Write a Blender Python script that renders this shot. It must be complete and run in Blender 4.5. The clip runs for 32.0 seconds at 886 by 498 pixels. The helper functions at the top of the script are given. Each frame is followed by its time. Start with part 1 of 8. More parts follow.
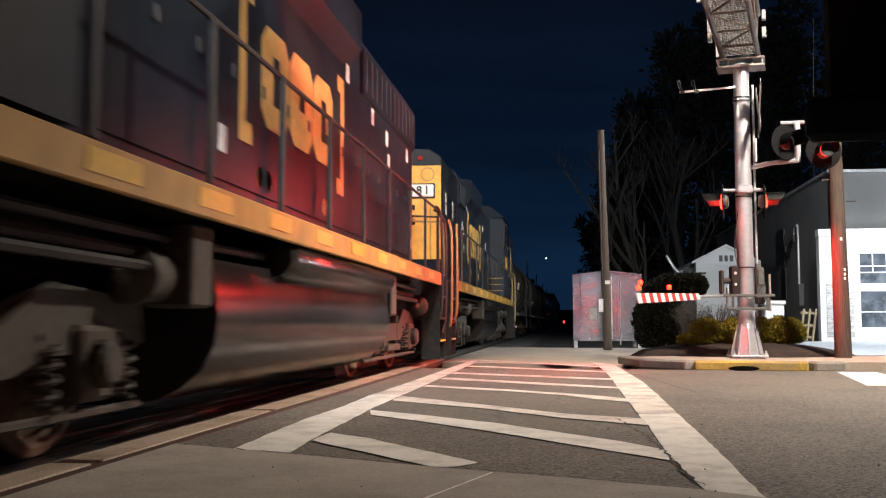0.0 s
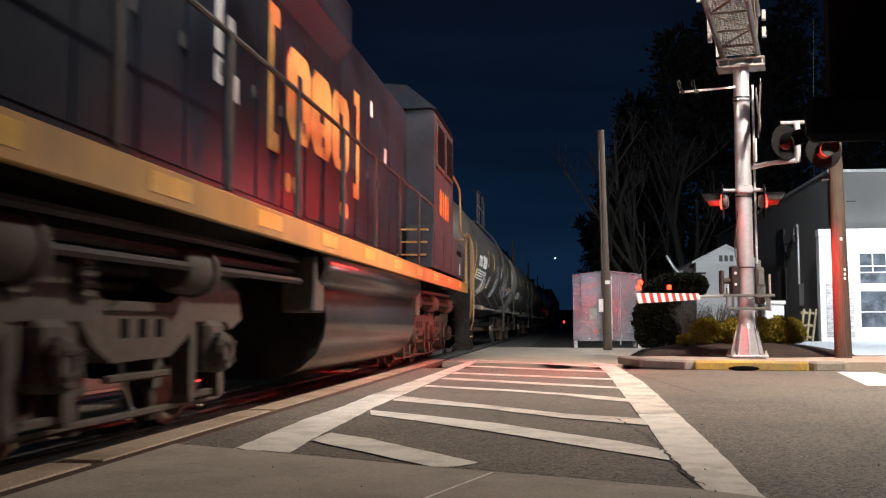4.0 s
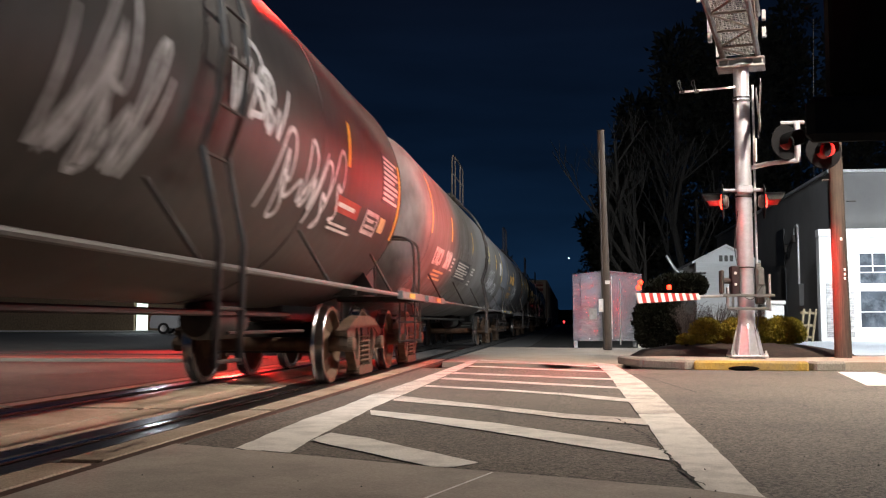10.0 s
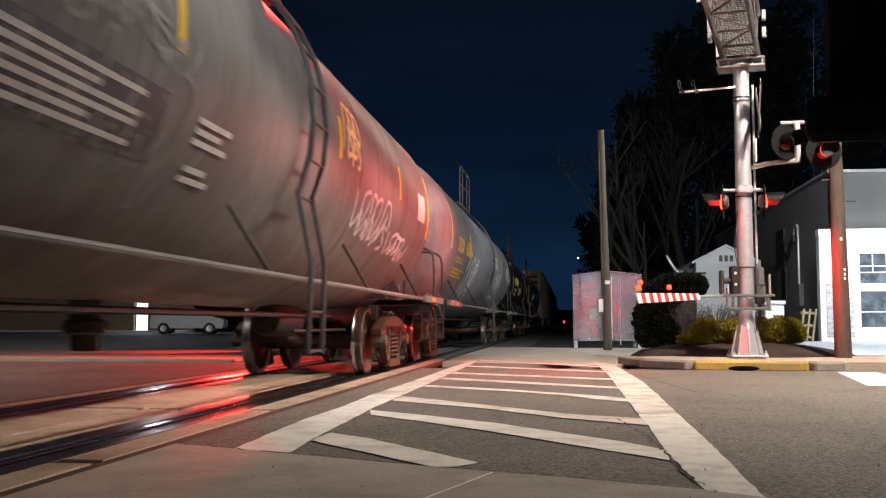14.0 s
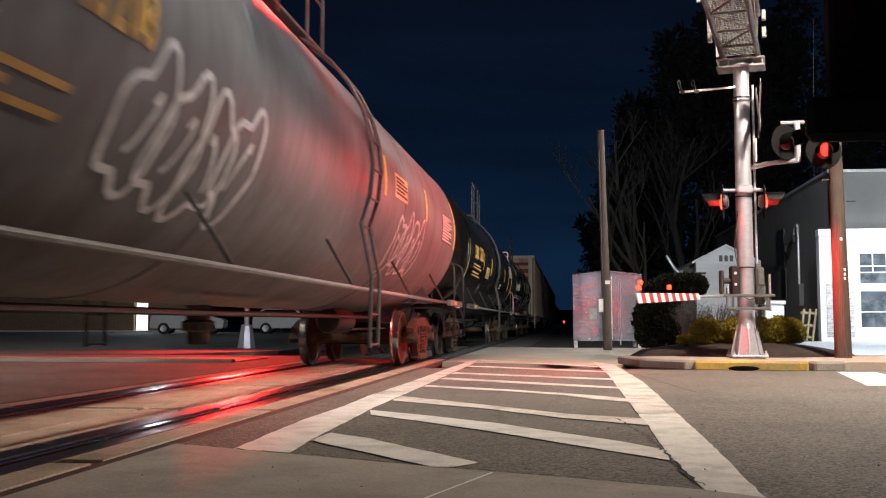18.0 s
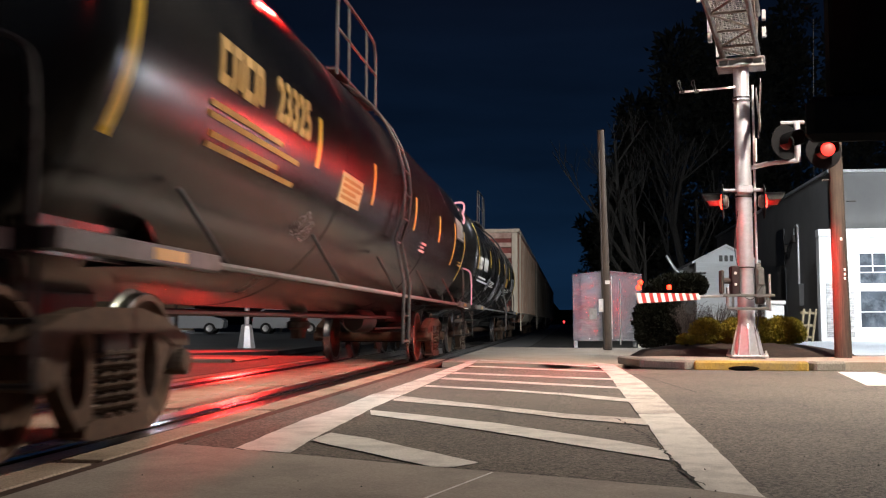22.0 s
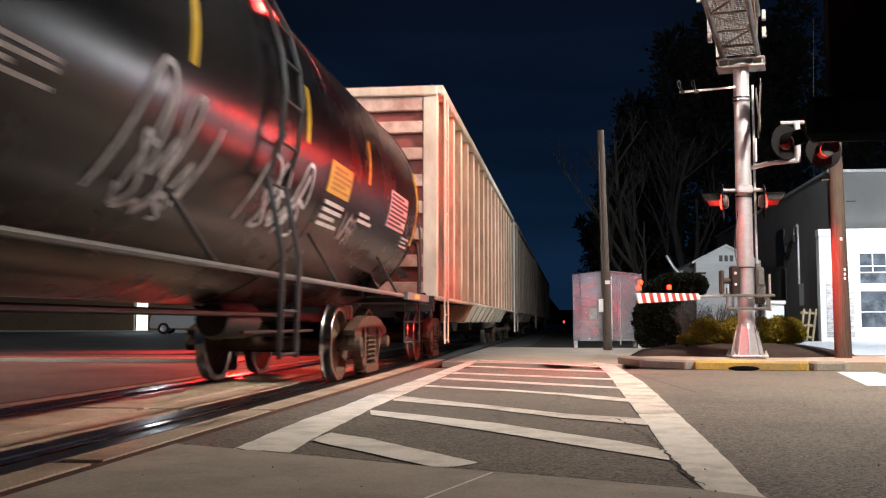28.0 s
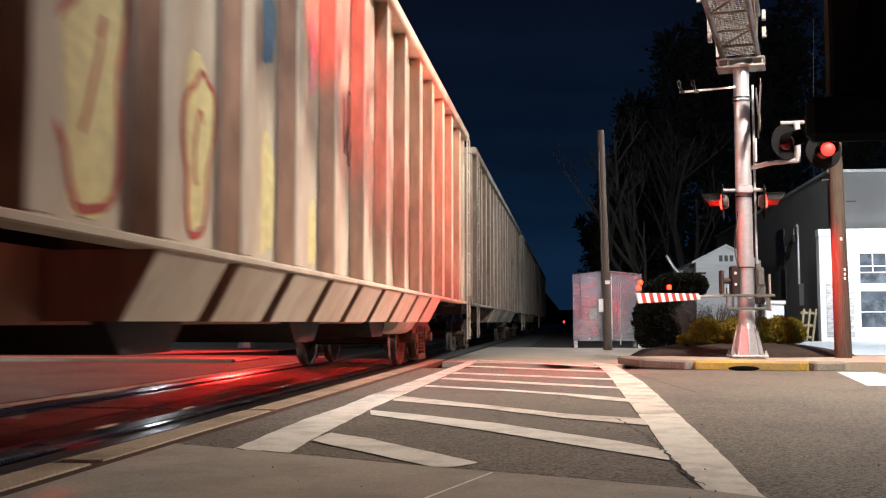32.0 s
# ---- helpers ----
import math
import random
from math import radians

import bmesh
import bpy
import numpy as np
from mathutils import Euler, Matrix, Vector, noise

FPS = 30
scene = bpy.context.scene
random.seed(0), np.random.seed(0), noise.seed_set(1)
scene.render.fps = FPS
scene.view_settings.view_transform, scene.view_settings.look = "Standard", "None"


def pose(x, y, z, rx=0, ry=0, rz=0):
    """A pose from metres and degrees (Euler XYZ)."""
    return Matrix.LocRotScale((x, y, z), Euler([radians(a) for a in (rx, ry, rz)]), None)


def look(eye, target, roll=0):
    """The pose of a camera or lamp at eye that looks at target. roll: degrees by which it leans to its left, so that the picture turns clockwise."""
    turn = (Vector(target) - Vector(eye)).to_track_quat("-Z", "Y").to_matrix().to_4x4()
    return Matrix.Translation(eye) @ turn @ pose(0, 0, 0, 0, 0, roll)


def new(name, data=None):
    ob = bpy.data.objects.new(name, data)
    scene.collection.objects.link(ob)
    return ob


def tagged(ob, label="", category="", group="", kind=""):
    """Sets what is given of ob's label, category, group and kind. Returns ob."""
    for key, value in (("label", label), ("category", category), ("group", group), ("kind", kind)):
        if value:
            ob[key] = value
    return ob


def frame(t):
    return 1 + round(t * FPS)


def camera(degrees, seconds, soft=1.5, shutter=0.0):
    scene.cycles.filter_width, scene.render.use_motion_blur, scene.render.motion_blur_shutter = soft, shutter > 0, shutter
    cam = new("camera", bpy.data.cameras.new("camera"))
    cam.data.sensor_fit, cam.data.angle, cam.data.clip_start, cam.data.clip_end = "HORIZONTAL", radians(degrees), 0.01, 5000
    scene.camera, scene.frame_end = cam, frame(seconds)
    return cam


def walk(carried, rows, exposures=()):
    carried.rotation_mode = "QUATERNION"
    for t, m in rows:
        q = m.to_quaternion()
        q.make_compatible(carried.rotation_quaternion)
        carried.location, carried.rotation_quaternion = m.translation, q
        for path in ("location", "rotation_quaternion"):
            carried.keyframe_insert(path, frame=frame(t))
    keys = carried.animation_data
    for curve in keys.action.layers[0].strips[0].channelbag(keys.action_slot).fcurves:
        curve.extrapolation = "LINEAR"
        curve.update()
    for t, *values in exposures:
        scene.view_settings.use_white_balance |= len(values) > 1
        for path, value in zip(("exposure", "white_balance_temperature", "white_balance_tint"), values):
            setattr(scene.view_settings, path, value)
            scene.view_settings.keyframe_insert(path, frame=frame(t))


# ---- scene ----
# The camera stands still on a low tripod beside the crossing.
EYE = (0.0, 0.0, 0.714)
cam = camera(48.26, 32.0, soft=1.15, shutter=0.8)
STILL = look(EYE, (EYE[0] - math.sin(radians(7.274)) * math.cos(radians(4.248)),
                   math.cos(radians(7.274)) * math.cos(radians(4.248)),
                   EYE[2] + math.sin(radians(4.248))))
walk(cam, [(0.0, STILL), (32.0, STILL)], exposures=[(0.0, 0.0), (32.0, 0.0)])

# ---- world: a clear night sky, deep blue towards the horizon ----
world = bpy.data.worlds.new("night_sky")
scene.world = world
world.use_nodes = True
wn, wl = world.node_tree.nodes, world.node_tree.links
wn.clear()
w_out = wn.new("ShaderNodeOutputWorld")
w_bg = wn.new("ShaderNodeBackground")
w_tc = wn.new("ShaderNodeTexCoord")
w_sep = wn.new("ShaderNodeSeparateXYZ")
w_ramp = wn.new("ShaderNodeValToRGB")
w_noise = wn.new("ShaderNodeTexNoise")
w_map = wn.new("ShaderNodeMapping")
w_mix = wn.new("ShaderNodeMixRGB")
w_ramp.color_ramp.elements[0].position = 0.0
w_ramp.color_ramp.elements[0].color = (0.0042, 0.0170, 0.0440, 1)
w_ramp.color_ramp.elements[1].position = 0.34
w_ramp.color_ramp.elements[1].color = (0.0022, 0.0040, 0.0100, 1)
w_mid = w_ramp.color_ramp.elements.new(0.17)
w_mid.color = (0.0024, 0.0078, 0.0210, 1)
w_map.inputs["Scale"].default_value = (1.2, 1.2, 7.0)
w_noise.inputs["Scale"].default_value = 3.0
w_noise.inputs["Detail"].default_value = 5.0
w_mix.blend_type = "MULTIPLY"
w_mix.inputs["Fac"].default_value = 0.45
w_gain = wn.new("ShaderNodeMapRange")
w_gain.inputs["From Min"].default_value, w_gain.inputs["From Max"].default_value = 0.3, 0.7
w_gain.inputs["To Min"].default_value, w_gain.inputs["To Max"].default_value = 0.5, 1.5
wl.new(w_tc.outputs["Generated"], w_sep.inputs[0])
wl.new(w_sep.outputs["Z"], w_ramp.inputs[0])
wl.new(w_tc.outputs["Generated"], w_map.inputs[0])
wl.new(w_map.outputs[0], w_noise.inputs["Vector"])
wl.new(w_noise.outputs["Fac"], w_gain.inputs["Value"])
wl.new(w_ramp.outputs[0], w_mix.inputs[1])
wl.new(w_gain.outputs[0], w_mix.inputs[2])
wl.new(w_mix.outputs[0], w_bg.inputs["Color"])
wl.new(w_bg.outputs[0], w_out.inputs[0])
w_bg.inputs["Strength"].default_value = 1.0


# ---- lamps: street lights out of view, added fills, the red flashers ----
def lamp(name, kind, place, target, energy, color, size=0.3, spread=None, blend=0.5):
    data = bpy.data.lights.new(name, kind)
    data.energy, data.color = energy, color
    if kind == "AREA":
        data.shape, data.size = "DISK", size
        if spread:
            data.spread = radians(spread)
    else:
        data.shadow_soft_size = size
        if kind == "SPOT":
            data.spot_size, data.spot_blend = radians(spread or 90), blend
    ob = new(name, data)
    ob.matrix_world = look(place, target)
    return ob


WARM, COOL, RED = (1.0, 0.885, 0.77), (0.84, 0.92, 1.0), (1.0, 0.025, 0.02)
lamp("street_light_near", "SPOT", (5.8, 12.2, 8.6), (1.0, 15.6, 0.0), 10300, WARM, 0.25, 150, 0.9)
# Added unseen lamp behind the camera; brightens the car ends and sides.
lamp("behind_camera_fill", "SPOT", (0.7, -6.0, 11.0), (-3.6, 11.0, 4.1), 10500, COOL, 0.7, 40, 0.6)
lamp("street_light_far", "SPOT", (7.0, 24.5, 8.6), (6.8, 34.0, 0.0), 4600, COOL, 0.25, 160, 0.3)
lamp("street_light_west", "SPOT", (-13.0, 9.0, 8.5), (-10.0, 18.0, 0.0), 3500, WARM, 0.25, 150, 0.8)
lamp("shop_wall_light", "SPOT", (-29.6, 68.4, 4.5), (-25.0, 60.0, 0.0), 800, COOL, 0.25, 150, 0.8)
# Stands metres off the garage wall, placed to brighten its white front.
lamp("garage_front_fill", "SPOT", (10.6, 31.8, 4.3), (10.6, 34.6, 0.4), 800, (0.92, 0.97, 1.0), 0.15, 125, 0.5)
# Added unseen lamp; gives the black tanks their long white streak.
lamp("garage_front_fill", "POINT", (13.8, 33.4, 2.1), (0, 0, 0), 1000, (0.92, 0.97, 1.0), 0.40)
lamp("flasher_glow_mast", "SPOT", (2.30, 17.30, 2.78), (-5.0, 14.2, 0.7), 1900, RED, 0.10, 100, 0.7)
lamp("flasher_glow_mast", "SPOT", (3.42, 17.15, 1.95), (8.0, 17.3, 0.4), 650, RED, 0.08, 95, 0.8)
lamp("flasher_glow_arm", "SPOT", (1.5, 14.8, 5.5), (-3.6, 16.0, 3.8), 800, RED, 0.10, 70, 0.8)
# Added unseen red lamp with no flasher behind it; reddens the tanks' top rims.
lamp("tank_rim_fill", "SPOT", (-4.7, 18.5, 7.7), (-4.4, 9.0, 4.0), 13000, RED, 0.10, 24, 0.9)
# Hung in open air beyond the truss, added to redden the car ends.
lamp("flasher_glow_near", "SPOT", (-0.9, 6.0, 4.9), (-3.6, 11.8, 2.6), 1400, RED, 0.10, 34, 0.7)
lamp("flasher_glow_near", "SPOT", (1.2, 2.6, 2.9), (-3.2, 6.0, 0.0), 14, RED, 0.10, 85, 0.8)
lamp("flasher_glow_west", "SPOT", (-8.9, 25.6, 2.8), (-9.0, 13.0, 0.0), 3400, RED, 0.10, 130, 0.8)
lamp("flasher_glow_post", "POINT", (2.50, 16.95, 2.45), (0, 0, 0), 6, RED, 0.05)
lamp("gate_lamp_glow", "POINT", (0.94, 14.42, 1.46), (0, 0, 0), 32, RED, 0.05)
lamp("gate_lamp_glow", "POINT", (1.50, 15.34, 1.42), (0, 0, 0), 18, RED, 0.05)


# ---- materials ----
def material(name, color, rough=0.6, metal=0.0, var=0.2, grain=30.0, stain=1.3, stain_color=None, stain_amount=0.35,
             bump=0.15, coat=0.0, stretch=(1, 1, 1), rand=0.0, speck=0.0, speck_size=90.0):
    m = bpy.data.materials.new(name)
    m.use_nodes = True
    n, l = m.node_tree.nodes, m.node_tree.links
    b = n["Principled BSDF"]
    tc = n.new("ShaderNodeTexCoord")
    mp = n.new("ShaderNodeMapping")
    mp.inputs["Scale"].default_value = stretch
    l.new(tc.outputs["Object"], mp.inputs[0])
    fine = n.new("ShaderNodeTexNoise")
    fine.inputs["Scale"].default_value, fine.inputs["Detail"].default_value = grain, 6.0
    big = n.new("ShaderNodeTexNoise")
    big.inputs["Scale"].default_value, big.inputs["Detail"].default_value = stain, 7.0
    big.inputs["Roughness"].default_value = 0.65
    l.new(mp.outputs[0], fine.inputs["Vector"])
    l.new(mp.outputs[0], big.inputs["Vector"])
    dark = tuple(c * (1 - var) for c in color) + (1,)
    lite = tuple(min(1, c * (1 + var)) for c in color) + (1,)
    ramp = n.new("ShaderNodeValToRGB")
    ramp.color_ramp.elements[0].position, ramp.color_ramp.elements[1].position = 0.3, 0.7
    ramp.color_ramp.elements[0].color, ramp.color_ramp.elements[1].color = dark, lite
    l.new(fine.outputs["Fac"], ramp.inputs[0])
    mix = n.new("ShaderNodeMixRGB")
    sc = stain_color or tuple(c * 0.55 for c in color)
    mix.inputs[2].default_value = (*sc, 1)
    sr = n.new("ShaderNodeMapRange")
    sr.inputs["From Min"].default_value, sr.inputs["From Max"].default_value = 0.45, 0.72
    sr.inputs["To Max"].default_value = stain_amount
    l.new(big.outputs["Fac"], sr.inputs["Value"])
    l.new(sr.outputs[0], mix.inputs["Fac"])
    l.new(ramp.outputs[0], mix.inputs[1])
    last = mix.outputs[0]
    if speck:
        vo = n.new("ShaderNodeTexVoronoi")
        vo.inputs["Scale"].default_value = speck_size
        l.new(mp.outputs[0], vo.inputs["Vector"])
        vs = n.new("ShaderNodeSeparateXYZ")
        l.new(vo.outputs["Color"], vs.inputs[0])
        vr = n.new("ShaderNodeMapRange")
        vr.inputs["To Min"].default_value, vr.inputs["To Max"].default_value = 1 - speck, 1 + speck * 1.4
        l.new(vs.outputs["X"], vr.inputs["Value"])
        vm = n.new("ShaderNodeMixRGB")
        vm.blend_type = "MULTIPLY"
        vm.inputs["Fac"].default_value = 1.0
        l.new(last, vm.inputs[1])
        l.new(vr.outputs[0], vm.inputs[2])
        last = vm.outputs[0]
    if rand:
        oi = n.new("ShaderNodeObjectInfo")
        rr = n.new("ShaderNodeMapRange")
        rr.inputs["To Min"].default_value, rr.inputs["To Max"].default_value = 1 - rand, 1 + rand
        l.new(oi.outputs["Random"], rr.inputs["Value"])
        mul = n.new("ShaderNodeMixRGB")
        mul.blend_type = "MULTIPLY"
        mul.inputs["Fac"].default_value = 1.0
        l.new(last, mul.inputs[1])
        l.new(rr.outputs[0], mul.inputs[2])
        last = mul.outputs[0]
    l.new(last, b.inputs["Base Color"])
    rg = n.new("ShaderNodeMapRange")
    rg.inputs["To Min"].default_value, rg.inputs["To Max"].default_value = max(0.03, rough - 0.12), min(1, rough + 0.12)
    l.new(big.outputs["Fac"], rg.inputs["Value"])
    l.new(rg.outputs[0], b.inputs["Roughness"])
    b.inputs["Metallic"].default_value = metal
    b.inputs["Coat Weight"].default_value = coat
    if bump:
        bp = n.new("ShaderNodeBump")
        bp.inputs["Strength"].default_value, bp.inputs["Distance"].default_value = bump, 0.01
        l.new(fine.outputs["Fac"], bp.inputs["Height"])
        l.new(bp.outputs[0], b.inputs["Normal"])
    return m


def glow(name, color, strength):
    m = bpy.data.materials.new(name)
    m.use_nodes = True
    b = m.node_tree.nodes["Principled BSDF"]
    b.inputs["Base Color"].default_value = (*color, 1)
    b.inputs["Emission Color"].default_value = (*color, 1)
    b.inputs["Emission Strength"].default_value = strength
    return m


M = {}
M["asphalt"] = material("asphalt", (0.112, 0.094, 0.076), 0.82, var=0.35, grain=60, stain=0.6, stain_color=(0.06, 0.056, 0.052), stain_amount=0.75, bump=0.8, speck=0.6, speck_size=75)
M["asphalt_far"] = material("asphalt_far", (0.08, 0.078, 0.075), 0.8, var=0.4, grain=40, stain=0.3, bump=0.4)
M["concrete"] = material("concrete", (0.33, 0.29, 0.245), 0.75, var=0.14, grain=70, stain=1.4, stain_color=(0.17, 0.15, 0.125), stain_amount=0.7, bump=0.25, speck=0.10, speck_size=160)
M["panel_concrete"] = material("panel_concrete", (0.33, 0.26, 0.19), 0.75, var=0.25, grain=60, stain=1.7, stain_color=(0.13, 0.095, 0.055), stain_amount=0.75, bump=0.4, rand=0.1, speck=0.15, speck_size=120)
M["road_paint"] = material("road_paint", (0.66, 0.63, 0.57), 0.7, var=0.12, grain=80, stain=4.0, stain_color=(0.20, 0.19, 0.17), stain_amount=0.55, bump=0.4)
M["worn_paint"] = material("worn_paint", (0.55, 0.50, 0.44), 0.75, var=0.35, grain=45, stain=2.4, stain_color=(0.15, 0.128, 0.105), stain_amount=0.9, bump=0.5)
M["rubber"] = material("rubber", (0.010, 0.010, 0.010), 0.31, var=0.3, grain=34, stain=5, stain_color=(0.022, 0.015, 0.011), stain_amount=0.6, bump=0.5, stretch=(1, 0.35, 1))
M["rail_steel"] = material("rail_steel", (0.42, 0.40, 0.38), 0.16, 1.0, var=0.15, grain=20, stain=3, stretch=(8, 0.3, 1), bump=0.05)
M["rust_line"] = material("rust_line", (0.050, 0.023, 0.012), 0.8, var=0.4, grain=20, stain=3, bump=0.4)
M["curb_yellow"] = material("curb_yellow", (0.40, 0.27, 0.05), 0.8, var=0.25, grain=40, stain=2.6, stain_color=(0.22, 0.18, 0.12), stain_amount=0.8, bump=0.5)
M["curb_plain"] = material("curb_plain", (0.24, 0.215, 0.18), 0.8, var=0.25, grain=40, stain=3, bump=0.5)
M["mulch"] = material("mulch", (0.034, 0.018, 0.012), 0.95, var=0.8, grain=30, stain=2, stain_color=(0.012, 0.008, 0.006), stain_amount=0.7, bump=1.0)
M["dirt"] = material("dirt", (0.045, 0.040, 0.034), 0.95, var=0.5, grain=14, stain=0.4, bump=1.0)
M["crack"] = material("crack", (0.012, 0.011, 0.010), 0.95, var=0.3, grain=40, bump=0.0)
M["gravel"] = material("gravel", (0.12, 0.115, 0.11), 0.9, var=0.5, grain=30, stain=1, bump=1.0)
M["galvanized"] = material("galvanized", (0.66, 0.65, 0.64), 0.42, 0.75, var=0.14, grain=14, stain=2.2, stain_amount=0.35, bump=0.06)
M["silver_paint"] = material("silver_paint", (0.50, 0.50, 0.53), 0.38, 0.6, var=0.08, grain=20, stain=1.6, stain_color=(0.33, 0.30, 0.30), stain_amount=0.5, bump=0.05)
M["hut_metal"] = material("hut_metal", (0.47, 0.50, 0.57), 0.17, 0.78, var=0.05, grain=1.7, stain=0.9, stain_amount=0.2, bump=0.32, stretch=(0.6, 1, 1.5))
M["hut_metal"].node_tree.nodes["Bump"].inputs["Distance"].default_value = 0.05
M["far_concrete"] = material("far_concrete", (0.38, 0.315, 0.25), 0.75, var=0.18, grain=50, stain=1.6, stain_color=(0.25, 0.19, 0.14), stain_amount=0.6, bump=0.3)
M["apron_concrete"] = material("apron_concrete", (0.46, 0.49, 0.53), 0.7, var=0.12, grain=30, stain=0.8, stain_amount=0.35, bump=0.2)
M["grating"] = material("grating", (0.16, 0.155, 0.15), 0.55, 0.3, var=0.25, grain=14, stain=3, stain_color=(0.08, 0.06, 0.05), stain_amount=0.5, bump=0.1)
M["dull_zinc"] = material("dull_zinc", (0.30, 0.29, 0.28), 0.6, 0.3, var=0.2, grain=14, stain=3, stain_color=(0.14, 0.10, 0.08), stain_amount=0.5, bump=0.1)
# Pale blotches paint in the reflections and the lit inside behind the glass.
M["garage_pane"] = material("garage_pane", (0.06, 0.07, 0.085), 0.07, var=0.4, grain=1.5, stain=2.5, stain_color=(0.22, 0.25, 0.28), stain_amount=0.7, bump=0)
M["truss_steel"] = material("truss_steel", (0.12, 0.10, 0.09), 0.5, 0.5, var=0.25, grain=14, stain=3, stain_color=(0.06, 0.04, 0.03), stain_amount=0.5, bump=0.1)
M["black_paint"] = material("black_paint", (0.012, 0.012, 0.013), 0.5, var=0.3, grain=20, stain=3, bump=0.1)
M["matt_black"] = material("matt_black", (0.004, 0.0036, 0.003), 0.95, var=0.2, grain=20, bump=0.0)
M["matt_black"].node_tree.nodes["Principled BSDF"].inputs["Specular IOR Level"].default_value = 0.05
M["box_grey"] = material("box_grey", (0.085, 0.088, 0.082), 0.6, var=0.3, grain=12, stain=3, stain_color=(0.04, 0.035, 0.03), stain_amount=0.6, bump=0.1)
M["dark_steel"] = material("dark_steel", (0.035, 0.032, 0.03), 0.6, 0.2, var=0.4, grain=22, stain=2.5, stain_color=(0.09, 0.05, 0.03), stain_amount=0.5)
M["wood_pole"] = material("wood_pole", (0.062, 0.043, 0.031), 0.85, var=0.4, grain=9, stain=1.5, stain_color=(0.03, 0.022, 0.018), stain_amount=0.6, stretch=(6, 6, 0.35), bump=0.6)
M["pallet_wood"] = material("pallet_wood", (0.22, 0.17, 0.10), 0.8, var=0.3, grain=14, stain=3, stain_color=(0.08, 0.06, 0.04), stain_amount=0.7, stretch=(5, 5, 0.5))
M["white_board"] = material("white_board", (0.75, 0.73, 0.70), 0.55, var=0.06, grain=20, stain=3, stain_amount=0.2, bump=0.05)
M["red_board"] = material("red_board", (0.42, 0.03, 0.025), 0.5, var=0.12, grain=20, bump=0.05)
M["stucco"] = material("stucco", (0.15, 0.148, 0.145), 0.9, var=0.1, grain=35, stain=0.5, stain_amount=0.45, bump=0.3)
M["white_wall"] = material("white_wall", (0.78, 0.78, 0.77), 0.7, var=0.05, grain=25, stain=0.8, stain_amount=0.15, bump=0.1)
M["siding"] = material("siding", (0.78, 0.81, 0.82), 0.6, var=0.05, grain=20, stain=0.8, stain_amount=0.2, bump=0.05)
M["stone_veneer"] = material("stone_veneer", (0.55, 0.54, 0.52), 0.85, var=0.25, grain=10, stain=4, bump=0.5, rand=0.25)
M["bush"] = material("bush", (0.185, 0.15, 0.02), 0.75, var=0.5, grain=12, stain=3, stain_color=(0.10, 0.10, 0.015), stain_amount=0.6, bump=0.3)
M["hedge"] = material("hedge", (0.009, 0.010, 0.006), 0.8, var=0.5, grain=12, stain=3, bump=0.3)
M["bark"] = material("bark", (0.026, 0.023, 0.021), 0.9, var=0.4, grain=10, stretch=(3, 3, 0.5), bump=0.5)
M["foliage_dark"] = material("foliage_dark", (0.03, 0.035, 0.02), 0.85, var=0.5, grain=5, bump=0.3)
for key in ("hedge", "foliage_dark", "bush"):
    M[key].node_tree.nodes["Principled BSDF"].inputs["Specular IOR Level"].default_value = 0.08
M["dry_twigs"] = material("dry_twigs", (0.038, 0.027, 0.022), 0.9, var=0.5, grain=10)


# ---- mesh helpers ----
def box(bm, x, y, z, sx, sy, sz, bevel=0.0, turn=None):
    """A box centred at x, y, z, with rounded edges."""
    r = bmesh.ops.create_cube(bm, size=1.0)
    vs = r["verts"]
    bmesh.ops.scale(bm, vec=(sx, sy, sz), verts=vs)
    if bevel:
        es = {e for v in vs for e in v.link_edges}
        out = bmesh.ops.bevel(bm, geom=list(es), offset=bevel, segments=1, affect="EDGES")
        vs = list({v for f in out["faces"] for v in f.verts} | {v for v in vs if v.is_valid})
    m = Matrix.Translation((x, y, z)) @ (turn or Matrix.Identity(4))
    bmesh.ops.transform(bm, matrix=m, verts=vs)
    return vs


def rod(bm, a, b, r, seg=10, r2=None):
    """A round bar from a to b."""
    a, b = Vector(a), Vector(b)
    d = b - a
    q = d.to_track_quat("Z", "Y").to_matrix().to_4x4()
    bmesh.ops.create_cone(bm, cap_ends=True, segments=seg, radius1=r, radius2=r if r2 is None else r2, depth=d.length,
                          matrix=Matrix.Translation((a + b) / 2) @ q)


def pipe(bm, pts, r, seg=8, r2=None):
    """A bent round bar through the points, tapering to r2."""
    r2 = r if r2 is None else r2
    pts = [Vector(p) for p in pts]
    rings = []
    up = Vector((0.13, 0.21, 0.97))
    for i, p in enumerate(pts):
        d = (pts[min(i + 1, len(pts) - 1)] - pts[max(i - 1, 0)]).normalized()
        s = d.cross(up)
        if s.length < 0.05:
            s = d.cross(Vector((1, 0, 0)))
        s.normalize()
        t = d.cross(s).normalized()
        q = r + (r2 - r) * i / max(1, len(pts) - 1)
        rings.append([bm.verts.new(p + (s * math.cos(k * 2 * math.pi / seg) + t * math.sin(k * 2 * math.pi / seg)) * q) for k in range(seg)])
    for r0, r1 in zip(rings, rings[1:]):
        for k in range(seg):
            bm.faces.new((r0[k], r0[(k + 1) % seg], r1[(k + 1) % seg], r1[k]))
    bm.faces.new(rings[0][::-1])
    bm.faces.new(rings[-1])


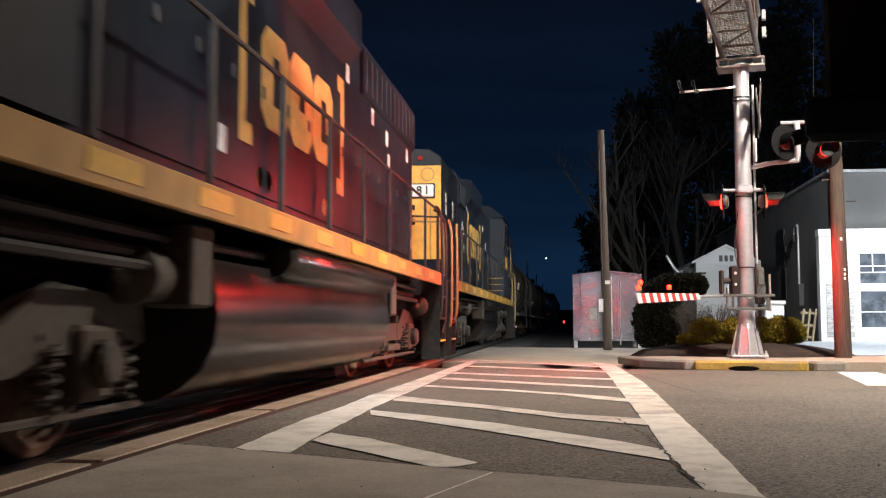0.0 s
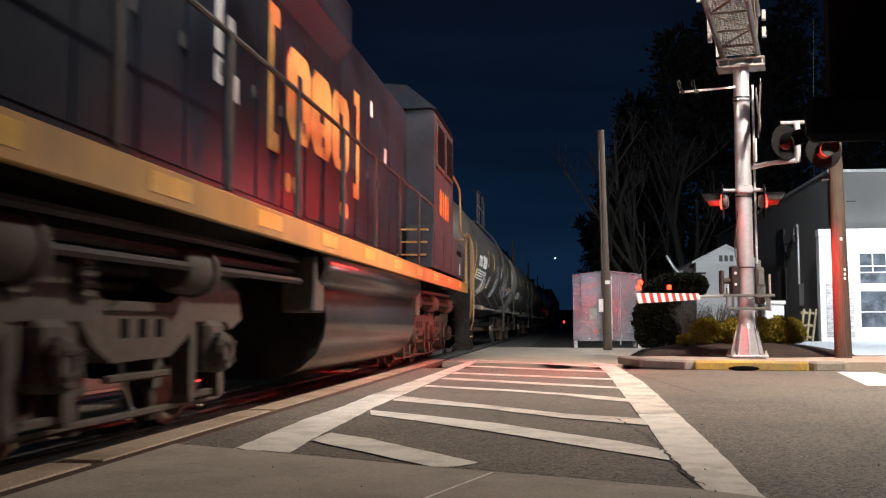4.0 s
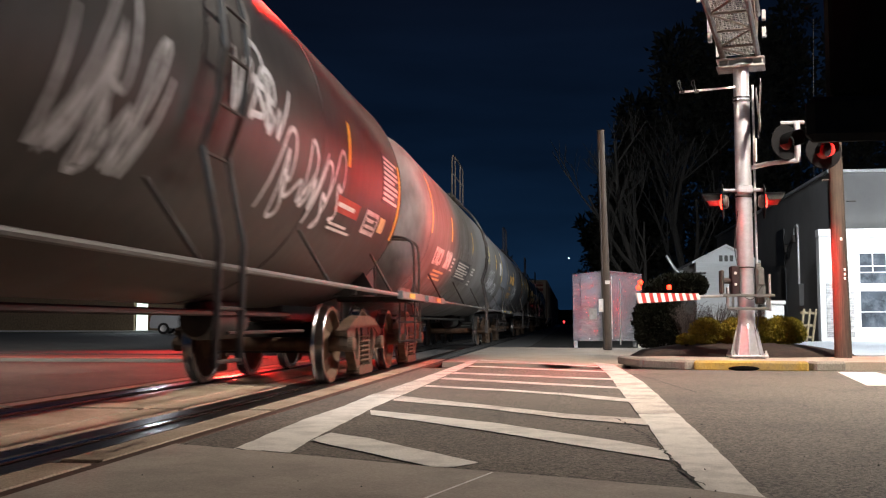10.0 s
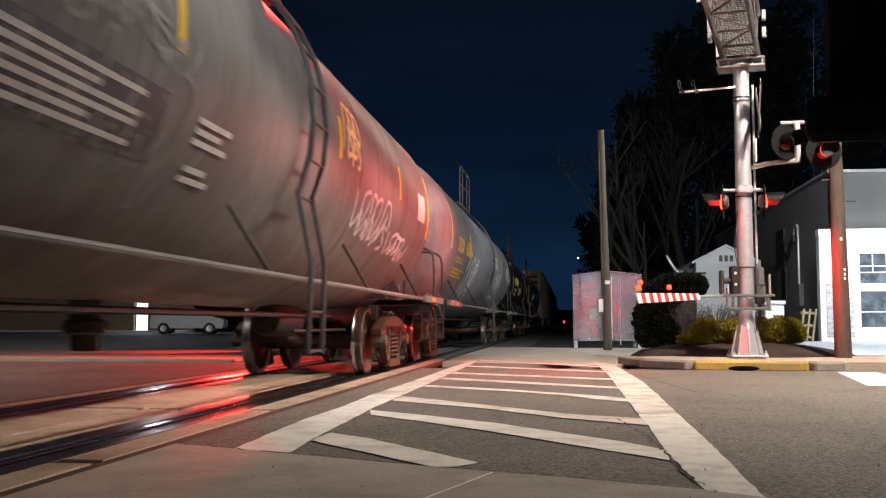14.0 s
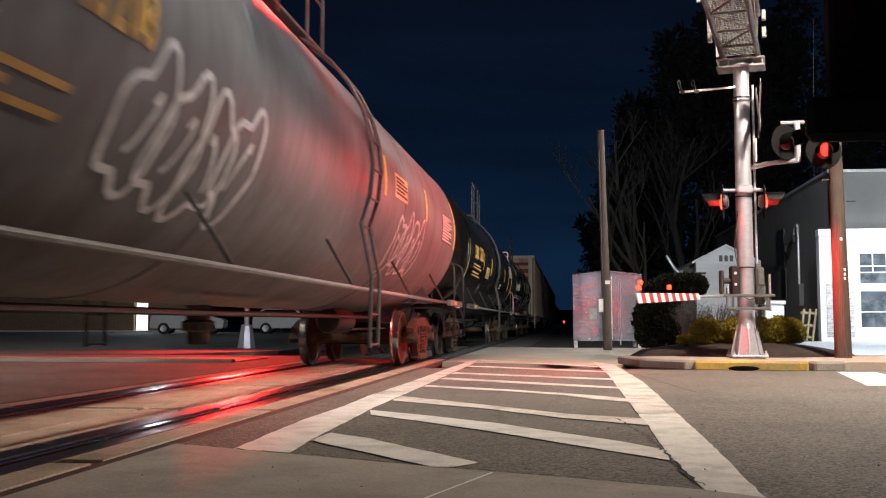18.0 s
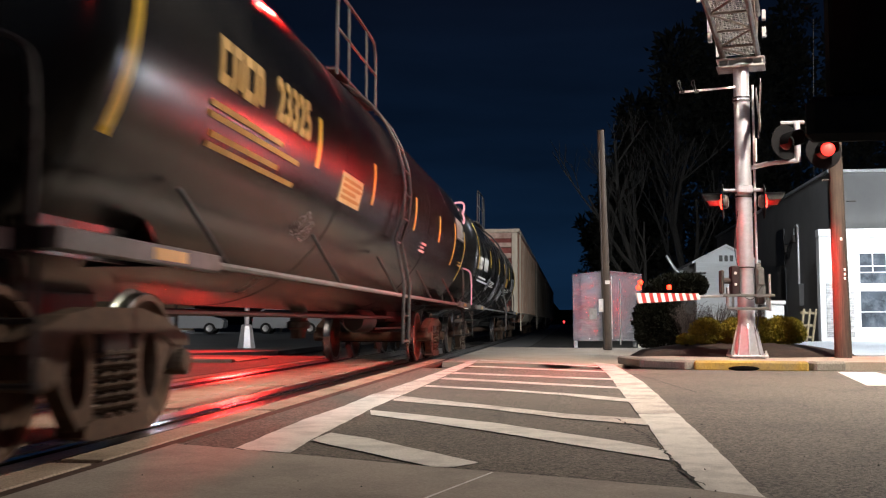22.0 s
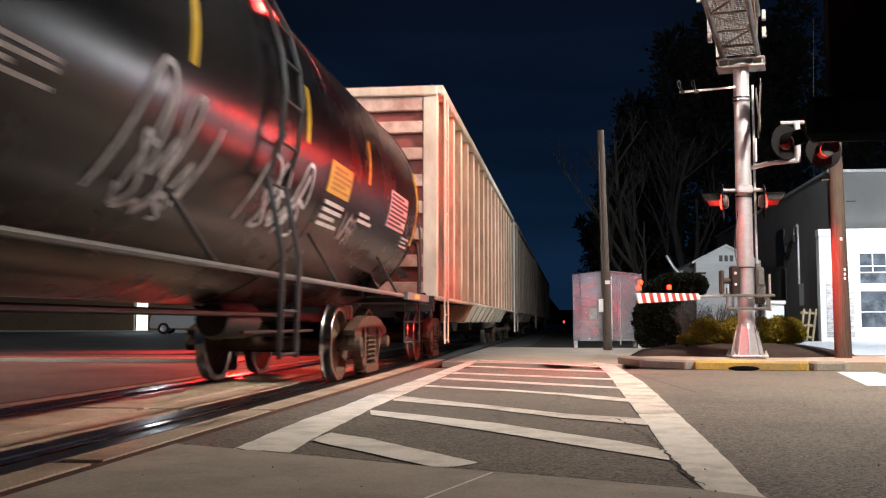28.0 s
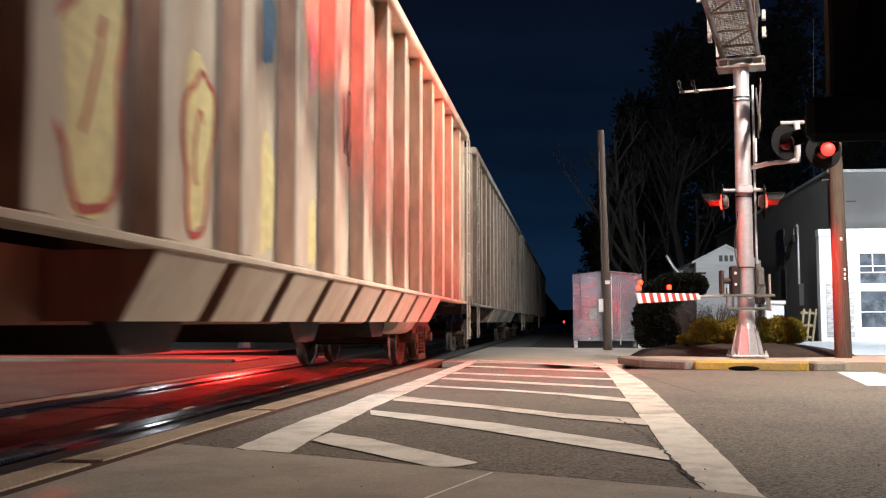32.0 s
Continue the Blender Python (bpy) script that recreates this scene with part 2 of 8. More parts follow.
def curve_pts(pts, n=6):
    """Rounds a polyline by Catmull-Rom."""
    pts = [Vector(p) for p in pts]
    out = []
    for i in range(len(pts) - 1):
        p0, p1, p2, p3 = pts[max(i - 1, 0)], pts[i], pts[i + 1], pts[min(i + 2, len(pts) - 1)]
        for k in range(n):
            t = k / n
            out.append(0.5 * ((2 * p1) + (p2 - p0) * t + (2 * p0 - 5 * p1 + 4 * p2 - p3) * t * t + (3 * p1 - p0 - 3 * p2 + p3) * t ** 3))
    out.append(pts[-1])
    return out


def lathe(bm, profile, axis="Z", seg=32, at=(0, 0, 0), closed=False):
    """Turns (radius, height) pairs round an axis through at."""
    at = Vector(at)
    rings = []
    for r, h in profile:
        ring = []
        for k in range(seg):
            a = 2 * math.pi * k / seg
            c, s = r * math.cos(a), r * math.sin(a)
            p = {"Z": (c, s, h), "X": (h, c, s), "Y": (s, h, c)}[axis]
            ring.append(bm.verts.new(at + Vector(p)))
        rings.append(ring)
    pairs = list(zip(rings, rings[1:]))
    if closed:
        pairs.append((rings[-1], rings[0]))
    for r0, r1 in pairs:
        for k in range(seg):
            bm.faces.new((r0[k], r0[(k + 1) % seg], r1[(k + 1) % seg], r1[k]))
    if not closed:
        bm.faces.new(rings[0][::-1])
        bm.faces.new(rings[-1])


def prism(bm, outline, lo, hi, axis="Z"):
    """Extrudes a 2D outline along an axis from lo to hi."""
    def at(u, v, w):
        return {"Z": (u, v, w), "X": (w, u, v), "Y": (u, w, v)}[axis]
    a = [bm.verts.new(at(u, v, lo)) for u, v in outline]
    b = [bm.verts.new(at(u, v, hi)) for u, v in outline]
    n = len(outline)
    for k in range(n):
        bm.faces.new((a[k], a[(k + 1) % n], b[(k + 1) % n], b[k]))
    bm.faces.new(a[::-1])
    bm.faces.new(b)


def finish(bm, name, mat, smooth=False):
    bmesh.ops.recalc_face_normals(bm, faces=bm.faces)
    if smooth:
        for f in bm.faces:
            f.smooth = True
        for e in bm.edges:
            if len(e.link_faces) == 2 and e.calc_face_angle(0) > 0.6:
                e.smooth = False
    me = bpy.data.meshes.new(name)
    bm.to_mesh(me)
    bm.free()
    me.materials.append(mat)
    return me


def part(name, bm, mat, parent, label="", smooth=True, at=None):
    """ONE mesh object under a thing or under a part."""
    ob = new(name, finish(bm, name, M[mat] if isinstance(mat, str) else mat, smooth))
    ob.parent = parent
    if at:
        ob.location = at
    if label:
        ob["label"] = label
    return ob


def share(name, me, parent, at, turn=(0, 0, 0)):
    """A further part on a mesh that exists already."""
    ob = new(name, me)
    ob.parent = parent
    ob.location, ob.rotation_euler = at, turn
    return ob


def thing(name, label, category, at=(0, 0, 0), rz=0.0, group="", kind=""):
    ob = new(name)
    ob.empty_display_size = 0.2
    ob.location, ob.rotation_euler = at, (0, 0, rz)
    return tagged(ob, label, category, group, kind)


def solid(name, bm, mat, label, category, group="", kind="", smooth=True, at=None):
    ob = new(name, finish(bm, name, M[mat] if isinstance(mat, str) else mat, smooth))
    if at:
        ob.location = at
    return tagged(ob, label, category, group, kind)


def B():
    return bmesh.new()


# ---- the ground, the road, the crossing ----
CX, NEAR_RAIL, FAR_RAIL = -3.63, -2.88, -4.38
PANEL_Y0, PANEL_Y1 = -14.0, 19.2


def strip(bm, x0, x1, y0, y1, z, nx=1, ny=1):
    g = [[bm.verts.new((x0 + (x1 - x0) * i / nx, y0 + (y1 - y0) * j / ny, z)) for j in range(ny + 1)] for i in range(nx + 1)]
    for i in range(nx):
        for j in range(ny):
            bm.faces.new((g[i][j], g[i + 1][j], g[i + 1][j + 1], g[i][j + 1]))


bm = B()
strip(bm, -900, 900, -300, 1500, -0.16, 30, 30)
ground = solid("ground", bm, "dirt", "dark bare ground and dead grass reaching to the horizon", "ground", kind="structure", smooth=False)

bm = B()
box(bm, 18.85, 7.0, -0.08, 42.30, 17.0, 0.152)
road = solid("road", bm, "asphalt", "worn grey asphalt road that crosses the railway", "road", kind="structure", smooth=False)
bm = B()
box(bm, -26.02, 8.0, -0.08, 41.98, 26.0, 0.150)
road_west = solid("road_beyond_track", bm, "asphalt", "dark asphalt road on the other side of the track", "road", kind="structure", smooth=False)


# ---- train materials ----
M["loco_blue"] = material("loco_blue", (0.013, 0.018, 0.027), 0.34, var=0.2, grain=9, stain=1.2, stain_color=(0.024, 0.023, 0.023), stain_amount=0.7, bump=0.05)
M["loco_grey"] = material("loco_grey", (0.034, 0.039, 0.047), 0.45, var=0.12, grain=9, stain=1.4, stain_color=(0.04, 0.035, 0.03), stain_amount=0.5, bump=0.05)
M["loco_yellow"] = material("loco_yellow", (0.47, 0.26, 0.05), 0.5, var=0.12, grain=10, stain=2.5, stain_color=(0.20, 0.12, 0.05), stain_amount=0.6, bump=0.05)
M["reflective_yellow"] = material("reflective_yellow", (0.86, 0.55, 0.06), 0.3, var=0.06, grain=30, stain=4, stain_amount=0.2, bump=0.02)
M["reflective_white"] = material("reflective_white", (0.85, 0.83, 0.80), 0.3, var=0.05, grain=30, stain=4, stain_amount=0.15, bump=0.02)
M["white_mark"] = material("white_mark", (0.70, 0.69, 0.66), 0.6, var=0.15, grain=40, stain=6, stain_color=(0.25, 0.23, 0.22), stain_amount=0.5, bump=0.02)
M["yellow_mark"] = material("yellow_mark", (0.56, 0.31, 0.07), 0.6, var=0.15, grain=40, stain=4, stain_color=(0.22, 0.13, 0.05), stain_amount=0.5, bump=0.02)
M["spray_white"] = material("spray_white", (0.68, 0.68, 0.70), 0.6, var=0.2, grain=18, stain=3, stain_color=(0.20, 0.20, 0.21), stain_amount=0.7, bump=0.02)
M["spray_pink"] = material("spray_pink", (0.80, 0.35, 0.42), 0.6, var=0.15, grain=18, stain=3, stain_amount=0.3, bump=0.02)
M["spray_cream"] = material("spray_cream", (0.72, 0.62, 0.30), 0.6, var=0.15, grain=12, stain=2, stain_amount=0.3, bump=0.02)
M["spray_red"] = material("spray_red", (0.42, 0.06, 0.04), 0.6, var=0.2, grain=12, stain=2, bump=0.02)
M["spray_black"] = material("spray_black", (0.03, 0.03, 0.035), 0.6, var=0.2, grain=12, bump=0.02)
M["spray_blue"] = material("spray_blue", (0.10, 0.22, 0.36), 0.6, var=0.2, grain=12, bump=0.02)
M["spray_faded"] = material("spray_faded", (0.26, 0.26, 0.26), 0.6, var=0.3, grain=10, stain=3, stain_amount=0.6, bump=0.02)
# Hopper end: the flashers' red light is mixed into both colours.
M["hopper_rib_redlit"] = material("hopper_rib_redlit", (0.52, 0.36, 0.29), 0.75, var=0.2, grain=9, stain=2, stain_color=(0.2, 0.07, 0.05), stain_amount=0.7, bump=0.1)
M["hopper_end_redlit"] = material("hopper_end_redlit", (0.22, 0.05, 0.04), 0.75, var=0.2, grain=9, stain=2, bump=0.1)
M["handrail_gold"] = material("handrail_gold", (0.34, 0.22, 0.09), 0.5, var=0.15, grain=12, stain=4, stain_amount=0.4, bump=0.03)
M["number_dark"] = material("number_dark", (0.02, 0.02, 0.03), 0.5, var=0.1)
M["tank_charcoal"] = material("tank_charcoal", (0.042, 0.038, 0.036), 0.48, var=0.25, grain=7, stain=0.9, stain_color=(0.075, 0.058, 0.047), stain_amount=0.75, stretch=(1, 1.6, 0.45), bump=0.06)
M["tank_grey"] = material("tank_grey", (0.16, 0.155, 0.15), 0.50, var=0.2, grain=7, stain=0.9, stain_color=(0.085, 0.07, 0.055), stain_amount=0.8, stretch=(1, 1.6, 0.45), bump=0.06)
M["tank_grey_blue"] = material("tank_grey_blue", (0.13, 0.13, 0.14), 0.50, var=0.2, grain=7, stain=0.9, stain_color=(0.075, 0.065, 0.06), stain_amount=0.75, stretch=(1, 1.6, 0.45), bump=0.06)
M["tank_black"] = material("tank_black", (0.0085, 0.008, 0.0075), 0.23, var=0.2, grain=6, stain=0.8, stain_color=(0.008, 0.007, 0.006), stain_amount=0.6, bump=0.02)
M["tank_black_matt"] = material("tank_black_matt", (0.008, 0.0077, 0.0075), 0.26, var=0.2, grain=6, stain=0.8, stain_color=(0.018, 0.015, 0.014), stain_amount=0.6, bump=0.03)
M["rail_grey"] = material("rail_grey", (0.17, 0.165, 0.16), 0.5, 0.2, var=0.2, grain=14, stain=3, stain_color=(0.07, 0.05, 0.04), stain_amount=0.6, bump=0.08)
M["truck_brown"] = material("truck_brown", (0.078, 0.049, 0.031), 0.8, var=0.3, grain=14, stain=3, stain_color=(0.06, 0.045, 0.035), stain_amount=0.6, bump=0.3)
M["truck_grey"] = material("truck_grey", (0.068, 0.060, 0.050), 0.75, var=0.25, grain=14, stain=3, stain_color=(0.07, 0.055, 0.04), stain_amount=0.6, bump=0.3)
M["wheel_rust"] = material("wheel_rust", (0.105, 0.06, 0.037), 0.75, 0.2, var=0.3, grain=12, stain=4, stain_color=(0.06, 0.04, 0.03), stain_amount=0.6, bump=0.2)
M["wheel_tread"] = material("wheel_tread", (0.50, 0.48, 0.46), 0.22, 1.0, var=0.1, grain=20, stain=5, bump=0.02)
M["underframe"] = material("underframe", (0.018, 0.017, 0.016), 0.7, var=0.35, grain=12, stain=3, stain_color=(0.045, 0.034, 0.025), stain_amount=0.5, bump=0.2)
M["hopper_tan"] = material("hopper_tan", (0.58, 0.50, 0.395), 0.7, var=0.10, grain=10, stain=1.8, stain_color=(0.36, 0.25, 0.16), stain_amount=0.7, stretch=(1, 1, 0.35), bump=0.08)
M["hopper_rust"] = material("hopper_rust", (0.36, 0.19, 0.12), 0.8, var=0.2, grain=9, stain=2, stain_color=(0.11, 0.055, 0.035), stain_amount=0.7, stretch=(1, 1, 0.3), bump=0.15)
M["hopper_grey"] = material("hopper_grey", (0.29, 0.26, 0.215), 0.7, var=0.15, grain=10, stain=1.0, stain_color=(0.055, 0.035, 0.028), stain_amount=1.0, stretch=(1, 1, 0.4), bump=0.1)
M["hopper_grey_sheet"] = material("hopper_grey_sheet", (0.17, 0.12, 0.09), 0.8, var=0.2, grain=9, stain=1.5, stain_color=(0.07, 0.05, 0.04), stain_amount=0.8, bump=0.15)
M["hood_yellow"] = material("hood_yellow", (0.78, 0.42, 0.075), 0.45, var=0.10, grain=10, stain=1.6, stain_color=(0.42, 0.20, 0.06), stain_amount=0.7, bump=0.05)
M["sill_reflector"] = material("sill_reflector", (0.70, 0.42, 0.05), 0.35, var=0.1, grain=30, stain=4, stain_color=(0.3, 0.18, 0.05), stain_amount=0.5, bump=0.02)
M["cab_glass"] = material("cab_glass", (0.012, 0.013, 0.015), 0.08, var=0.05, bump=0)
M["lens_red_dim"] = material("lens_red_dim", (0.30, 0.02, 0.015), 0.25, var=0.1, bump=0)

M["fuel_tank"] = material("fuel_tank", (0.014, 0.0135, 0.0135), 0.2, var=0.2, grain=7, stain=1.0, stain_color=(0.05, 0.042, 0.034), stain_amount=0.6, bump=0.06)

for key in ("tank_black", "tank_grey", "tank_grey_blue", "fuel_tank", "loco_blue", "tank_charcoal", "tank_black_matt", "underframe", "truck_grey", "truck_brown", "wheel_rust"):
    M[key].node_tree.nodes["Principled BSDF"].inputs["Specular IOR Level"].default_value = 0.28

for key in ("tank_black", "tank_black_matt"):
    M[key].node_tree.nodes["Principled BSDF"].inputs["Specular IOR Level"].default_value = 0.32
M["fuel_tank"].node_tree.nodes["Principled BSDF"].inputs["Specular IOR Level"].default_value = 0.10
M["loco_blue"].node_tree.nodes["Principled BSDF"].inputs["Specular IOR Level"].default_value = 0.08
M["loco_grey"].node_tree.nodes["Principled BSDF"].inputs["Specular IOR Level"].default_value = 0.12
SPEED = 4.2
KEYED_WHEELS = []
KEYED_CARS = []


def text_bm(body, size, bold=0.0):
    """The built-in font's letters as a thin mesh in the x, y plane, centred."""
    cu = bpy.data.curves.new("lettering", "FONT")
    cu.body, cu.size, cu.extrude, cu.offset = body, size, 0.004, bold
    cu.align_x, cu.align_y = "CENTER", "CENTER"
    cu.resolution_u = 3
    ob = bpy.data.objects.new("lettering", cu)
    scene.collection.objects.link(ob)
    me = bpy.data.meshes.new_from_object(ob.evaluated_get(bpy.context.evaluated_depsgraph_get()))
    bm = B()
    bm.from_mesh(me)
    bpy.data.objects.remove(ob)
    bpy.data.curves.remove(cu)
    bpy.data.meshes.remove(me)
    return bm


# ---- running gear ----
def wheelset_mesh(r, name):
    """An axle with its two pressed-on wheels, lying along x."""
    bm = B()
    rod(bm, (-1.02, 0, 0), (1.02, 0, 0), 0.085, 12)
    for s in (-1, 1):
        prof = [(0.10, 0.62), (0.14, 0.66), (0.17, 0.69), (r - 0.12, 0.715), (r - 0.07, 0.70), (r + 0.025, 0.70), (r + 0.028, 0.715), (r + 0.02, 0.728),
                (r + 0.003, 0.74), (r - 0.004, 0.83), (r - 0.012, 0.838), (r - 0.055, 0.838), (r - 0.075, 0.815), (r - 0.11, 0.765), (0.20, 0.75), (0.16, 0.775), (0.13, 0.82), (0.10, 0.82)]
        lathe(bm, [(a, s * b) for a, b in prof], "X", 40, closed=True)
    me = finish(bm, name, M["wheel_rust"], True)
    me.materials.append(M["wheel_tread"])
    for f in me.polygons:
        c = f.center
        rr = math.hypot(c.y, c.z)
        if rr > r - 0.06 and (r - 0.03 < rr):
            f.material_index = 1
    return me


WHEELSET = wheelset_mesh(0.457, "wheelset")
WHEELSET_BIG = wheelset_mesh(0.508, "wheelset")


def side_frame_mesh():
    """A cast freight-truck side frame with its windows, in the y, z plane."""
    bm = B()
    t = 0.07
    top = [(-1.04, 0.56), (-1.04, 0.62), (-0.92, 0.66), (-0.62, 0.75), (-0.30, 0.80), (0.30, 0.80), (0.62, 0.75), (0.92, 0.66), (1.04, 0.62), (1.04, 0.56),
           (0.80, 0.57), (0.55, 0.65), (-0.55, 0.65), (-0.80, 0.57)]
    prism(bm, top, -t, t, "X")
    for s in (-1, 1):
        # the web plate with its oval window
        rim = [(0.27, 0.68), (0.27, 0.10), (0.40, 0.10), (0.60, 0.33), (0.82, 0.58), (0.66, 0.68)]
        c = Vector((0.435, 0.45))
        outer, inner = [], []
        for k in range(24):
            d = Vector((math.cos(k * math.pi / 12), math.sin(k * math.pi / 12)))
            best = 9.0
            for p, q in zip(rim, rim[1:] + rim[:1]):
                p, q = Vector(p), Vector(q)
                e = q - p
                den = d.x * e.y - d.y * e.x
                if abs(den) > 1e-9:
                    w = p - c
                    f, g = (w.x * e.y - w.y * e.x) / den, (w.x * d.y - w.y * d.x) / den
                    if f > 0 and -1e-6 <= g <= 1.000001:
                        best = min(best, f)
            outer.append(c + d * best)
            inner.append(c + Vector((d.x * 0.118 + 0.02, d.y * 0.205)))
        for lo, hi in ((-t * 0.8, t * 0.8),):
            rows = [[bm.verts.new((x, s * p.x, p.y)) for p in ring] for x, ring in ((lo, outer), (hi, outer), (hi, inner), (lo, inner))]
            for r0, r1 in zip(rows, rows[1:] + rows[:1]):
                for k in range(24):
                    bm.faces.new((r0[k], r0[(k + 1) % 24], r1[(k + 1) % 24], r1[k]))
        prism(bm, [(s * 0.79, 0.42), (s * 0.81, 0.58), (s * 0.97, 0.58), (s * 0.99, 0.44), (s * 0.95, 0.40), (s * 0.83, 0.40)], -0.04, 0.06, "X")
        lathe(bm, [(0.02, 0.0), (0.088, 0.0), (0.088, 0.115), (0.07, 0.13), (0.02, 0.132)], "X", 16, (0, s * 0.889, 0.457))
    prism(bm, [(-0.42, 0.10), (-0.40, 0.16), (-0.30, 0.185), (0.30, 0.185), (0.40, 0.16), (0.42, 0.10), (0.34, 0.075), (-0.34, 0.075)], -t * 1.2, t * 1.2, "X")
    return finish(bm, "side_frame", M["truck_brown"], False)


def spring_mesh():
    bm = B()
    pts = []
    for k in range(53):
        a = k * 2 * math.pi / 8
        pts.append((0.062 * math.cos(a), 0.062 * math.sin(a), 0.20 + 0.40 * k / 52 * 0.95))
    pipe(bm, pts, 0.015, 6)
    return finish(bm, "spring", M["truck_brown"], True)


SIDE_FRAME, SPRING = side_frame_mesh(), spring_mesh()


def freight_truck(car, y, keyed=True):
    """A two-axle truck: bolster with side frames, springs and wheelsets."""
    bm = B()
    box(bm, 0, 0, 0.60, 2.1, 0.40, 0.24, 0.03)
    box(bm, 0, 0, 0.76, 0.6, 0.5, 0.12, 0.02)
    for s in (-1, 1):
        box(bm, 0, s * 0.46, 0.42, 1.7, 0.07, 0.16, 0.015)
        rod(bm, (s * 0.6, -0.5, 0.36), (s * 0.6, 0.5, 0.36), 0.025, 6)
    truck = part("truck", bm, "underframe", car, at=(0, y, 0))
    for s in (-1, 1):
        share("side_frame", SIDE_FRAME, truck, (s * 0.985, 0, 0), (0, 0, 0 if s > 0 else math.pi))
        for dy in (-0.165, 0, 0.165):
            share("spring", SPRING, truck, (s * 1.01, dy, -0.01))
    for dy in (-0.889, 0.889):
        w = share("wheelset", WHEELSET, truck, (0, dy, 0.457))
        if keyed:
            KEYED_WHEELS.append((w, 0.457, dy))
    return truck


def coupler(car, y, s):
    """A knuckle coupler at one end; s points outwards."""
    bm = B()
    box(bm, 0, y + s * 0.25, 0.86, 0.20, 0.62, 0.22, 0.03)
    box(bm, 0.06, y + s * 0.60, 0.86, 0.34, 0.18, 0.28, 0.05)
    box(bm, -0.12, y + s * 0.68, 0.86, 0.12, 0.22, 0.26, 0.04)
    part("coupler", bm, "truck_brown", car)
    bm = B()
    pipe(bm, curve_pts([(0.25, y, 0.80), (0.30, y + s * 0.25, 0.55), (0.28, y + s * 0.55, 0.42), (0.20, y + s * 0.78, 0.60)], 5), 0.022, 6)
    part("air_hose", bm, "black_paint", car)
    bm = B()
    pipe(bm, [(0.15, y + s * 0.1, 1.02), (1.25, y + s * 0.02, 1.02), (1.38, y + s * 0.02, 0.98), (1.42, y + s * 0.02, 0.80)], 0.018, 6)
    part("uncoupling_lever", bm, "dark_steel", car)


# ---- tank cars ----
TANK_R, TANK_Z = 1.50, 2.38


def on_tank(y, s, lift, side=1):
    """A place on the tank's shell: s metres round it, up from its widest line."""
    a = s / TANK_R
    return Vector((side * (TANK_R + lift) * math.cos(a), y, TANK_Z + (TANK_R + lift) * math.sin(a)))


def patch(bm, y0, y1, s0, s1, lift=0.006, side=1, ns=6, slant=0.0):
    """A thin plate that follows the shell."""
    thick = 0.004
    g = []
    for i in range(2):
        row = []
        for j in range(ns + 1):
            s = s0 + (s1 - s0) * j / ns
            y = (y0, y1)[i] + slant * (s - s0)
            row.append((bm.verts.new(on_tank(y, s, lift, side)), bm.verts.new(on_tank(y, s, lift - thick, side))))
        g.append(row)
    for j in range(ns):
        bm.faces.new((g[0][j][0], g[1][j][0], g[1][j + 1][0], g[0][j + 1][0]))
    for i in range(2):
        for j in range(ns):
            bm.faces.new((g[i][j][0], g[i][j + 1][0], g[i][j + 1][1], g[i][j][1]))
    for j in (0, ns):
        bm.faces.new((g[0][j][0], g[0][j][1], g[1][j][1], g[1][j][0]))


def tank_text(name, body, y, s, size, mat, car, bold=0.0, squeeze=0.8):
    step = size * 0.60 * squeeze
    for k, ch in enumerate(body):
        bm = text_bm(ch, size, bold)
        for v in bm.verts:
            v.co = on_tank(y + (k - (len(body) - 1) / 2) * step + v.co.x * squeeze, s + v.co.y, 0.008 + v.co.z, 1)
        part(name, bm, mat, car, smooth=False)


def ribbon(bm, pts, width, place):
    """A sprayed line: a thin ribbon laid on a surface by place(u, v, lift)."""
    pts = [Vector((p[0], p[1], 0)) for p in pts]
    prev = None
    for i, p in enumerate(pts):
        d = pts[min(i + 1, len(pts) - 1)] - pts[max(i - 1, 0)]
        n = Vector((-d.y, d.x, 0))
        n = n.normalized() * width * (0.5 if 0 < i < len(pts) - 1 else 0.3) if n.length > 1e-6 else Vector((0, width / 2, 0))
        a, b = p + n, p - n
        now = (bm.verts.new(place(a.x, a.y, 0.006 + 0.0006 * (i % 5))), bm.verts.new(place(b.x, b.y, 0.006 + 0.0006 * (i % 5))))
        if prev:
            bm.faces.new((prev[0], now[0], now[1], prev[1]))
        prev = now


def scribble(rng, u0, u1, v0, v1, loops, lean=0.12):
    """A looping hand-drawn line across the field u0..u1, v0..v1; no letters."""
    pts = []
    for k in range(loops):
        c = u0 + (u1 - u0) * (k + 0.5) / loops
        w = (u1 - u0) / loops * rng.uniform(0.6, 1.25)
        top, low = v1 - (v1 - v0) * rng.uniform(0, 0.3), v0 + (v1 - v0) * rng.uniform(0, 0.3)
        order = [(c - w, low), (c - w * 0.6, top), (c + w * 0.2, top), (c + w * 0.5, (top + low) / 2), (c - w * 0.2, (top + low) / 2 + 0.03), (c + w * 0.7, low + 0.1 * (top - low)), (c + w * 0.1, low)]
        if rng.random() < 0.5:
            order = [(c - w, top), (c - w * 0.5, low), (c + w * 0.1, (top + low) / 2), (c + w * 0.3, low), (c + w * 0.8, top)]
        pts += [(a + lean * (b - v0), b, 0) for a, b in order]
    return [(p.x, p.y) for p in curve_pts(pts, 5)]


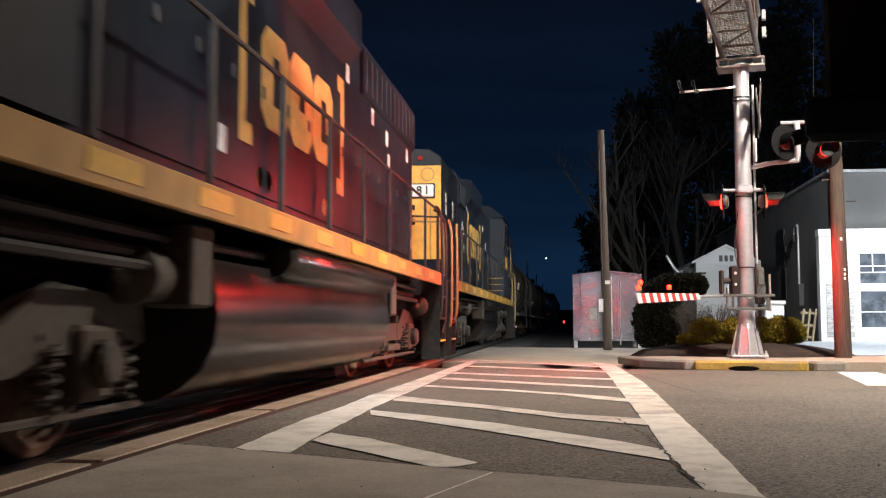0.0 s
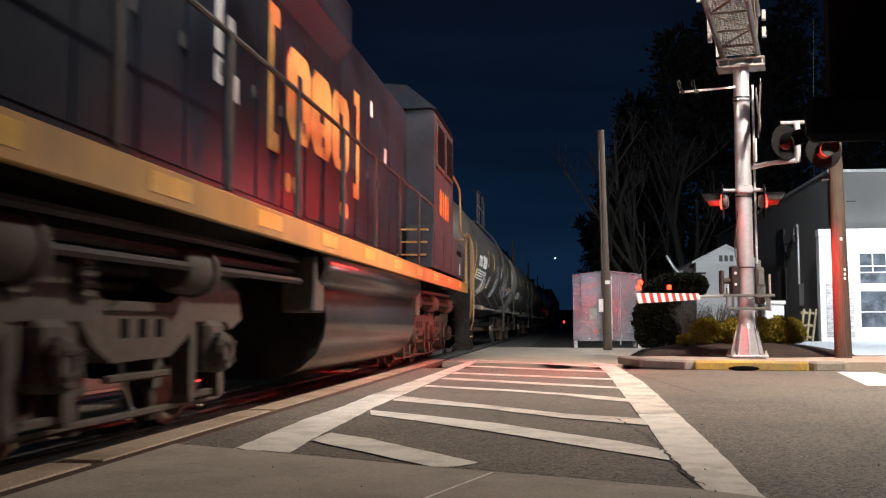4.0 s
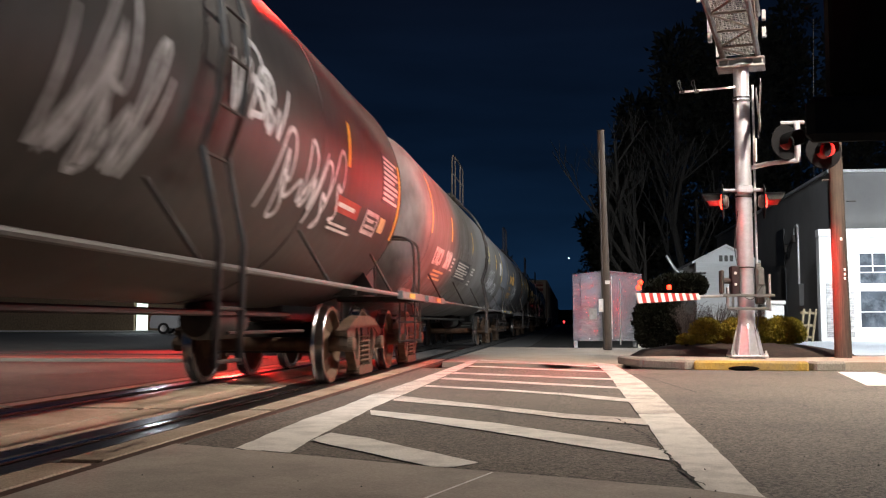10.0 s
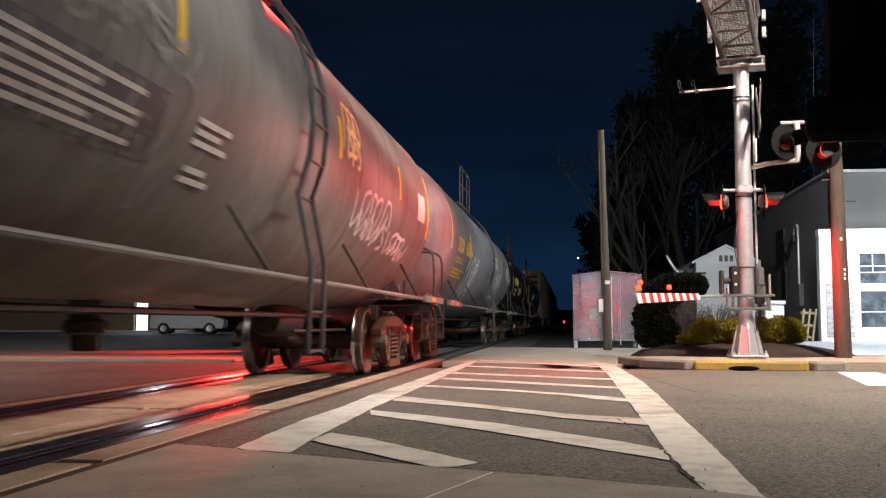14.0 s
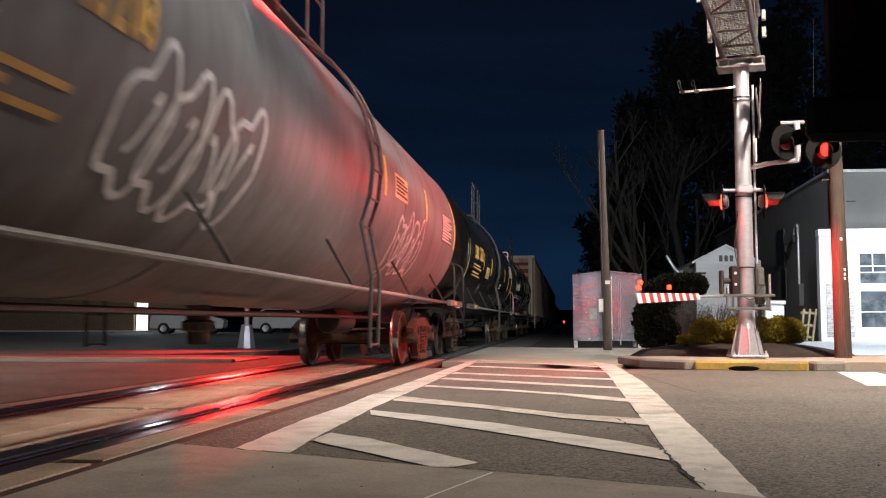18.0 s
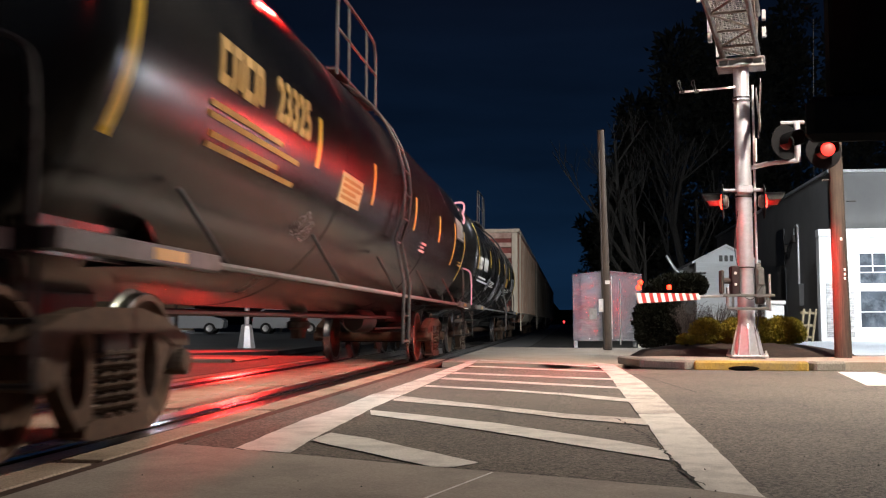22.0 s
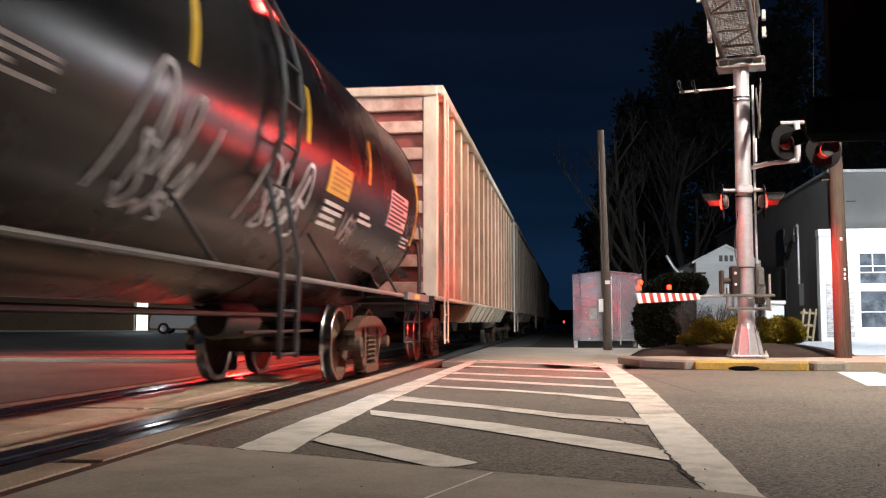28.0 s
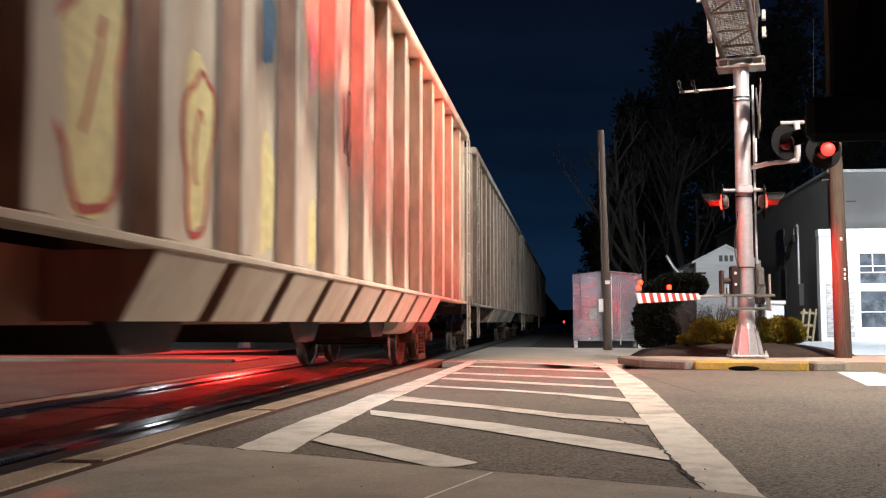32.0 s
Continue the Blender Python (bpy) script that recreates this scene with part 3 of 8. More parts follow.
def bubble_tag(rng, u0, u1, v0, v1, n, width, place, mat, car, lean=0.1):
    """Fat outlined cloud shapes side by side, each a sprayed outline of its own."""
    for k in range(n):
        bm = B()
        cu, w = u0 + (u1 - u0) * (k + 0.5) / n, (u1 - u0) / n * 0.62
        cv, h = (v0 + v1) / 2 + rng.uniform(-0.05, 0.05), (v1 - v0) / 2
        p1, p2 = rng.uniform(0, 6), rng.uniform(0, 6)
        ring = []
        for a in range(33):
            t = a / 32 * 2 * math.pi
            rr = 1 + 0.16 * math.sin(3 * t + p1) + 0.10 * math.sin(5 * t + p2)
            ring.append((cu + w * rr * math.cos(t) + lean * h * math.sin(t), cv + h * rr * math.sin(t)))
        ribbon(bm, ring, width, place)
        inner = [(cu + 0.3 * w * math.cos(t * 0.7 + p1) , cv + 0.45 * h * math.sin(t * 0.7)) for t in range(1, 8)]
        ribbon(bm, [(p.x, p.y) for p in curve_pts([(a, b, 0) for a, b in inner], 3)], width * 0.8, place)
        part("graffiti", bm, mat, car, "fat sprayed graffiti outline", smooth=False)


def tank_car(name, label, f_lead, tc, shell, decor, ends="tank", keyed=True):
    """A tank car; f_lead is where its first axle stands at the start, tc the distance of its truck centres."""
    y_mid = f_lead + 0.889 + tc / 2
    car = thing(name, label, "tank car", (CX, y_mid, 0), group="tank cars of the train")
    y_front, y_rear = decor["ends"]
    dish_deep = 0.52
    bm = B()
    prof = []
    for k in range(10):
        a = k / 9 * math.pi / 2
        prof.append((max(0.03, TANK_R * math.sin(a)), y_front - dish_deep * math.cos(a)))
    for y in np.linspace(y_front + 0.4, y_rear - 0.4, 9):
        prof.append((TANK_R, float(y)))
    for k in range(9, -1, -1):
        a = k / 9 * math.pi / 2
        prof.append((max(0.03, TANK_R * math.sin(a)), y_rear + dish_deep * math.cos(a)))
    lathe(bm, prof, "Y", 72, (0, 0, TANK_Z))
    part("tank_shell", bm, shell, car)
    # weld rings
    for y in (y_front + 0.04, -tc / 6 - 0.6, tc / 6 + 0.6, y_rear - 0.04):
        bm = B()
        lathe(bm, [(TANK_R - 0.02, y - 0.03), (TANK_R + 0.006, y - 0.02), (TANK_R + 0.006, y + 0.02), (TANK_R - 0.02, y + 0.03)], "Y", 72, (0, 0, TANK_Z), closed=True)
        part("weld_ring", bm, shell, car)
    end = tc / 2 + 1.62
    # stub sills, end platforms and their rails
    for s in (-1, 1):
        bm = B()
        box(bm, 0, s * (tc / 2 + 0.30), 0.90, 0.62, 3.0, 0.34, 0.02)
        part("stub_sill", bm, "underframe", car)
        bm = B()
        prism(bm, [(-1.25, 1.05), (-0.75, 1.90), (-0.55, 1.62), (0.55, 1.62), (0.75, 1.90), (1.25, 1.05)], s * (tc / 2 - 0.25) - 0.02, s * (tc / 2 - 0.25) + 0.02, "Y")
        for x in (-1, 1):
            prism(bm, [(s * (tc / 2 - 0.4), 1.06), (s * (tc / 2 + 0.85), 1.06), (s * (tc / 2 + 0.62), 1.82), (s * (tc / 2 + 0.45), 1.86)], x * 0.98 - 0.02, x * 0.98 + 0.02, "X")
        part("saddle", bm, shell, car)
        bm = B()
        box(bm, 0, s * end, 1.06, 3.0, 0.08, 0.10, 0.01)
        part("end_beam", bm, "underframe", car)
        bm = B()
        box(bm, 0, s * (end - 0.325), 1.10, 3.0, 0.54, 0.04, 0.008)
        part("end_platform", bm, "underframe", car)
        for x in (-1, 1):
            bm = B()
            box(bm, x * 1.54, s * (end - 0.9), 1.06, 0.07, 1.9, 0.10, 0.008)
            part("platform_stringer", bm, "rail_grey", car, "grey steel stringer")
        for x in (-1, 1):
            bm = B()
            pipe(bm, curve_pts([(x * 0.20, s * end, 1.95), (x * 1.05, s * end, 1.95), (x * 1.34, s * end, 1.90), (x * 1.42, s * end, 1.70), (x * 1.42, s * end, 1.06)], 4), 0.019, 7)
            part("end_handrail", bm, decor.get("rail_near" if s < 0 else "rail", decor.get("rail", "dark_steel")), car)
            bm = B()
            for z in (0.45, 0.72):
                rod(bm, (x * 1.20, s * (end - 0.02), z), (x * 1.46, s * (end - 0.02), z), 0.014, 6)
            for xx in (1.22, 1.44):
                rod(bm, (x * xx, s * (end - 0.02), 0.42), (x * xx, s * (end - 0.02), 1.0), 0.014, 6)
            part("end_step", bm, "dark_steel", car)
        bm = B()
        box(bm, 1.578, s * (end - 1.1), 1.06, 0.006, 0.42, 0.06)
        part("reflector_strip", bm, "sill_reflector", car, "yellow reflective strip")
        for x in (1.2, 0.55):
            bm = B()
            box(bm, x, s * (end + 0.045), 1.06, 0.32, 0.008, 0.09)
            part("reflector_strip", bm, "reflective_white", car, "white reflective strip")
        coupler(car, s * (end + 0.02), s)
        freight_truck(car, s * tc / 2, keyed)
    # brake wheel on the far end
    bm = B()
    lathe(bm, [(0.25, -0.015), (0.28, -0.015), (0.28, 0.015), (0.25, 0.015)], "Y", 24, (0.75, -end + 0.02, 2.05), closed=True)
    for k in range(5):
        a = k * 2 * math.pi / 5
        rod(bm, (0.75, -end + 0.02, 2.05), (0.75 + 0.26 * math.cos(a), -end + 0.02, 2.05 + 0.26 * math.sin(a)), 0.012, 6)
    rod(bm, (0.75, -end + 0.02, 2.05), (0.75, -end + 0.02, 1.10), 0.02, 6)
    part("brake_wheel", bm, "dark_steel", car)
    # side rails along the foot of the shell
    for x in (-1, 1):
        bm = B()
        rod(bm, (x * 1.50, -end + 1.8, 1.06), (x * 1.50, end - 1.8, 1.06), 0.023, 8)
        part("side_rail", bm, "rail_grey", car)
        for y in np.linspace(-end + 2.2, end - 2.2, 5):
            bm = B()
            pipe(bm, [(x * 1.50, float(y), 1.06), (x * 1.30, float(y) - 0.35, 1.52)], 0.016, 6)
            part("rail_bracket", bm, "dark_steel", car)
    # brake rigging and bottom outlet under the belly
    bm = B()
    rod(bm, (0.45, -tc / 2 + 1.4, 0.80), (0.45, tc / 2 - 1.4, 0.80), 0.03, 6)
    rod(bm, (0.62, tc / 2 - 3.9, 0.62), (0.62, tc / 2 - 1.4, 0.62), 0.018, 6)
    part("brake_rigging", bm, "underframe", car)
    bm = B()
    lathe(bm, [(0.03, 0.50), (0.10, 0.50), (0.11, 0.62), (0.16, 0.64), (0.16, 0.72), (0.12, 0.74), (0.12, 0.95), (0.03, 0.95)], "Z", 14, (0.0, decor.get("outlet", 0.0), 0))
    part("bottom_outlet", bm, "truck_grey", car)
    bm = B()
    lathe(bm, [(0.03, -0.55), (0.16, -0.52), (0.19, -0.44), (0.19, 0.44), (0.16, 0.52), (0.03, 0.55)], "Y", 16, (0.25, tc / 2 - 3.2, 0.74))
    part("air_reservoir", bm, "underframe", car)
    # ladder to the top and the platform round the manway
    ly = decor.get("ladder", 0.2)
    for x in (-1, 1):
        for dy in (-0.22, 0.22):
            bm = B()
            pipe(bm, [(x * 1.56, ly + dy, 0.45), (x * 1.58, ly + dy, 1.2)] + [tuple(on_tank(ly + dy, s, 0.09, x)) for s in np.linspace(-0.6, 1.75, 9)], 0.022, 6)
            part("ladder_stile", bm, decor.get("ladder_mat", "dark_steel"), car)
        for s in np.linspace(-0.62, 1.7, 9):
            bm = B()
            a, b = on_tank(ly - 0.22, float(s), 0.09, x), on_tank(ly + 0.22, float(s), 0.09, x)
            rod(bm, a, b, 0.013, 6)
            part("rung", bm, "dark_steel", car)
        for z in (0.48, 0.80):
            bm = B()
            rod(bm, (x * 1.56, ly - 0.22, z), (x * 1.56, ly + 0.22, z), 0.013, 6)
            part("step", bm, "dark_steel", car)
    top = TANK_Z + TANK_R
    ly = decor.get("plat", ly)
    bm = B()
    for x in (-0.66, 0.66):
        box(bm, x, ly, top - 0.06, 0.36, 2.4, 0.04, 0.006)
    for y in (-1.0, 1.0):
        box(bm, 0, ly + y, top + 0.02, 1.2, 0.40, 0.04, 0.006)
    part("top_platform", bm, "dark_steel", car)
    bm = B()
    lathe(bm, [(0.03, top + 0.30), (0.30, top + 0.28), (0.34, top + 0.22), (0.30, top + 0.18), (0.28, top - 0.05), (0.03, top - 0.05)], "Z", 20, (0, ly, 0))
    part("manway", bm, shell, car)
    bm = B()
    for dy in (0.55, 0.8):
        rod(bm, (0.1, ly + dy, top - 0.02), (0.1, ly + dy, top + 0.26), 0.06, 10)
    part("valves", bm, "dark_steel", car)
    rail_mat = decor.get("rail", "dark_steel")
    for x in (-0.84, 0.84):
        bm = B()
        pipe(bm, curve_pts([(x, ly - 1.2, top - 0.14), (x, ly - 1.2, top + 0.62), (x, ly - 1.12, top + 0.84), (x, ly - 0.85, top + 0.92), (x, ly + 0.85, top + 0.92), (x, ly + 1.12, top + 0.84), (x, ly + 1.2, top + 0.62), (x, ly + 1.2, top - 0.14)], 4), 0.020, 7)
        part("top_rail", bm, rail_mat, car)
        bm = B()
        rod(bm, (x, ly - 1.2, top + 0.45), (x, ly + 1.2, top + 0.45), 0.016, 6)
        part("mid_rail", bm, rail_mat, car)
        for y in (-0.55, 0.55):
            bm = B()
            rod(bm, (x, ly + y, top - 0.14), (x, ly + y, top + 0.92), 0.017, 6)
            part("rail_post", bm, rail_mat, car)
    bm = B()
    box(bm, -0.84, ly + 1.42, top + 0.30, 0.07, 0.09, 0.95, 0.006)
    part("vent_pipe", bm, rail_mat, car)
    # markings
    for y, s0, s1 in decor.get("ticks", ()):
        bm = B()
        patch(bm, y - 0.05, y + 0.05, s0, s1)
        part("reflector_stripe", bm, "reflective_yellow", car, "yellow reflective stripe")
    for kind, y0, y1, s0, s1, mat in decor.get("plates", ()):
        bm = B()
        patch(bm, y0, y1, s0, s1, 0.007)
        part(kind, bm, mat, car)
    for y0, y1, s0, s1, n, mat in decor.get("bars", ()):
        h = (s1 - s0) / n
        for k in range(n):
            short = 0.75 if k % 3 == 1 else 1.0
            bm = B()
            patch(bm, y0, y0 + (y1 - y0) * short, s0 + k * h + h * 0.2, s0 + k * h + h * 0.75, 0.012, ns=1)
            part("small_print", bm, mat, car, "row of small stencilled print")
    for body, y, s, size, mat in decor.get("texts", ()):
        tank_text("painted_digit", body, y, s, size * 1.4, mat, car, 0.012, 0.72)
    for y0, y1, s0, s1, n, mat in decor.get("blocks", ()):
        w = (y1 - y0) / n
        h = s1 - s0
        for k in range(n):
            bm = B()
            a, b = y0 + k * w + 0.08 * w, y0 + k * w + 0.88 * w
            patch(bm, a, a + 0.28 * w, s0, s1, 0.010, ns=3)
            patch(bm, a + 0.28 * w, b, s1 - 0.24 * h, s1, 0.010, ns=1)
            if k % 2:
                patch(bm, b - 0.26 * w, b, s0 + 0.1 * h, s1 - 0.24 * h, 0.010, ns=3)
            else:
                patch(bm, a + 0.28 * w, b, s0, s0 + 0.24 * h, 0.010, ns=1)
            part("owner_mark", bm, mat, car, "block-shaped owner's mark")
    for k, (y0, y1, s0, s1, n, width, mat, style) in enumerate(decor.get("tags", ())):
        rng = random.Random(k * 7 + int(f_lead * 10))
        spot = lambda u, v, lift: on_tank(u, v, lift)
        if style == "bubble":
            bubble_tag(rng, y0, y1, s0, s1, n, width, spot, mat, car)
        else:
            bm = B()
            ribbon(bm, scribble(rng, y0, y1, s0, s1, n), width, spot)
            part("graffiti", bm, mat, car, "sprayed looping graffiti lines", smooth=False)
    for k, (s, x0, x1, z0, z1, mat) in enumerate(decor.get("head", ())):
        rng = random.Random(int(f_lead) + k)

        def dish(u, v, lift, s=s):
            rr = min(math.hypot(u, v - TANK_Z) / TANK_R, 0.999)
            return Vector((u, (y_rear if s > 0 else y_front) + s * (dish_deep * math.sqrt(1 - rr * rr) + lift), v))
        bubble_tag(rng, x0, x1, z0, z1, 3, 0.05, dish, mat, car)
    KEYED_CARS.append((car, y_mid, 0.0))
    return car


# ---- hopper cars ----
def hopper_car(name, label, f_lead, tc, post_mat, sheet_mat, keyed=True, decor=None):
    decor = decor or {}
    y_mid = f_lead + 0.889 + tc / 2
    car = thing(name, label, "hopper car", (CX, y_mid, 0), group="hopper cars of the train")
    half = tc / 2 + 3.0
    hw, z0, z1 = 1.40, 1.12, 4.48
    body0, body1 = -half + 0.02, half - 0.02
    posts = [-9.92 + 1.27 * k for k in range(16)]
    for x in (-1, 1):
        bm = B()
        box(bm, x * (hw - 0.02), 0, (z0 + z1) / 2, 0.03, body1 - body0, z1 - z0)
        part("side_sheet", bm, post_mat, car, smooth=False)
        bm = B()
        box(bm, x * (hw + 0.08), 0, z1 + 0.07, 0.24, body1 - body0 + 0.1, 0.15, 0.02)
        part("top_chord", bm, post_mat, car)
        bm = B()
        box(bm, x * (hw + 0.07), 0, z0 - 0.005, 0.20, body1 - body0, 0.05, 0.01)
        part("side_sill", bm, post_mat, car)
        for y in posts:
            bm = B()
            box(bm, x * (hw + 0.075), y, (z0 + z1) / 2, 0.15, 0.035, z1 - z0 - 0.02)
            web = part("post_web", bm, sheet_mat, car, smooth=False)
            bm = B()
            box(bm, x * (hw + 0.148), y + 0.075, (z0 + z1) / 2 - 0.02, 0.016, 0.20, z1 - z0 - 0.10, 0.004)
            part("post_flange", bm, post_mat, car, smooth=False)
        # gussets of the discharge bays under the sill
        for y in posts[4:13]:
            drop = 0.40
            bm = B()
            prism(bm, [(x * (hw + 0.14), z0 - 0.03), (x * (hw - 0.50), z0 - 0.03), (x * (hw - 0.50), z0 - drop), (x * (hw - 0.06), z0 - drop)], y - 0.02, y + 0.02, "Y")
            part("bay_gusset", bm, sheet_mat, car, smooth=False)
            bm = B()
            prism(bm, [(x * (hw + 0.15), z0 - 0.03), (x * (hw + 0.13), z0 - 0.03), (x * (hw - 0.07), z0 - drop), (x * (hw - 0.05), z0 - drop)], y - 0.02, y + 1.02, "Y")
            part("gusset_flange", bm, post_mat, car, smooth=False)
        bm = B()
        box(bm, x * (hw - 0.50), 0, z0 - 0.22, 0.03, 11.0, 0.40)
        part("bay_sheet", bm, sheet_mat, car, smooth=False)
        # ladders near both ends
        for s in (-1, 1):
            for dy in (0.06, 0.50):
                bm = B()
                rod(bm, (x * (hw + 0.21), s * (half - dy), z0 - 0.75), (x * (hw + 0.21), s * (half - dy), z1), 0.018, 6)
                part("ladder_stile", bm, post_mat, car)
            for z in np.arange(z0 - 0.70, z1, 0.42):
                bm = B()
                rod(bm, (x * (hw + 0.21), s * (half - 0.06), float(z)), (x * (hw + 0.21), s * (half - 0.50), float(z)), 0.014, 6)
                part("rung", bm, post_mat, car)
    # slope-sheet ends with flat horizontal ribs
    for s in (-1, 1):
        bm = B()
        box(bm, 0, s * (half - 0.10), (z0 + z1) / 2, 2 * hw, 0.03, z1 - z0)
        part("end_sheet", bm, decor.get("end", sheet_mat), car, smooth=False)
        for k in range(8):
            z = z0 + 0.16 + k * (z1 - z0 - 0.25) / 7
            bm = B()
            box(bm, 0, s * (half - 0.045), z, 2 * hw - 0.30, 0.08, 0.20 if k < 7 else 0.34, 0.012)
            part("end_rib", bm, decor.get("rib", post_mat), car)
        for x in (-1, 1):
            bm = B()
            box(bm, x * (hw - 0.02), s * (half - 0.05), (z0 + z1) / 2, 0.24, 0.12, z1 - z0, 0.015)
            part("corner_post", bm, post_mat, car)
        bm = B()
        box(bm, 0, s * (half - 0.02), z1 + 0.06, 2 * hw + 0.2, 0.16, 0.16, 0.02)
        part("end_chord", bm, post_mat, car)
        bm = B()
        box(bm, 0, s * (half - 1.5), 0.98, 0.50, 3.4, 0.36, 0.02)
        box(bm, 0, s * (half + 0.02), 1.02, 2.9, 0.12, 0.26, 0.015)
        for x in (-1, 1):
            box(bm, x * 1.25, s * (half - 0.6), 1.12, 0.12, 1.3, 0.16, 0.01)
        part("end_sill", bm, "underframe", car)
        for x in (-1, 1):
            bm = B()
            pipe(bm, curve_pts([(x * 0.30, s * (half + 0.10), 2.35), (x * 1.05, s * (half + 0.10), 2.35), (x * 1.22, s * (half + 0.10), 2.2), (x * 1.22, s * (half + 0.10), 1.1)], 4), 0.02, 6)
            part("end_handrail", bm, "dark_steel", car)
        coupler(car, s * (half + 0.06), s)
        freight_truck(car, s * tc / 2, keyed)
    bm = B()
    box(bm, 0, 0, 0.98, 0.6, tc - 2.0, 0.30, 0.02)
    part("centre_sill", bm, "underframe", car, smooth=False)
    for y in (-tc / 4, 0, tc / 4):
        bm = B()
        prism(bm, [(y - 1.3, 1.35), (y + 1.3, 1.35), (y + 0.35, 0.52), (y - 0.35, 0.52)], -1.0, 1.0, "X")
        part("discharge_hopper", bm, "underframe", car, smooth=False)
    bm = B()
    lathe(bm, [(0.03, -0.75), (0.20, -0.72), (0.24, -0.6), (0.24, 0.6), (0.20, 0.72), (0.03, 0.75)], "Y", 16, (1.0, tc / 2 - 2.4, 0.78))
    part("air_reservoir", bm, post_mat, car)
    face = lambda u, v, lift: Vector((hw - 0.005 + lift, u, v))
    for k, (y0, y1, v0, v1, cnt, width, mat, style) in enumerate(decor.get("tags", ())):
        bm = B()
        rng = random.Random(31 + k)
        if style == "fill":
            pts = []
            for a in range(20):
                t = a / 20 * 2 * math.pi
                rr = 1 + 0.10 * math.sin(3 * t + k) + 0.07 * math.sin(5 * t)
                pts.append(((y0 + y1) / 2 + (y1 - y0) / 2 * rr * math.copysign(abs(math.cos(t)) ** 0.6, math.cos(t)), (v0 + v1) / 2 + (v1 - v0) / 2 * rr * math.copysign(abs(math.sin(t)) ** 0.6, math.sin(t))))
            bm.faces.new([bm.verts.new(face(u, v, 0.004)) for u, v in pts])
        elif style == "bubble":
            bm.free()
            bubble_tag(rng, y0, y1, v0, v1, cnt, width, face, mat, car)
            continue
        elif style == "rect":
            box(bm, hw - 0.003, (y0 + y1) / 2, (v0 + v1) / 2, 0.008, y1 - y0, v1 - v0)
        else:
            ribbon(bm, scribble(rng, y0, y1, v0, v1, cnt), width, face)
        part("graffiti" if style != "rect" else "stencil_panel", bm, mat, car, smooth=False)
    for k, (x0, x1, v0, v1) in enumerate(decor.get("end_tags", ())):
        bm = B()
        rng = random.Random(77 + k)
        ribbon(bm, scribble(rng, x0, x1, v0, v1, 3, 0.0), 0.035, lambda u, v, lift: Vector((u, -half - 0.004 - lift, v)))
        part("graffiti", bm, "spray_black", car, smooth=False)
    KEYED_CARS.append((car, y_mid, 0.0))
    return car


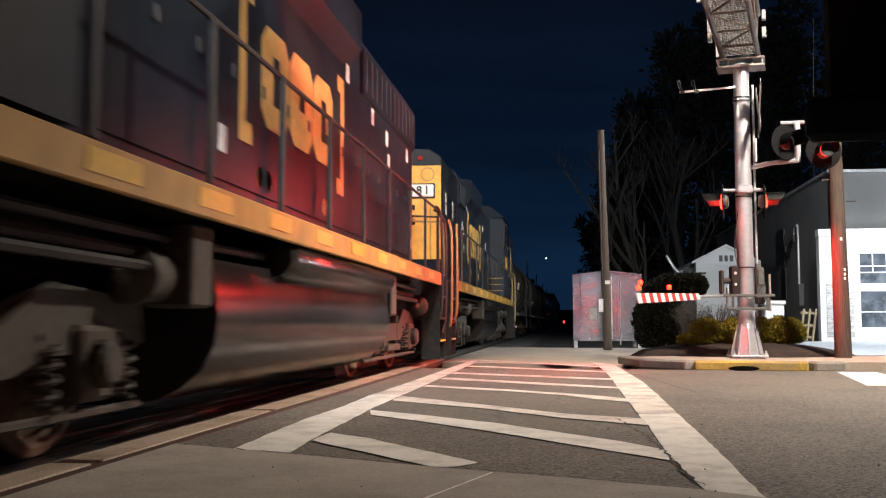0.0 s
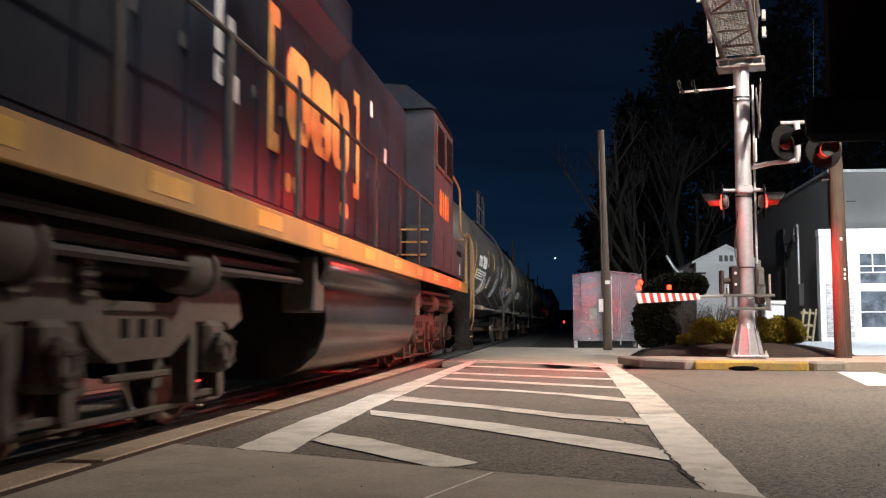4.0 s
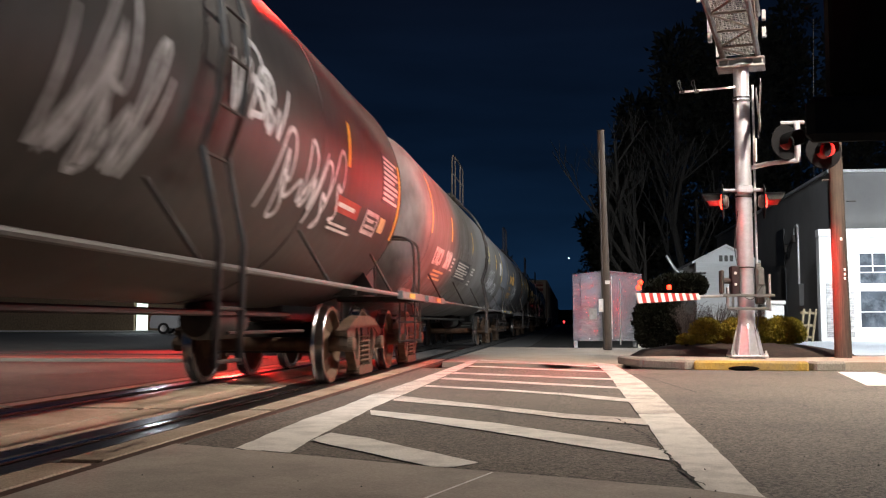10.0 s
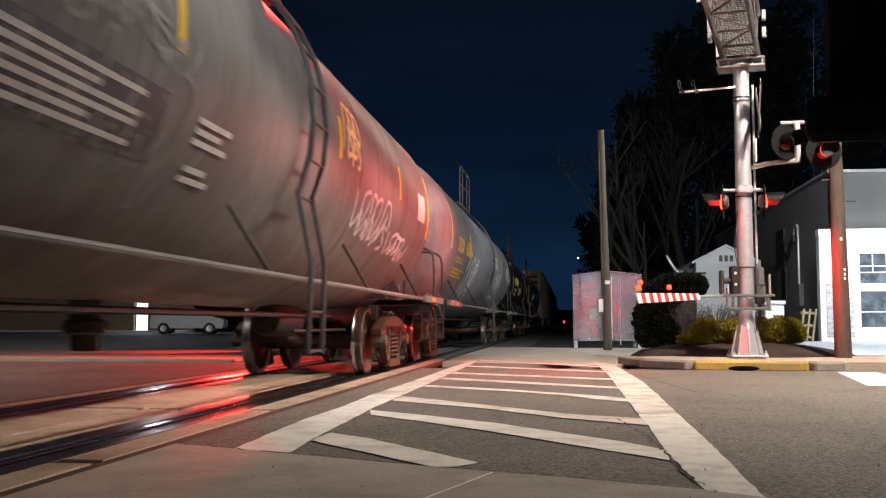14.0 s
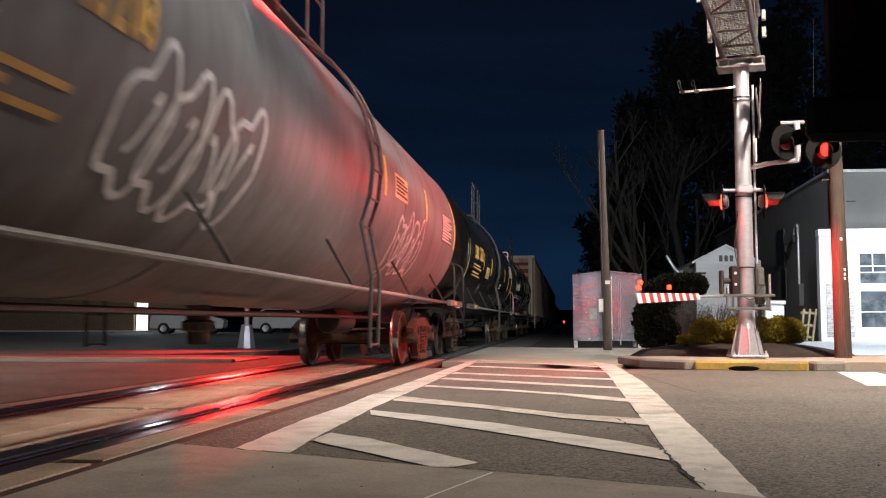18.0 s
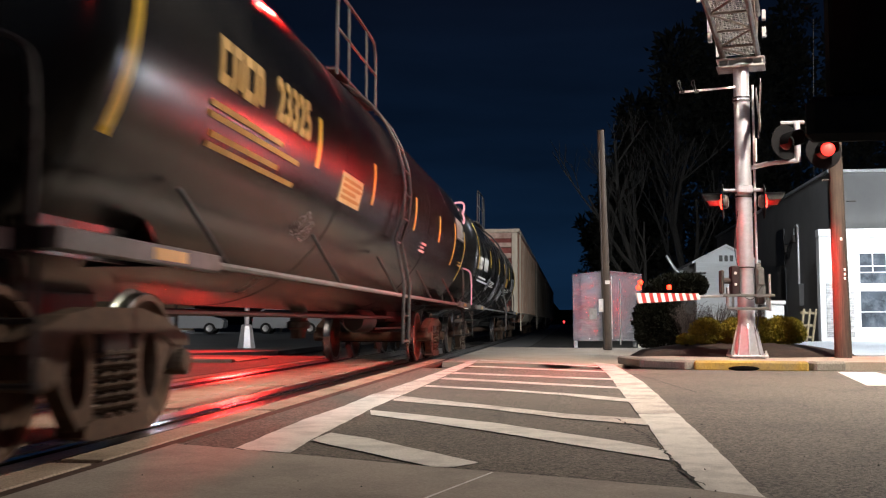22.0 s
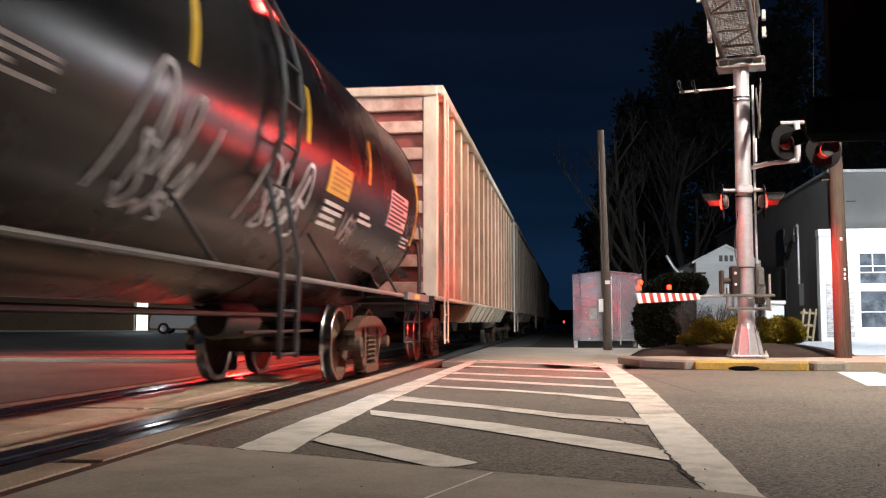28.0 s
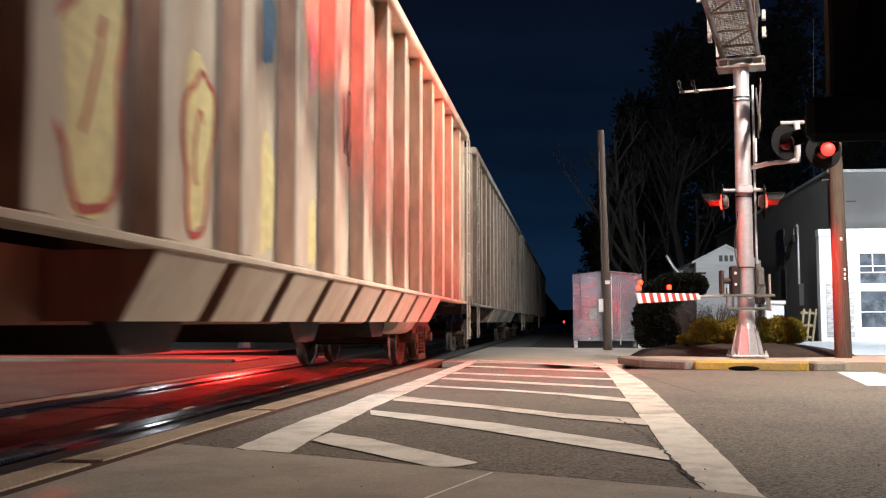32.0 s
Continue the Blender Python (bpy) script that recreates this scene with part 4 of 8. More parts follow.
# ---- diesel locomotives: long hood at -y, cab at +y ----
def loco_side_frame():
    """A cast three-axle side frame: deep plates with black squares for holes between the axles, humps over the
    journals.
    """
    bm = B()
    t = 0.08
    half = [(0.0, 1.02), (0.28, 1.0), (0.46, 0.90), (0.62, 0.84), (1.0, 0.81), (1.45, 0.83), (1.70, 0.92), (1.92, 1.02), (2.48, 1.02), (2.78, 0.94), (2.86, 0.74), (2.62, 0.66),
            (2.50, 0.72), (1.90, 0.72), (1.74, 0.60), (1.48, 0.50), (0.70, 0.49), (0.48, 0.58), (0.32, 0.72), (0.0, 0.72)]
    outline = half + [(-y, z) for y, z in reversed(half[1:-1])]
    prism(bm, outline, -t, t, "X")
    for c in (-1.08, 1.08):
        # Raised squares for the holes; the shade inside is painted black further down.
        for k in range(3):
            box(bm, t - 0.002, c - 0.24 + 0.24 * k, 0.68, 0.012, 0.10, 0.11)
        prism(bm, [(c - 0.50, 0.78), (c - 0.36, 0.835), (c + 0.36, 0.835), (c + 0.50, 0.78)], -t, t + 0.03, "X")
    for y in (-2.2, 0.0, 2.2):
        box(bm, 0.03, y, 0.56, 0.20, 0.34, 0.34, 0.04)
        lathe(bm, [(0.02, 0.0), (0.14, 0.0), (0.14, 0.18), (0.11, 0.22), (0.05, 0.22), (0.045, 0.20), (0.02, 0.20)], "X", 16, (0, y, 0.51))
        for k in range(4):
            a = k * math.pi / 2 + 0.8
            rod(bm, (0.20, y + 0.085 * math.cos(a), 0.51 + 0.085 * math.sin(a)), (0.24, y + 0.085 * math.cos(a), 0.51 + 0.085 * math.sin(a)), 0.018, 6)
        for d in (-0.27, 0.27):
            prism(bm, [(y + d - 0.07, 0.80), (y + d + 0.07, 0.80), (y + d + 0.06, 0.24), (y + d + 0.03, 0.18), (y + d - 0.03, 0.18), (y + d - 0.06, 0.24)], -0.07, 0.06, "X")
        rod(bm, (0.0, y - 0.30, 0.22), (0.0, y + 0.30, 0.22), 0.028, 6)
        # brake hangers and shoes beside each wheel
        for d in (-0.60, 0.60):
            if abs(y + d) < 2.75:
                box(bm, -0.10, y + d, 0.40, 0.06, 0.08, 0.62, 0.015)
                prism(bm, [(y + d * 0.92 - 0.06, 0.62), (y + d * 0.92 + 0.06, 0.62), (y + d * 0.98 + 0.06, 0.30), (y + d * 0.98 - 0.06, 0.30)], -0.16, -0.05, "X")
    for y in (-1.08, 1.08):
        pts = [(0.11, y + 0.75 * (-1 if y > 0 else 1) + 0.085 * math.cos(k), 0.84 + 0.085 * math.sin(k) * 0.3 + 0.008 * k) for k in np.arange(0, 27, 0.8)]
        pipe(bm, pts, 0.020, 5)
        rod(bm, (0.06, y - 0.42, 0.40), (0.06, y + 0.42, 0.40), 0.024, 6)
    rod(bm, (-0.06, -2.7, 0.16), (-0.06, 2.7, 0.16), 0.022, 6)
    rod(bm, (0.12, -2.6, 1.12), (0.12, 2.6, 1.06), 0.022, 6)
    me = finish(bm, "side_frame", M["truck_grey"], False)
    me.materials.append(M["matt_black"])
    for f in me.polygons:
        if f.normal.x > 0.9 and abs(f.center.x - t - 0.004) < 0.0008:
            f.material_index = 1
    return me


LOCO_FRAME = loco_side_frame()


def loco_frame_four():
    bm = B()
    t = 0.07
    prism(bm, [(-2.05, 0.60), (-2.0, 0.84), (-0.95, 0.92), (-0.55, 0.70), (0.55, 0.70), (0.95, 0.92), (2.0, 0.84), (2.05, 0.60), (1.75, 0.55), (0.95, 0.55), (0.65, 0.46), (-0.65, 0.46), (-0.95, 0.55), (-1.75, 0.55)], -t, t, "X")
    for y in (-1.37, 1.37):
        box(bm, 0.03, y, 0.50, 0.20, 0.38, 0.40, 0.03)
        lathe(bm, [(0.02, 0.0), (0.13, 0.0), (0.13, 0.20), (0.10, 0.23), (0.02, 0.23)], "X", 14, (0, y, 0.50))
        for d in (-0.42, 0.42):
            pts = [(0.05 + 0.075 * math.cos(k), y + d + 0.075 * math.sin(k), 0.28 + 0.012 * k) for k in np.arange(0, 31, 0.8)]
            pipe(bm, pts, 0.018, 5)
    box(bm, 0.02, 0, 0.36, 0.18, 0.95, 0.10, 0.02)
    for y in (-0.4, 0.4):
        rod(bm, (0.05, y, 0.36), (0.05, y * 1.1, 0.82), 0.03, 6)
    rod(bm, (0.06, -2.0, 0.24), (0.06, 2.0, 0.24), 0.025, 6)
    return finish(bm, "side_frame", M["truck_grey"], False)


LOCO_FRAME_FOUR = loco_frame_four()


def loco_truck(car, y, six=True, keyed=True):
    bm = B()
    box(bm, 0, 0, 0.72, 1.9, 5.0 if six else 3.6, 0.30, 0.03)
    for yy in (-1.1, 1.1) if six else (-0.7, 0.7):
        lathe(bm, [(0.05, -0.5), (0.42, -0.5), (0.42, 0.5), (0.05, 0.5)], "X", 18, (0, yy, 0.48))
    truck = part("truck", bm, "underframe", car, at=(0, y, 0))
    for s in (-1, 1):
        share("side_frame", LOCO_FRAME if six else LOCO_FRAME_FOUR, truck, (s * 1.05, 0, 0), (0, 0, 0 if s > 0 else math.pi))
        for dy in (-2.55, -0.55, 1.55) if six else (-1.75, 1.75):
            bm = B()
            lathe(bm, [(0.02, -0.30), (0.12, -0.29), (0.15, -0.24), (0.15, 0.05), (0.17, 0.06), (0.17, 0.12), (0.13, 0.16), (0.06, 0.20), (0.02, 0.32)], "Y", 16, (s * 1.22, dy, 1.04 if six else 0.98))
            part("brake_cylinder", bm, "truck_grey", truck)
    for dy in (-2.2, 0.0, 2.2) if six else (-1.37, 1.37):
        w = share("wheelset", WHEELSET_BIG, truck, (0, dy, 0.508))
        if keyed:
            KEYED_WHEELS.append((w, 0.508, dy))
    return truck


SIX_AXLE = dict(sw=1.53, he=8.90, hw=1.05, rail="handrail_gold", hs=9.65, ends=(10.80, 10.0), h0=-8.30, h1=4.15, c1=6.75, n1=7.90, trucks=(-6.9, 6.1), six=True, fuel=(-2.6, 2.55), air=(-3.0, 2.6), emblem=(-3.18, 0.36), flare=(-5.4, -3.9), blower=(-3.6, -0.6))
FOUR_AXLE = dict(sw=1.55, he=7.05, hw=1.12, rail="dark_steel", hs=7.20, ends=(7.85, 7.6), h0=-6.95, h1=4.7, c1=6.2, n1=6.8, trucks=(-5.18, 5.18), six=False, fuel=(-3.2, 2.75), air=(-3.1, 1.4), emblem=(-1.88, 1.48), flare=(-6.9, -2.9), blower=(-2.25, 0.5))


def locomotive(name, label, y_mid, turned, unit_number, spec):
    car = thing(name, label, "locomotive", (CX, y_mid, 0), math.pi if turned else 0.0, group="locomotives of the train")
    hw, cw, sw = spec["hw"], 1.50, spec["sw"]
    hs, h0, h1, c1, n1 = spec['hs'], spec['h0'], spec['h1'], spec['c1'], spec['n1']
    deck, roof = 1.55, 4.18
    he, ym = spec['he'], (spec['he'] - spec['hs']) / 2
    e_long, e_mid = sum(spec['ends']), (spec['ends'][1] - spec['ends'][0]) / 2
    # frame, deck and pilots
    bm = B()
    box(bm, 0, e_mid, 1.18, 1.2, e_long - 0.2, 0.36, 0.02)
    box(bm, 0, ym, 1.46, 2 * sw - 0.06, hs + he - 0.1, 0.08)
    box(bm, 0, e_mid, 1.46, 2.0, e_long - 0.1, 0.078)
    part("frame", bm, "underframe", car)
    for x in (-1, 1):
        bm = B()
        box(bm, x * sw, ym, 1.415, 0.05, hs + he - 0.04, 0.20, 0.008)
        part("side_sill", bm, "loco_yellow", car, "yellow side sill")
        for k in range(10):
            y = ym + (-0.9 + 0.2 * k) * ((hs + he) / 2 - 0.6)
            bm = B()
            box(bm, x * (sw + 0.028), y, 1.425, 0.006, 0.55, 0.11)
            part("reflector_strip", bm, "sill_reflector", car, "bright yellow reflective strip")
        # underframe pipes along the sill
        for z, xx in ((1.22, 1.30), (1.12, 1.25), (1.04, 1.32)):
            bm = B()
            pipe(bm, [(x * xx, -hs + 1.1, z), (x * xx, -3.0, z + 0.03), (x * xx, 3.0, z - 0.02), (x * xx, he - 1.1, z)], 0.03, 6)
            part("piping", bm, "underframe", car)
    for s in (-1, 1):
        end = spec['ends'][0 if s < 0 else 1]
        bm = B()
        box(bm, 0, s * end, 0.98, 2.9, 0.06, 1.10, 0.01)
        prism(bm, [(-1.35, 0.45), (1.35, 0.45), (1.05, 0.16), (-1.05, 0.16)], s * (end + 0.02) - 0.03, s * (end + 0.02) + 0.03, "Y")
        part("pilot", bm, "underframe", car)
        coupler(car, s * (end + 0.06), s)
        # brake and control hoses hanging from the pilot, with their grey ends
        for k, x in enumerate((-1.15, -0.95, -0.75, 0.62, 0.80, 0.98, 1.16)):
            bm = B()
            pipe(bm, curve_pts([(x, s * (end + 0.02), 1.28), (x, s * (end + 0.16), 1.20), (x * 0.97, s * (end + 0.20), 0.85), (x * 0.92, s * (end + 0.13), 0.52 + 0.05 * (k % 3))], 5), 0.022, 6)
            hose = part("air_hose", bm, "black_paint", car)
            bm = B()
            rod(bm, (x * 0.92, s * (end + 0.13), 0.44 + 0.05 * (k % 3)), (x * 0.92, s * (end + 0.13), 0.53 + 0.05 * (k % 3)), 0.034, 8)
            part("hose_end", bm, "galvanized", hose)
        for x in (-0.45, 0.45):
            bm = B()
            box(bm, x, s * (end + 0.04), 1.36, 0.20, 0.07, 0.14, 0.02)
            part("cable_socket", bm, "dull_zinc", car)
        bm = B()
        pipe(bm, [(-1.40, s * (end + 0.10), 1.02), (-0.35, s * (end + 0.12), 0.98), (0.35, s * (end + 0.12), 0.98), (1.40, s * (end + 0.10), 1.02), (1.46, s * (end + 0.10), 0.80)], 0.018, 6)
        part("uncoupling_bar", bm, "galvanized", car)
        for x in (-1, 1):
            for z in (0.42, 0.78, 1.14):
                bm = B()
                box(bm, x * 1.36, s * (end - 0.37), z, 0.38, 0.62, 0.04, 0.006)
                part("step", bm, "dark_steel", car)
                bm = B()
                box(bm, x * 1.56, s * (end - 0.37), z, 0.012, 0.60, 0.025)
                part("step_edge", bm, "reflective_yellow" if z < 0.6 else "dark_steel", car, "worn step edge")
            bm = B()
            for yy in (end - 0.70, end - 0.04):
                box(bm, x * 1.40, s * yy, 0.78, 0.30, 0.03, 1.30)
            part("step_side", bm, "underframe", car)
            bm = B()
            pipe(bm, curve_pts([(x * 1.50, s * (end - 0.07), 0.55), (x * 1.56, s * (end - 0.02), 0.9), (x * 1.56, s * (end - 0.02), 2.2), (x * 1.50, s * (end - 0.12), 2.52), (x * 1.45, s * (end - 0.62), 2.55)], 4), 0.024, 7)
            part("step_handrail", bm, spec["rail"], car)
            bm = B()
            pipe(bm, curve_pts([(x * 1.50, s * (end - 0.67), 0.70), (x * 1.58, s * (end - 0.70), 1.0), (x * 1.58, s * (end - 0.70), 2.2), (x * 1.56, s * (end - 0.82), 2.50), (x * 1.54, s * (end - 1.12), 2.55)], 4), 0.024, 7)
            part("step_handrail", bm, spec["rail"], car)
        bm = B()
        pipe(bm, [(-1.42, s * (end - 0.04), 1.55), (-1.42, s * (end - 0.04), 2.5), (-0.5, s * (end - 0.04), 2.55), (0.5, s * (end - 0.04), 2.55), (1.42, s * (end - 0.04), 2.5), (1.42, s * (end - 0.04), 1.55)], 0.022, 6)
        part("end_handrail", bm, spec["rail"], car)
        loco_truck(car, spec['trucks'][0 if s < 0 else 1], spec['six'])
    # long hood
    bm = B()
    out = [(-hw, deck), (-hw, roof - 0.10), (-hw + 0.06, roof - 0.02), (-hw + 0.24, roof + 0.08), (0.0, roof + 0.14), (hw - 0.24, roof + 0.08), (hw - 0.06, roof - 0.02), (hw, roof - 0.10), (hw, deck)]
    prism(bm, out, h0 + 0.02, h1, "Y")
    part("hood", bm, "loco_blue", car, smooth=False)
    bm = B()
    prism(bm, [(-hw * 0.998, roof - 0.26), (-hw * 0.998, deck + 0.45), (hw * 0.998, deck + 0.45), (hw * 0.998, roof - 0.26)], h0 - 0.012, h0 + 0.02, "Y")
    part("hood_end", bm, "hood_yellow", car, "yellow hood end", smooth=False)
    # grey cap over the hood end with two small marker lamps
    bm = B()
    prism(bm, [(-hw * 0.99, roof - 0.255), (-hw * 0.99, roof - 0.10), (-hw + 0.24, roof + 0.07), (0.0, roof + 0.13), (hw - 0.24, roof + 0.07), (hw * 0.99, roof - 0.10), (hw * 0.99, roof - 0.255)], h0 - 0.010, h0 + 0.02, "Y")
    part("hood_cap", bm, "loco_grey", car, "blue-grey hood cap", smooth=False)
    for x in (-0.62, 0.62):
        bm = B()
        lathe(bm, [(0.01, h0 - 0.06), (0.05, h0 - 0.05), (0.06, h0 - 0.01), (0.01, h0 - 0.01)], "Y", 14, (x, 0, roof - 0.10))
        part("marker_lamp", bm, "lens_red_dim", car, "small red marker lamp")
        bm = B()
        lathe(bm, [(0.12, h0 - 0.022), (0.145, h0 - 0.022), (0.145, h0 - 0.010), (0.12, h0 - 0.010)], "Y", 24, (x * 1.25, 0, 3.74), closed=True)
        part("class_light_ring", bm, "handrail_gold", car)
    for x in (-1, 1):
        # engine-room doors as proud panels
        for k in range(15):
            y = h0 + 0.55 + k * (h1 - h0 - 1.0) / 15
            bm = B()
            box(bm, x * (hw + 0.008), y, 2.62, 0.016, 0.72, 1.75, 0.006)
            part("engine_door", bm, "loco_blue", car)
            bm = B()
            box(bm, x * (hw + 0.026), y + 0.28, 2.60, 0.03, 0.04, 0.10)
            part("door_latch", bm, "dark_steel", car)
        # white and red notices
        labels_at = ((-7.70, 3.33), (-7.66, 3.08), (-6.44, 3.29), (-6.40, 3.06), (-4.47, 3.05), (-4.47, 2.82), (-4.47, 2.58), (-4.20, 2.95), (-4.10, 2.52), (-3.43, 3.62), (1.21, 3.51), (2.2, 3.05)) if spec["six"] else (
            (-2.14, 3.55), (-3.6, 3.35), (-4.6, 3.25), (-4.75, 2.95), (-6.3, 3.3), (-6.65, 1.95), (1.9, 2.05), (3.2, 3.3))
        for y, z in labels_at:
            w, hgt, mat = 0.15, 0.20, "white_mark"
            bm = B()
            box(bm, x * (hw + 0.022), y, z, 0.006, w, hgt)
            part("notice", bm, mat, car)
        # block-shaped emblem between two brackets
        e0, e1 = spec['emblem']
        em = (e0 + e1) / 2
        zb = 2.86 if spec['six'] else 2.76
        for y, w, zz, hh in ((e0, 0.14, zb, 1.30), (e1, 0.14, zb, 1.30)):
            bm = B()
            d = 0.22 if y < em else -0.22
            g = 0.07 if y < em else -0.07
            prism(bm, [(y - g, zz - hh / 2), (y - g, zz + hh / 2), (y + d, zz + hh / 2), (y + d, zz + hh / 2 - 0.17), (y + g, zz + hh / 2 - 0.17), (y + g, zz - hh / 2 + 0.17), (y + d, zz - hh / 2 + 0.17), (y + d, zz - hh / 2)], x * (hw + 0.020), x * (hw + 0.028), "X")
            part("emblem_bracket", bm, "yellow_mark", car, smooth=False)
        for k in range(3):
            y = em + (k - 1) * (e1 - e0) * 0.245
            bm = B()
            o = (e1 - e0) * 0.115
            lo, hi = zb - 0.43, zb + 0.43
            ring_o = [(y - o, lo + 0.14), (y - o + 0.14, lo), (y + o - 0.14, lo), (y + o, lo + 0.14), (y + o, hi - 0.14), (y + o - 0.14, hi), (y - o + 0.14, hi), (y - o, hi - 0.14)]
            prism(bm, ring_o, x * (hw + 0.020), x * (hw + 0.028), "X")
            part("emblem_block", bm, "yellow_mark", car)
            bm = B()
            box(bm, x * (hw + 0.031), y, zb, 0.006, 0.16, 0.42 if k != 1 else 0.14)
            part("emblem_notch", bm, "loco_blue", car)
        for y in (em - 1.2, em - 0.95, em + 0.95, em + 1.2):
            bm = B()
            lathe(bm, [(0.01, 0.0), (0.09, 0.0), (0.09, 0.008), (0.01, 0.008)], 'X', 14, (x * (hw + 0.016), y, zb - 0.86))
            part("emblem_dot", bm, "yellow_mark", car)
        # side handrail with stanchions
        bm = B()
        pipe(bm, [(x * 1.50, h0 - 0.3, 2.55), (x * 1.50, h1 - 0.1, 2.55)], 0.020, 6)
        part("side_handrail", bm, "dark_steel", car)
        for k in range(9):
            y = h0 - 0.3 + k * (h1 - h0 + 0.2) / 8
            bm = B()
            box(bm, x * 1.51, y, 2.05, 0.035, 0.06, 1.02, 0.006)
            part("stanchion", bm, "dark_steel", car)
        f0, f1 = spec['flare']
        # flared radiator section and the dynamic-brake box
        bm = B()
        prism(bm, [(x * (hw - 0.05), 3.42), (x * (hw + 0.05), 3.50), (x * (hw + 0.05), roof - 0.12), (x * (hw - 0.10), roof + 0.12), (x * 0.30, roof + 0.24), (x * 0.30, 3.6)], f0, f1, "Y")
        part("radiator", bm, "loco_blue", car, smooth=False)
        for k in range(12):
            bm = B()
            box(bm, x * (hw + 0.055), f0 + 0.2 + k * (f1 - f0 - 0.4) / 11, 3.78, 0.012, 0.05, 0.44)
            part("radiator_fin", bm, "black_paint", car)
        bm = B()
        b0, b1 = spec['blower']
        prism(bm, [(x * (hw + 0.0), 3.62), (x * (hw + 0.16), 3.84), (x * (hw + 0.16), roof + 0.10), (x * 0.3, roof + 0.28), (x * 0.3, 3.9)], b0, b1, "Y")
        part("brake_housing", bm, "loco_blue", car, smooth=False)
    for y in np.linspace(spec['flare'][0] + 0.7, spec['flare'][1] - 0.7, 3 if spec['six'] else 2):
        bm = B()
        lathe(bm, [(0.05, 4.28), (0.62, 4.28), (0.66, 4.46), (0.60, 4.52), (0.05, 4.54)], "Z", 24, (0, float(y), 0))
        part("roof_fan", bm, "dark_steel", car)
    bm = B()
    lathe(bm, [(0.03, 4.4), (0.20, 4.4), (0.20, 4.72), (0.03, 4.74)], "Z", 16, (0, 1.0, 0))
    part("exhaust_stack", bm, "dark_steel", car)
    # number boards and headlight on the hood end
    for x in (-1, 1):
        bm = B()
        box(bm, x * 0.53, h0 - 0.030, 3.40, 0.80, 0.03, 0.31, 0.012)
        part("board_rim", bm, "number_dark", car, "dark rim of the number board")
        bm = B()
        box(bm, x * 0.53, h0 - 0.04, 3.40, 0.74, 0.06, 0.25, 0.02)
        board = part("number_board", bm, "reflective_white", car, "white number board")
        for k, ch in enumerate(unit_number):
            bm = text_bm(ch, 0.24, 0.006)
            for v in bm.verts:
                v.co = Vector((x * 0.53 + (k - 1.5) * 0.155 + v.co.x * 0.95, h0 - 0.075 - v.co.z, 3.40 + v.co.y))
            part("painted_digit", bm, "number_dark", board, smooth=False)
    bm = B()
    box(bm, 0, h0 - 0.05, 3.78, 0.50, 0.10, 0.26, 0.03)
    part("headlight_box", bm, "hood_yellow", car)
    for x in (-0.12, 0.12):
        bm = B()
        lathe(bm, [(0.02, h0 - 0.13), (0.09, h0 - 0.13), (0.10, h0 - 0.09), (0.02, h0 - 0.09)], "Y", 16, (x, 0, 3.78))
        part("headlight", bm, "cab_glass", car)
    for k in range(3):
        for z, w in ((3.08, 0.30), (2.93, 0.12), (2.78, 0.30)):
            bm = B()
            box(bm, -0.34 + k * 0.36, h0 - 0.018, z - 0.02, w * 0.9, 0.010, 0.11, 0.004)
            part("end_emblem_bar", bm, "loco_blue", car, "dark blue emblem bar")
    bm = B()
    box(bm, 0, h0 - 0.006, 1.77, 2.06, 0.02, 0.42)
    part("end_door_panel", bm, "loco_blue", car)
    for x in (-0.85, 0.85):
        bm = B()
        pipe(bm, [(x, h0 - 0.07, 2.0), (x, h0 - 0.12, 2.1), (x, h0 - 0.12, 3.0), (x, h0 - 0.07, 3.1)], 0.018, 6)
        part("grab_iron", bm, "loco_yellow", car)
    # cab and nose
    bm = B()
    cab = [(-cw, deck + 0.02), (-cw, 4.10), (-1.05, 4.48), (0.0, 4.58), (1.05, 4.48), (cw, 4.10), (cw, deck + 0.02)]
    prism(bm, cab, h1 + 0.02, c1, "Y")
    part("cab", bm, "loco_grey", car, smooth=False)
    bm = B()
    prism(bm, [(a * 1.02, b + 0.05) for a, b in cab[1:-1]], h1 - 0.05, c1 + 0.16, "Y")
    part("cab_roof", bm, "loco_blue", car, smooth=False)
    bm = B()
    prism(bm, [(c1, deck + 0.02), (c1, 2.36), (n1 - 0.25, 2.30), (n1 - 0.04, 2.18), (n1 - 0.04, deck + 0.02)], -0.98, 0.98, "X")
    part("nose", bm, "loco_grey", car, smooth=False)
    bm = B()
    box(bm, 0, c1 - 1.3, 4.72, 0.5, 0.4, 0.16, 0.03)
    for x in (-0.2, 0.0, 0.2):
        lathe(bm, [(0.02, c1 - 1.0), (0.035, c1 - 1.0), (0.09, c1 - 0.65), (0.02, c1 - 0.65)], "Y", 10, (x, 0, 4.80))
    part("horn", bm, "dark_steel", car)
    for x in (-1, 1):
        for y, w in ((h1 + 0.68, 0.95), (h1 + 1.85, 0.95)):
            bm = B()
            box(bm, x * (cw + 0.012), y, 3.62, 0.03, w, 0.80, 0.03)
            frame_ob = part("window_frame", bm, "dark_steel", car)
            bm = B()
            box(bm, x * (cw + 0.030), y, 3.62, 0.012, w - 0.14, 0.66, 0.004)
            part("pane", bm, "cab_glass", frame_ob)
        for k, ch in enumerate(unit_number):
            bm = text_bm(ch, 0.60, 0.016)
            for v in bm.verts:
                v.co = Vector((x * (cw + 0.012 + v.co.z), h1 + 1.24 + x * ((k - 1.5) * 0.33 + v.co.x * 0.9), 2.68 + v.co.y))
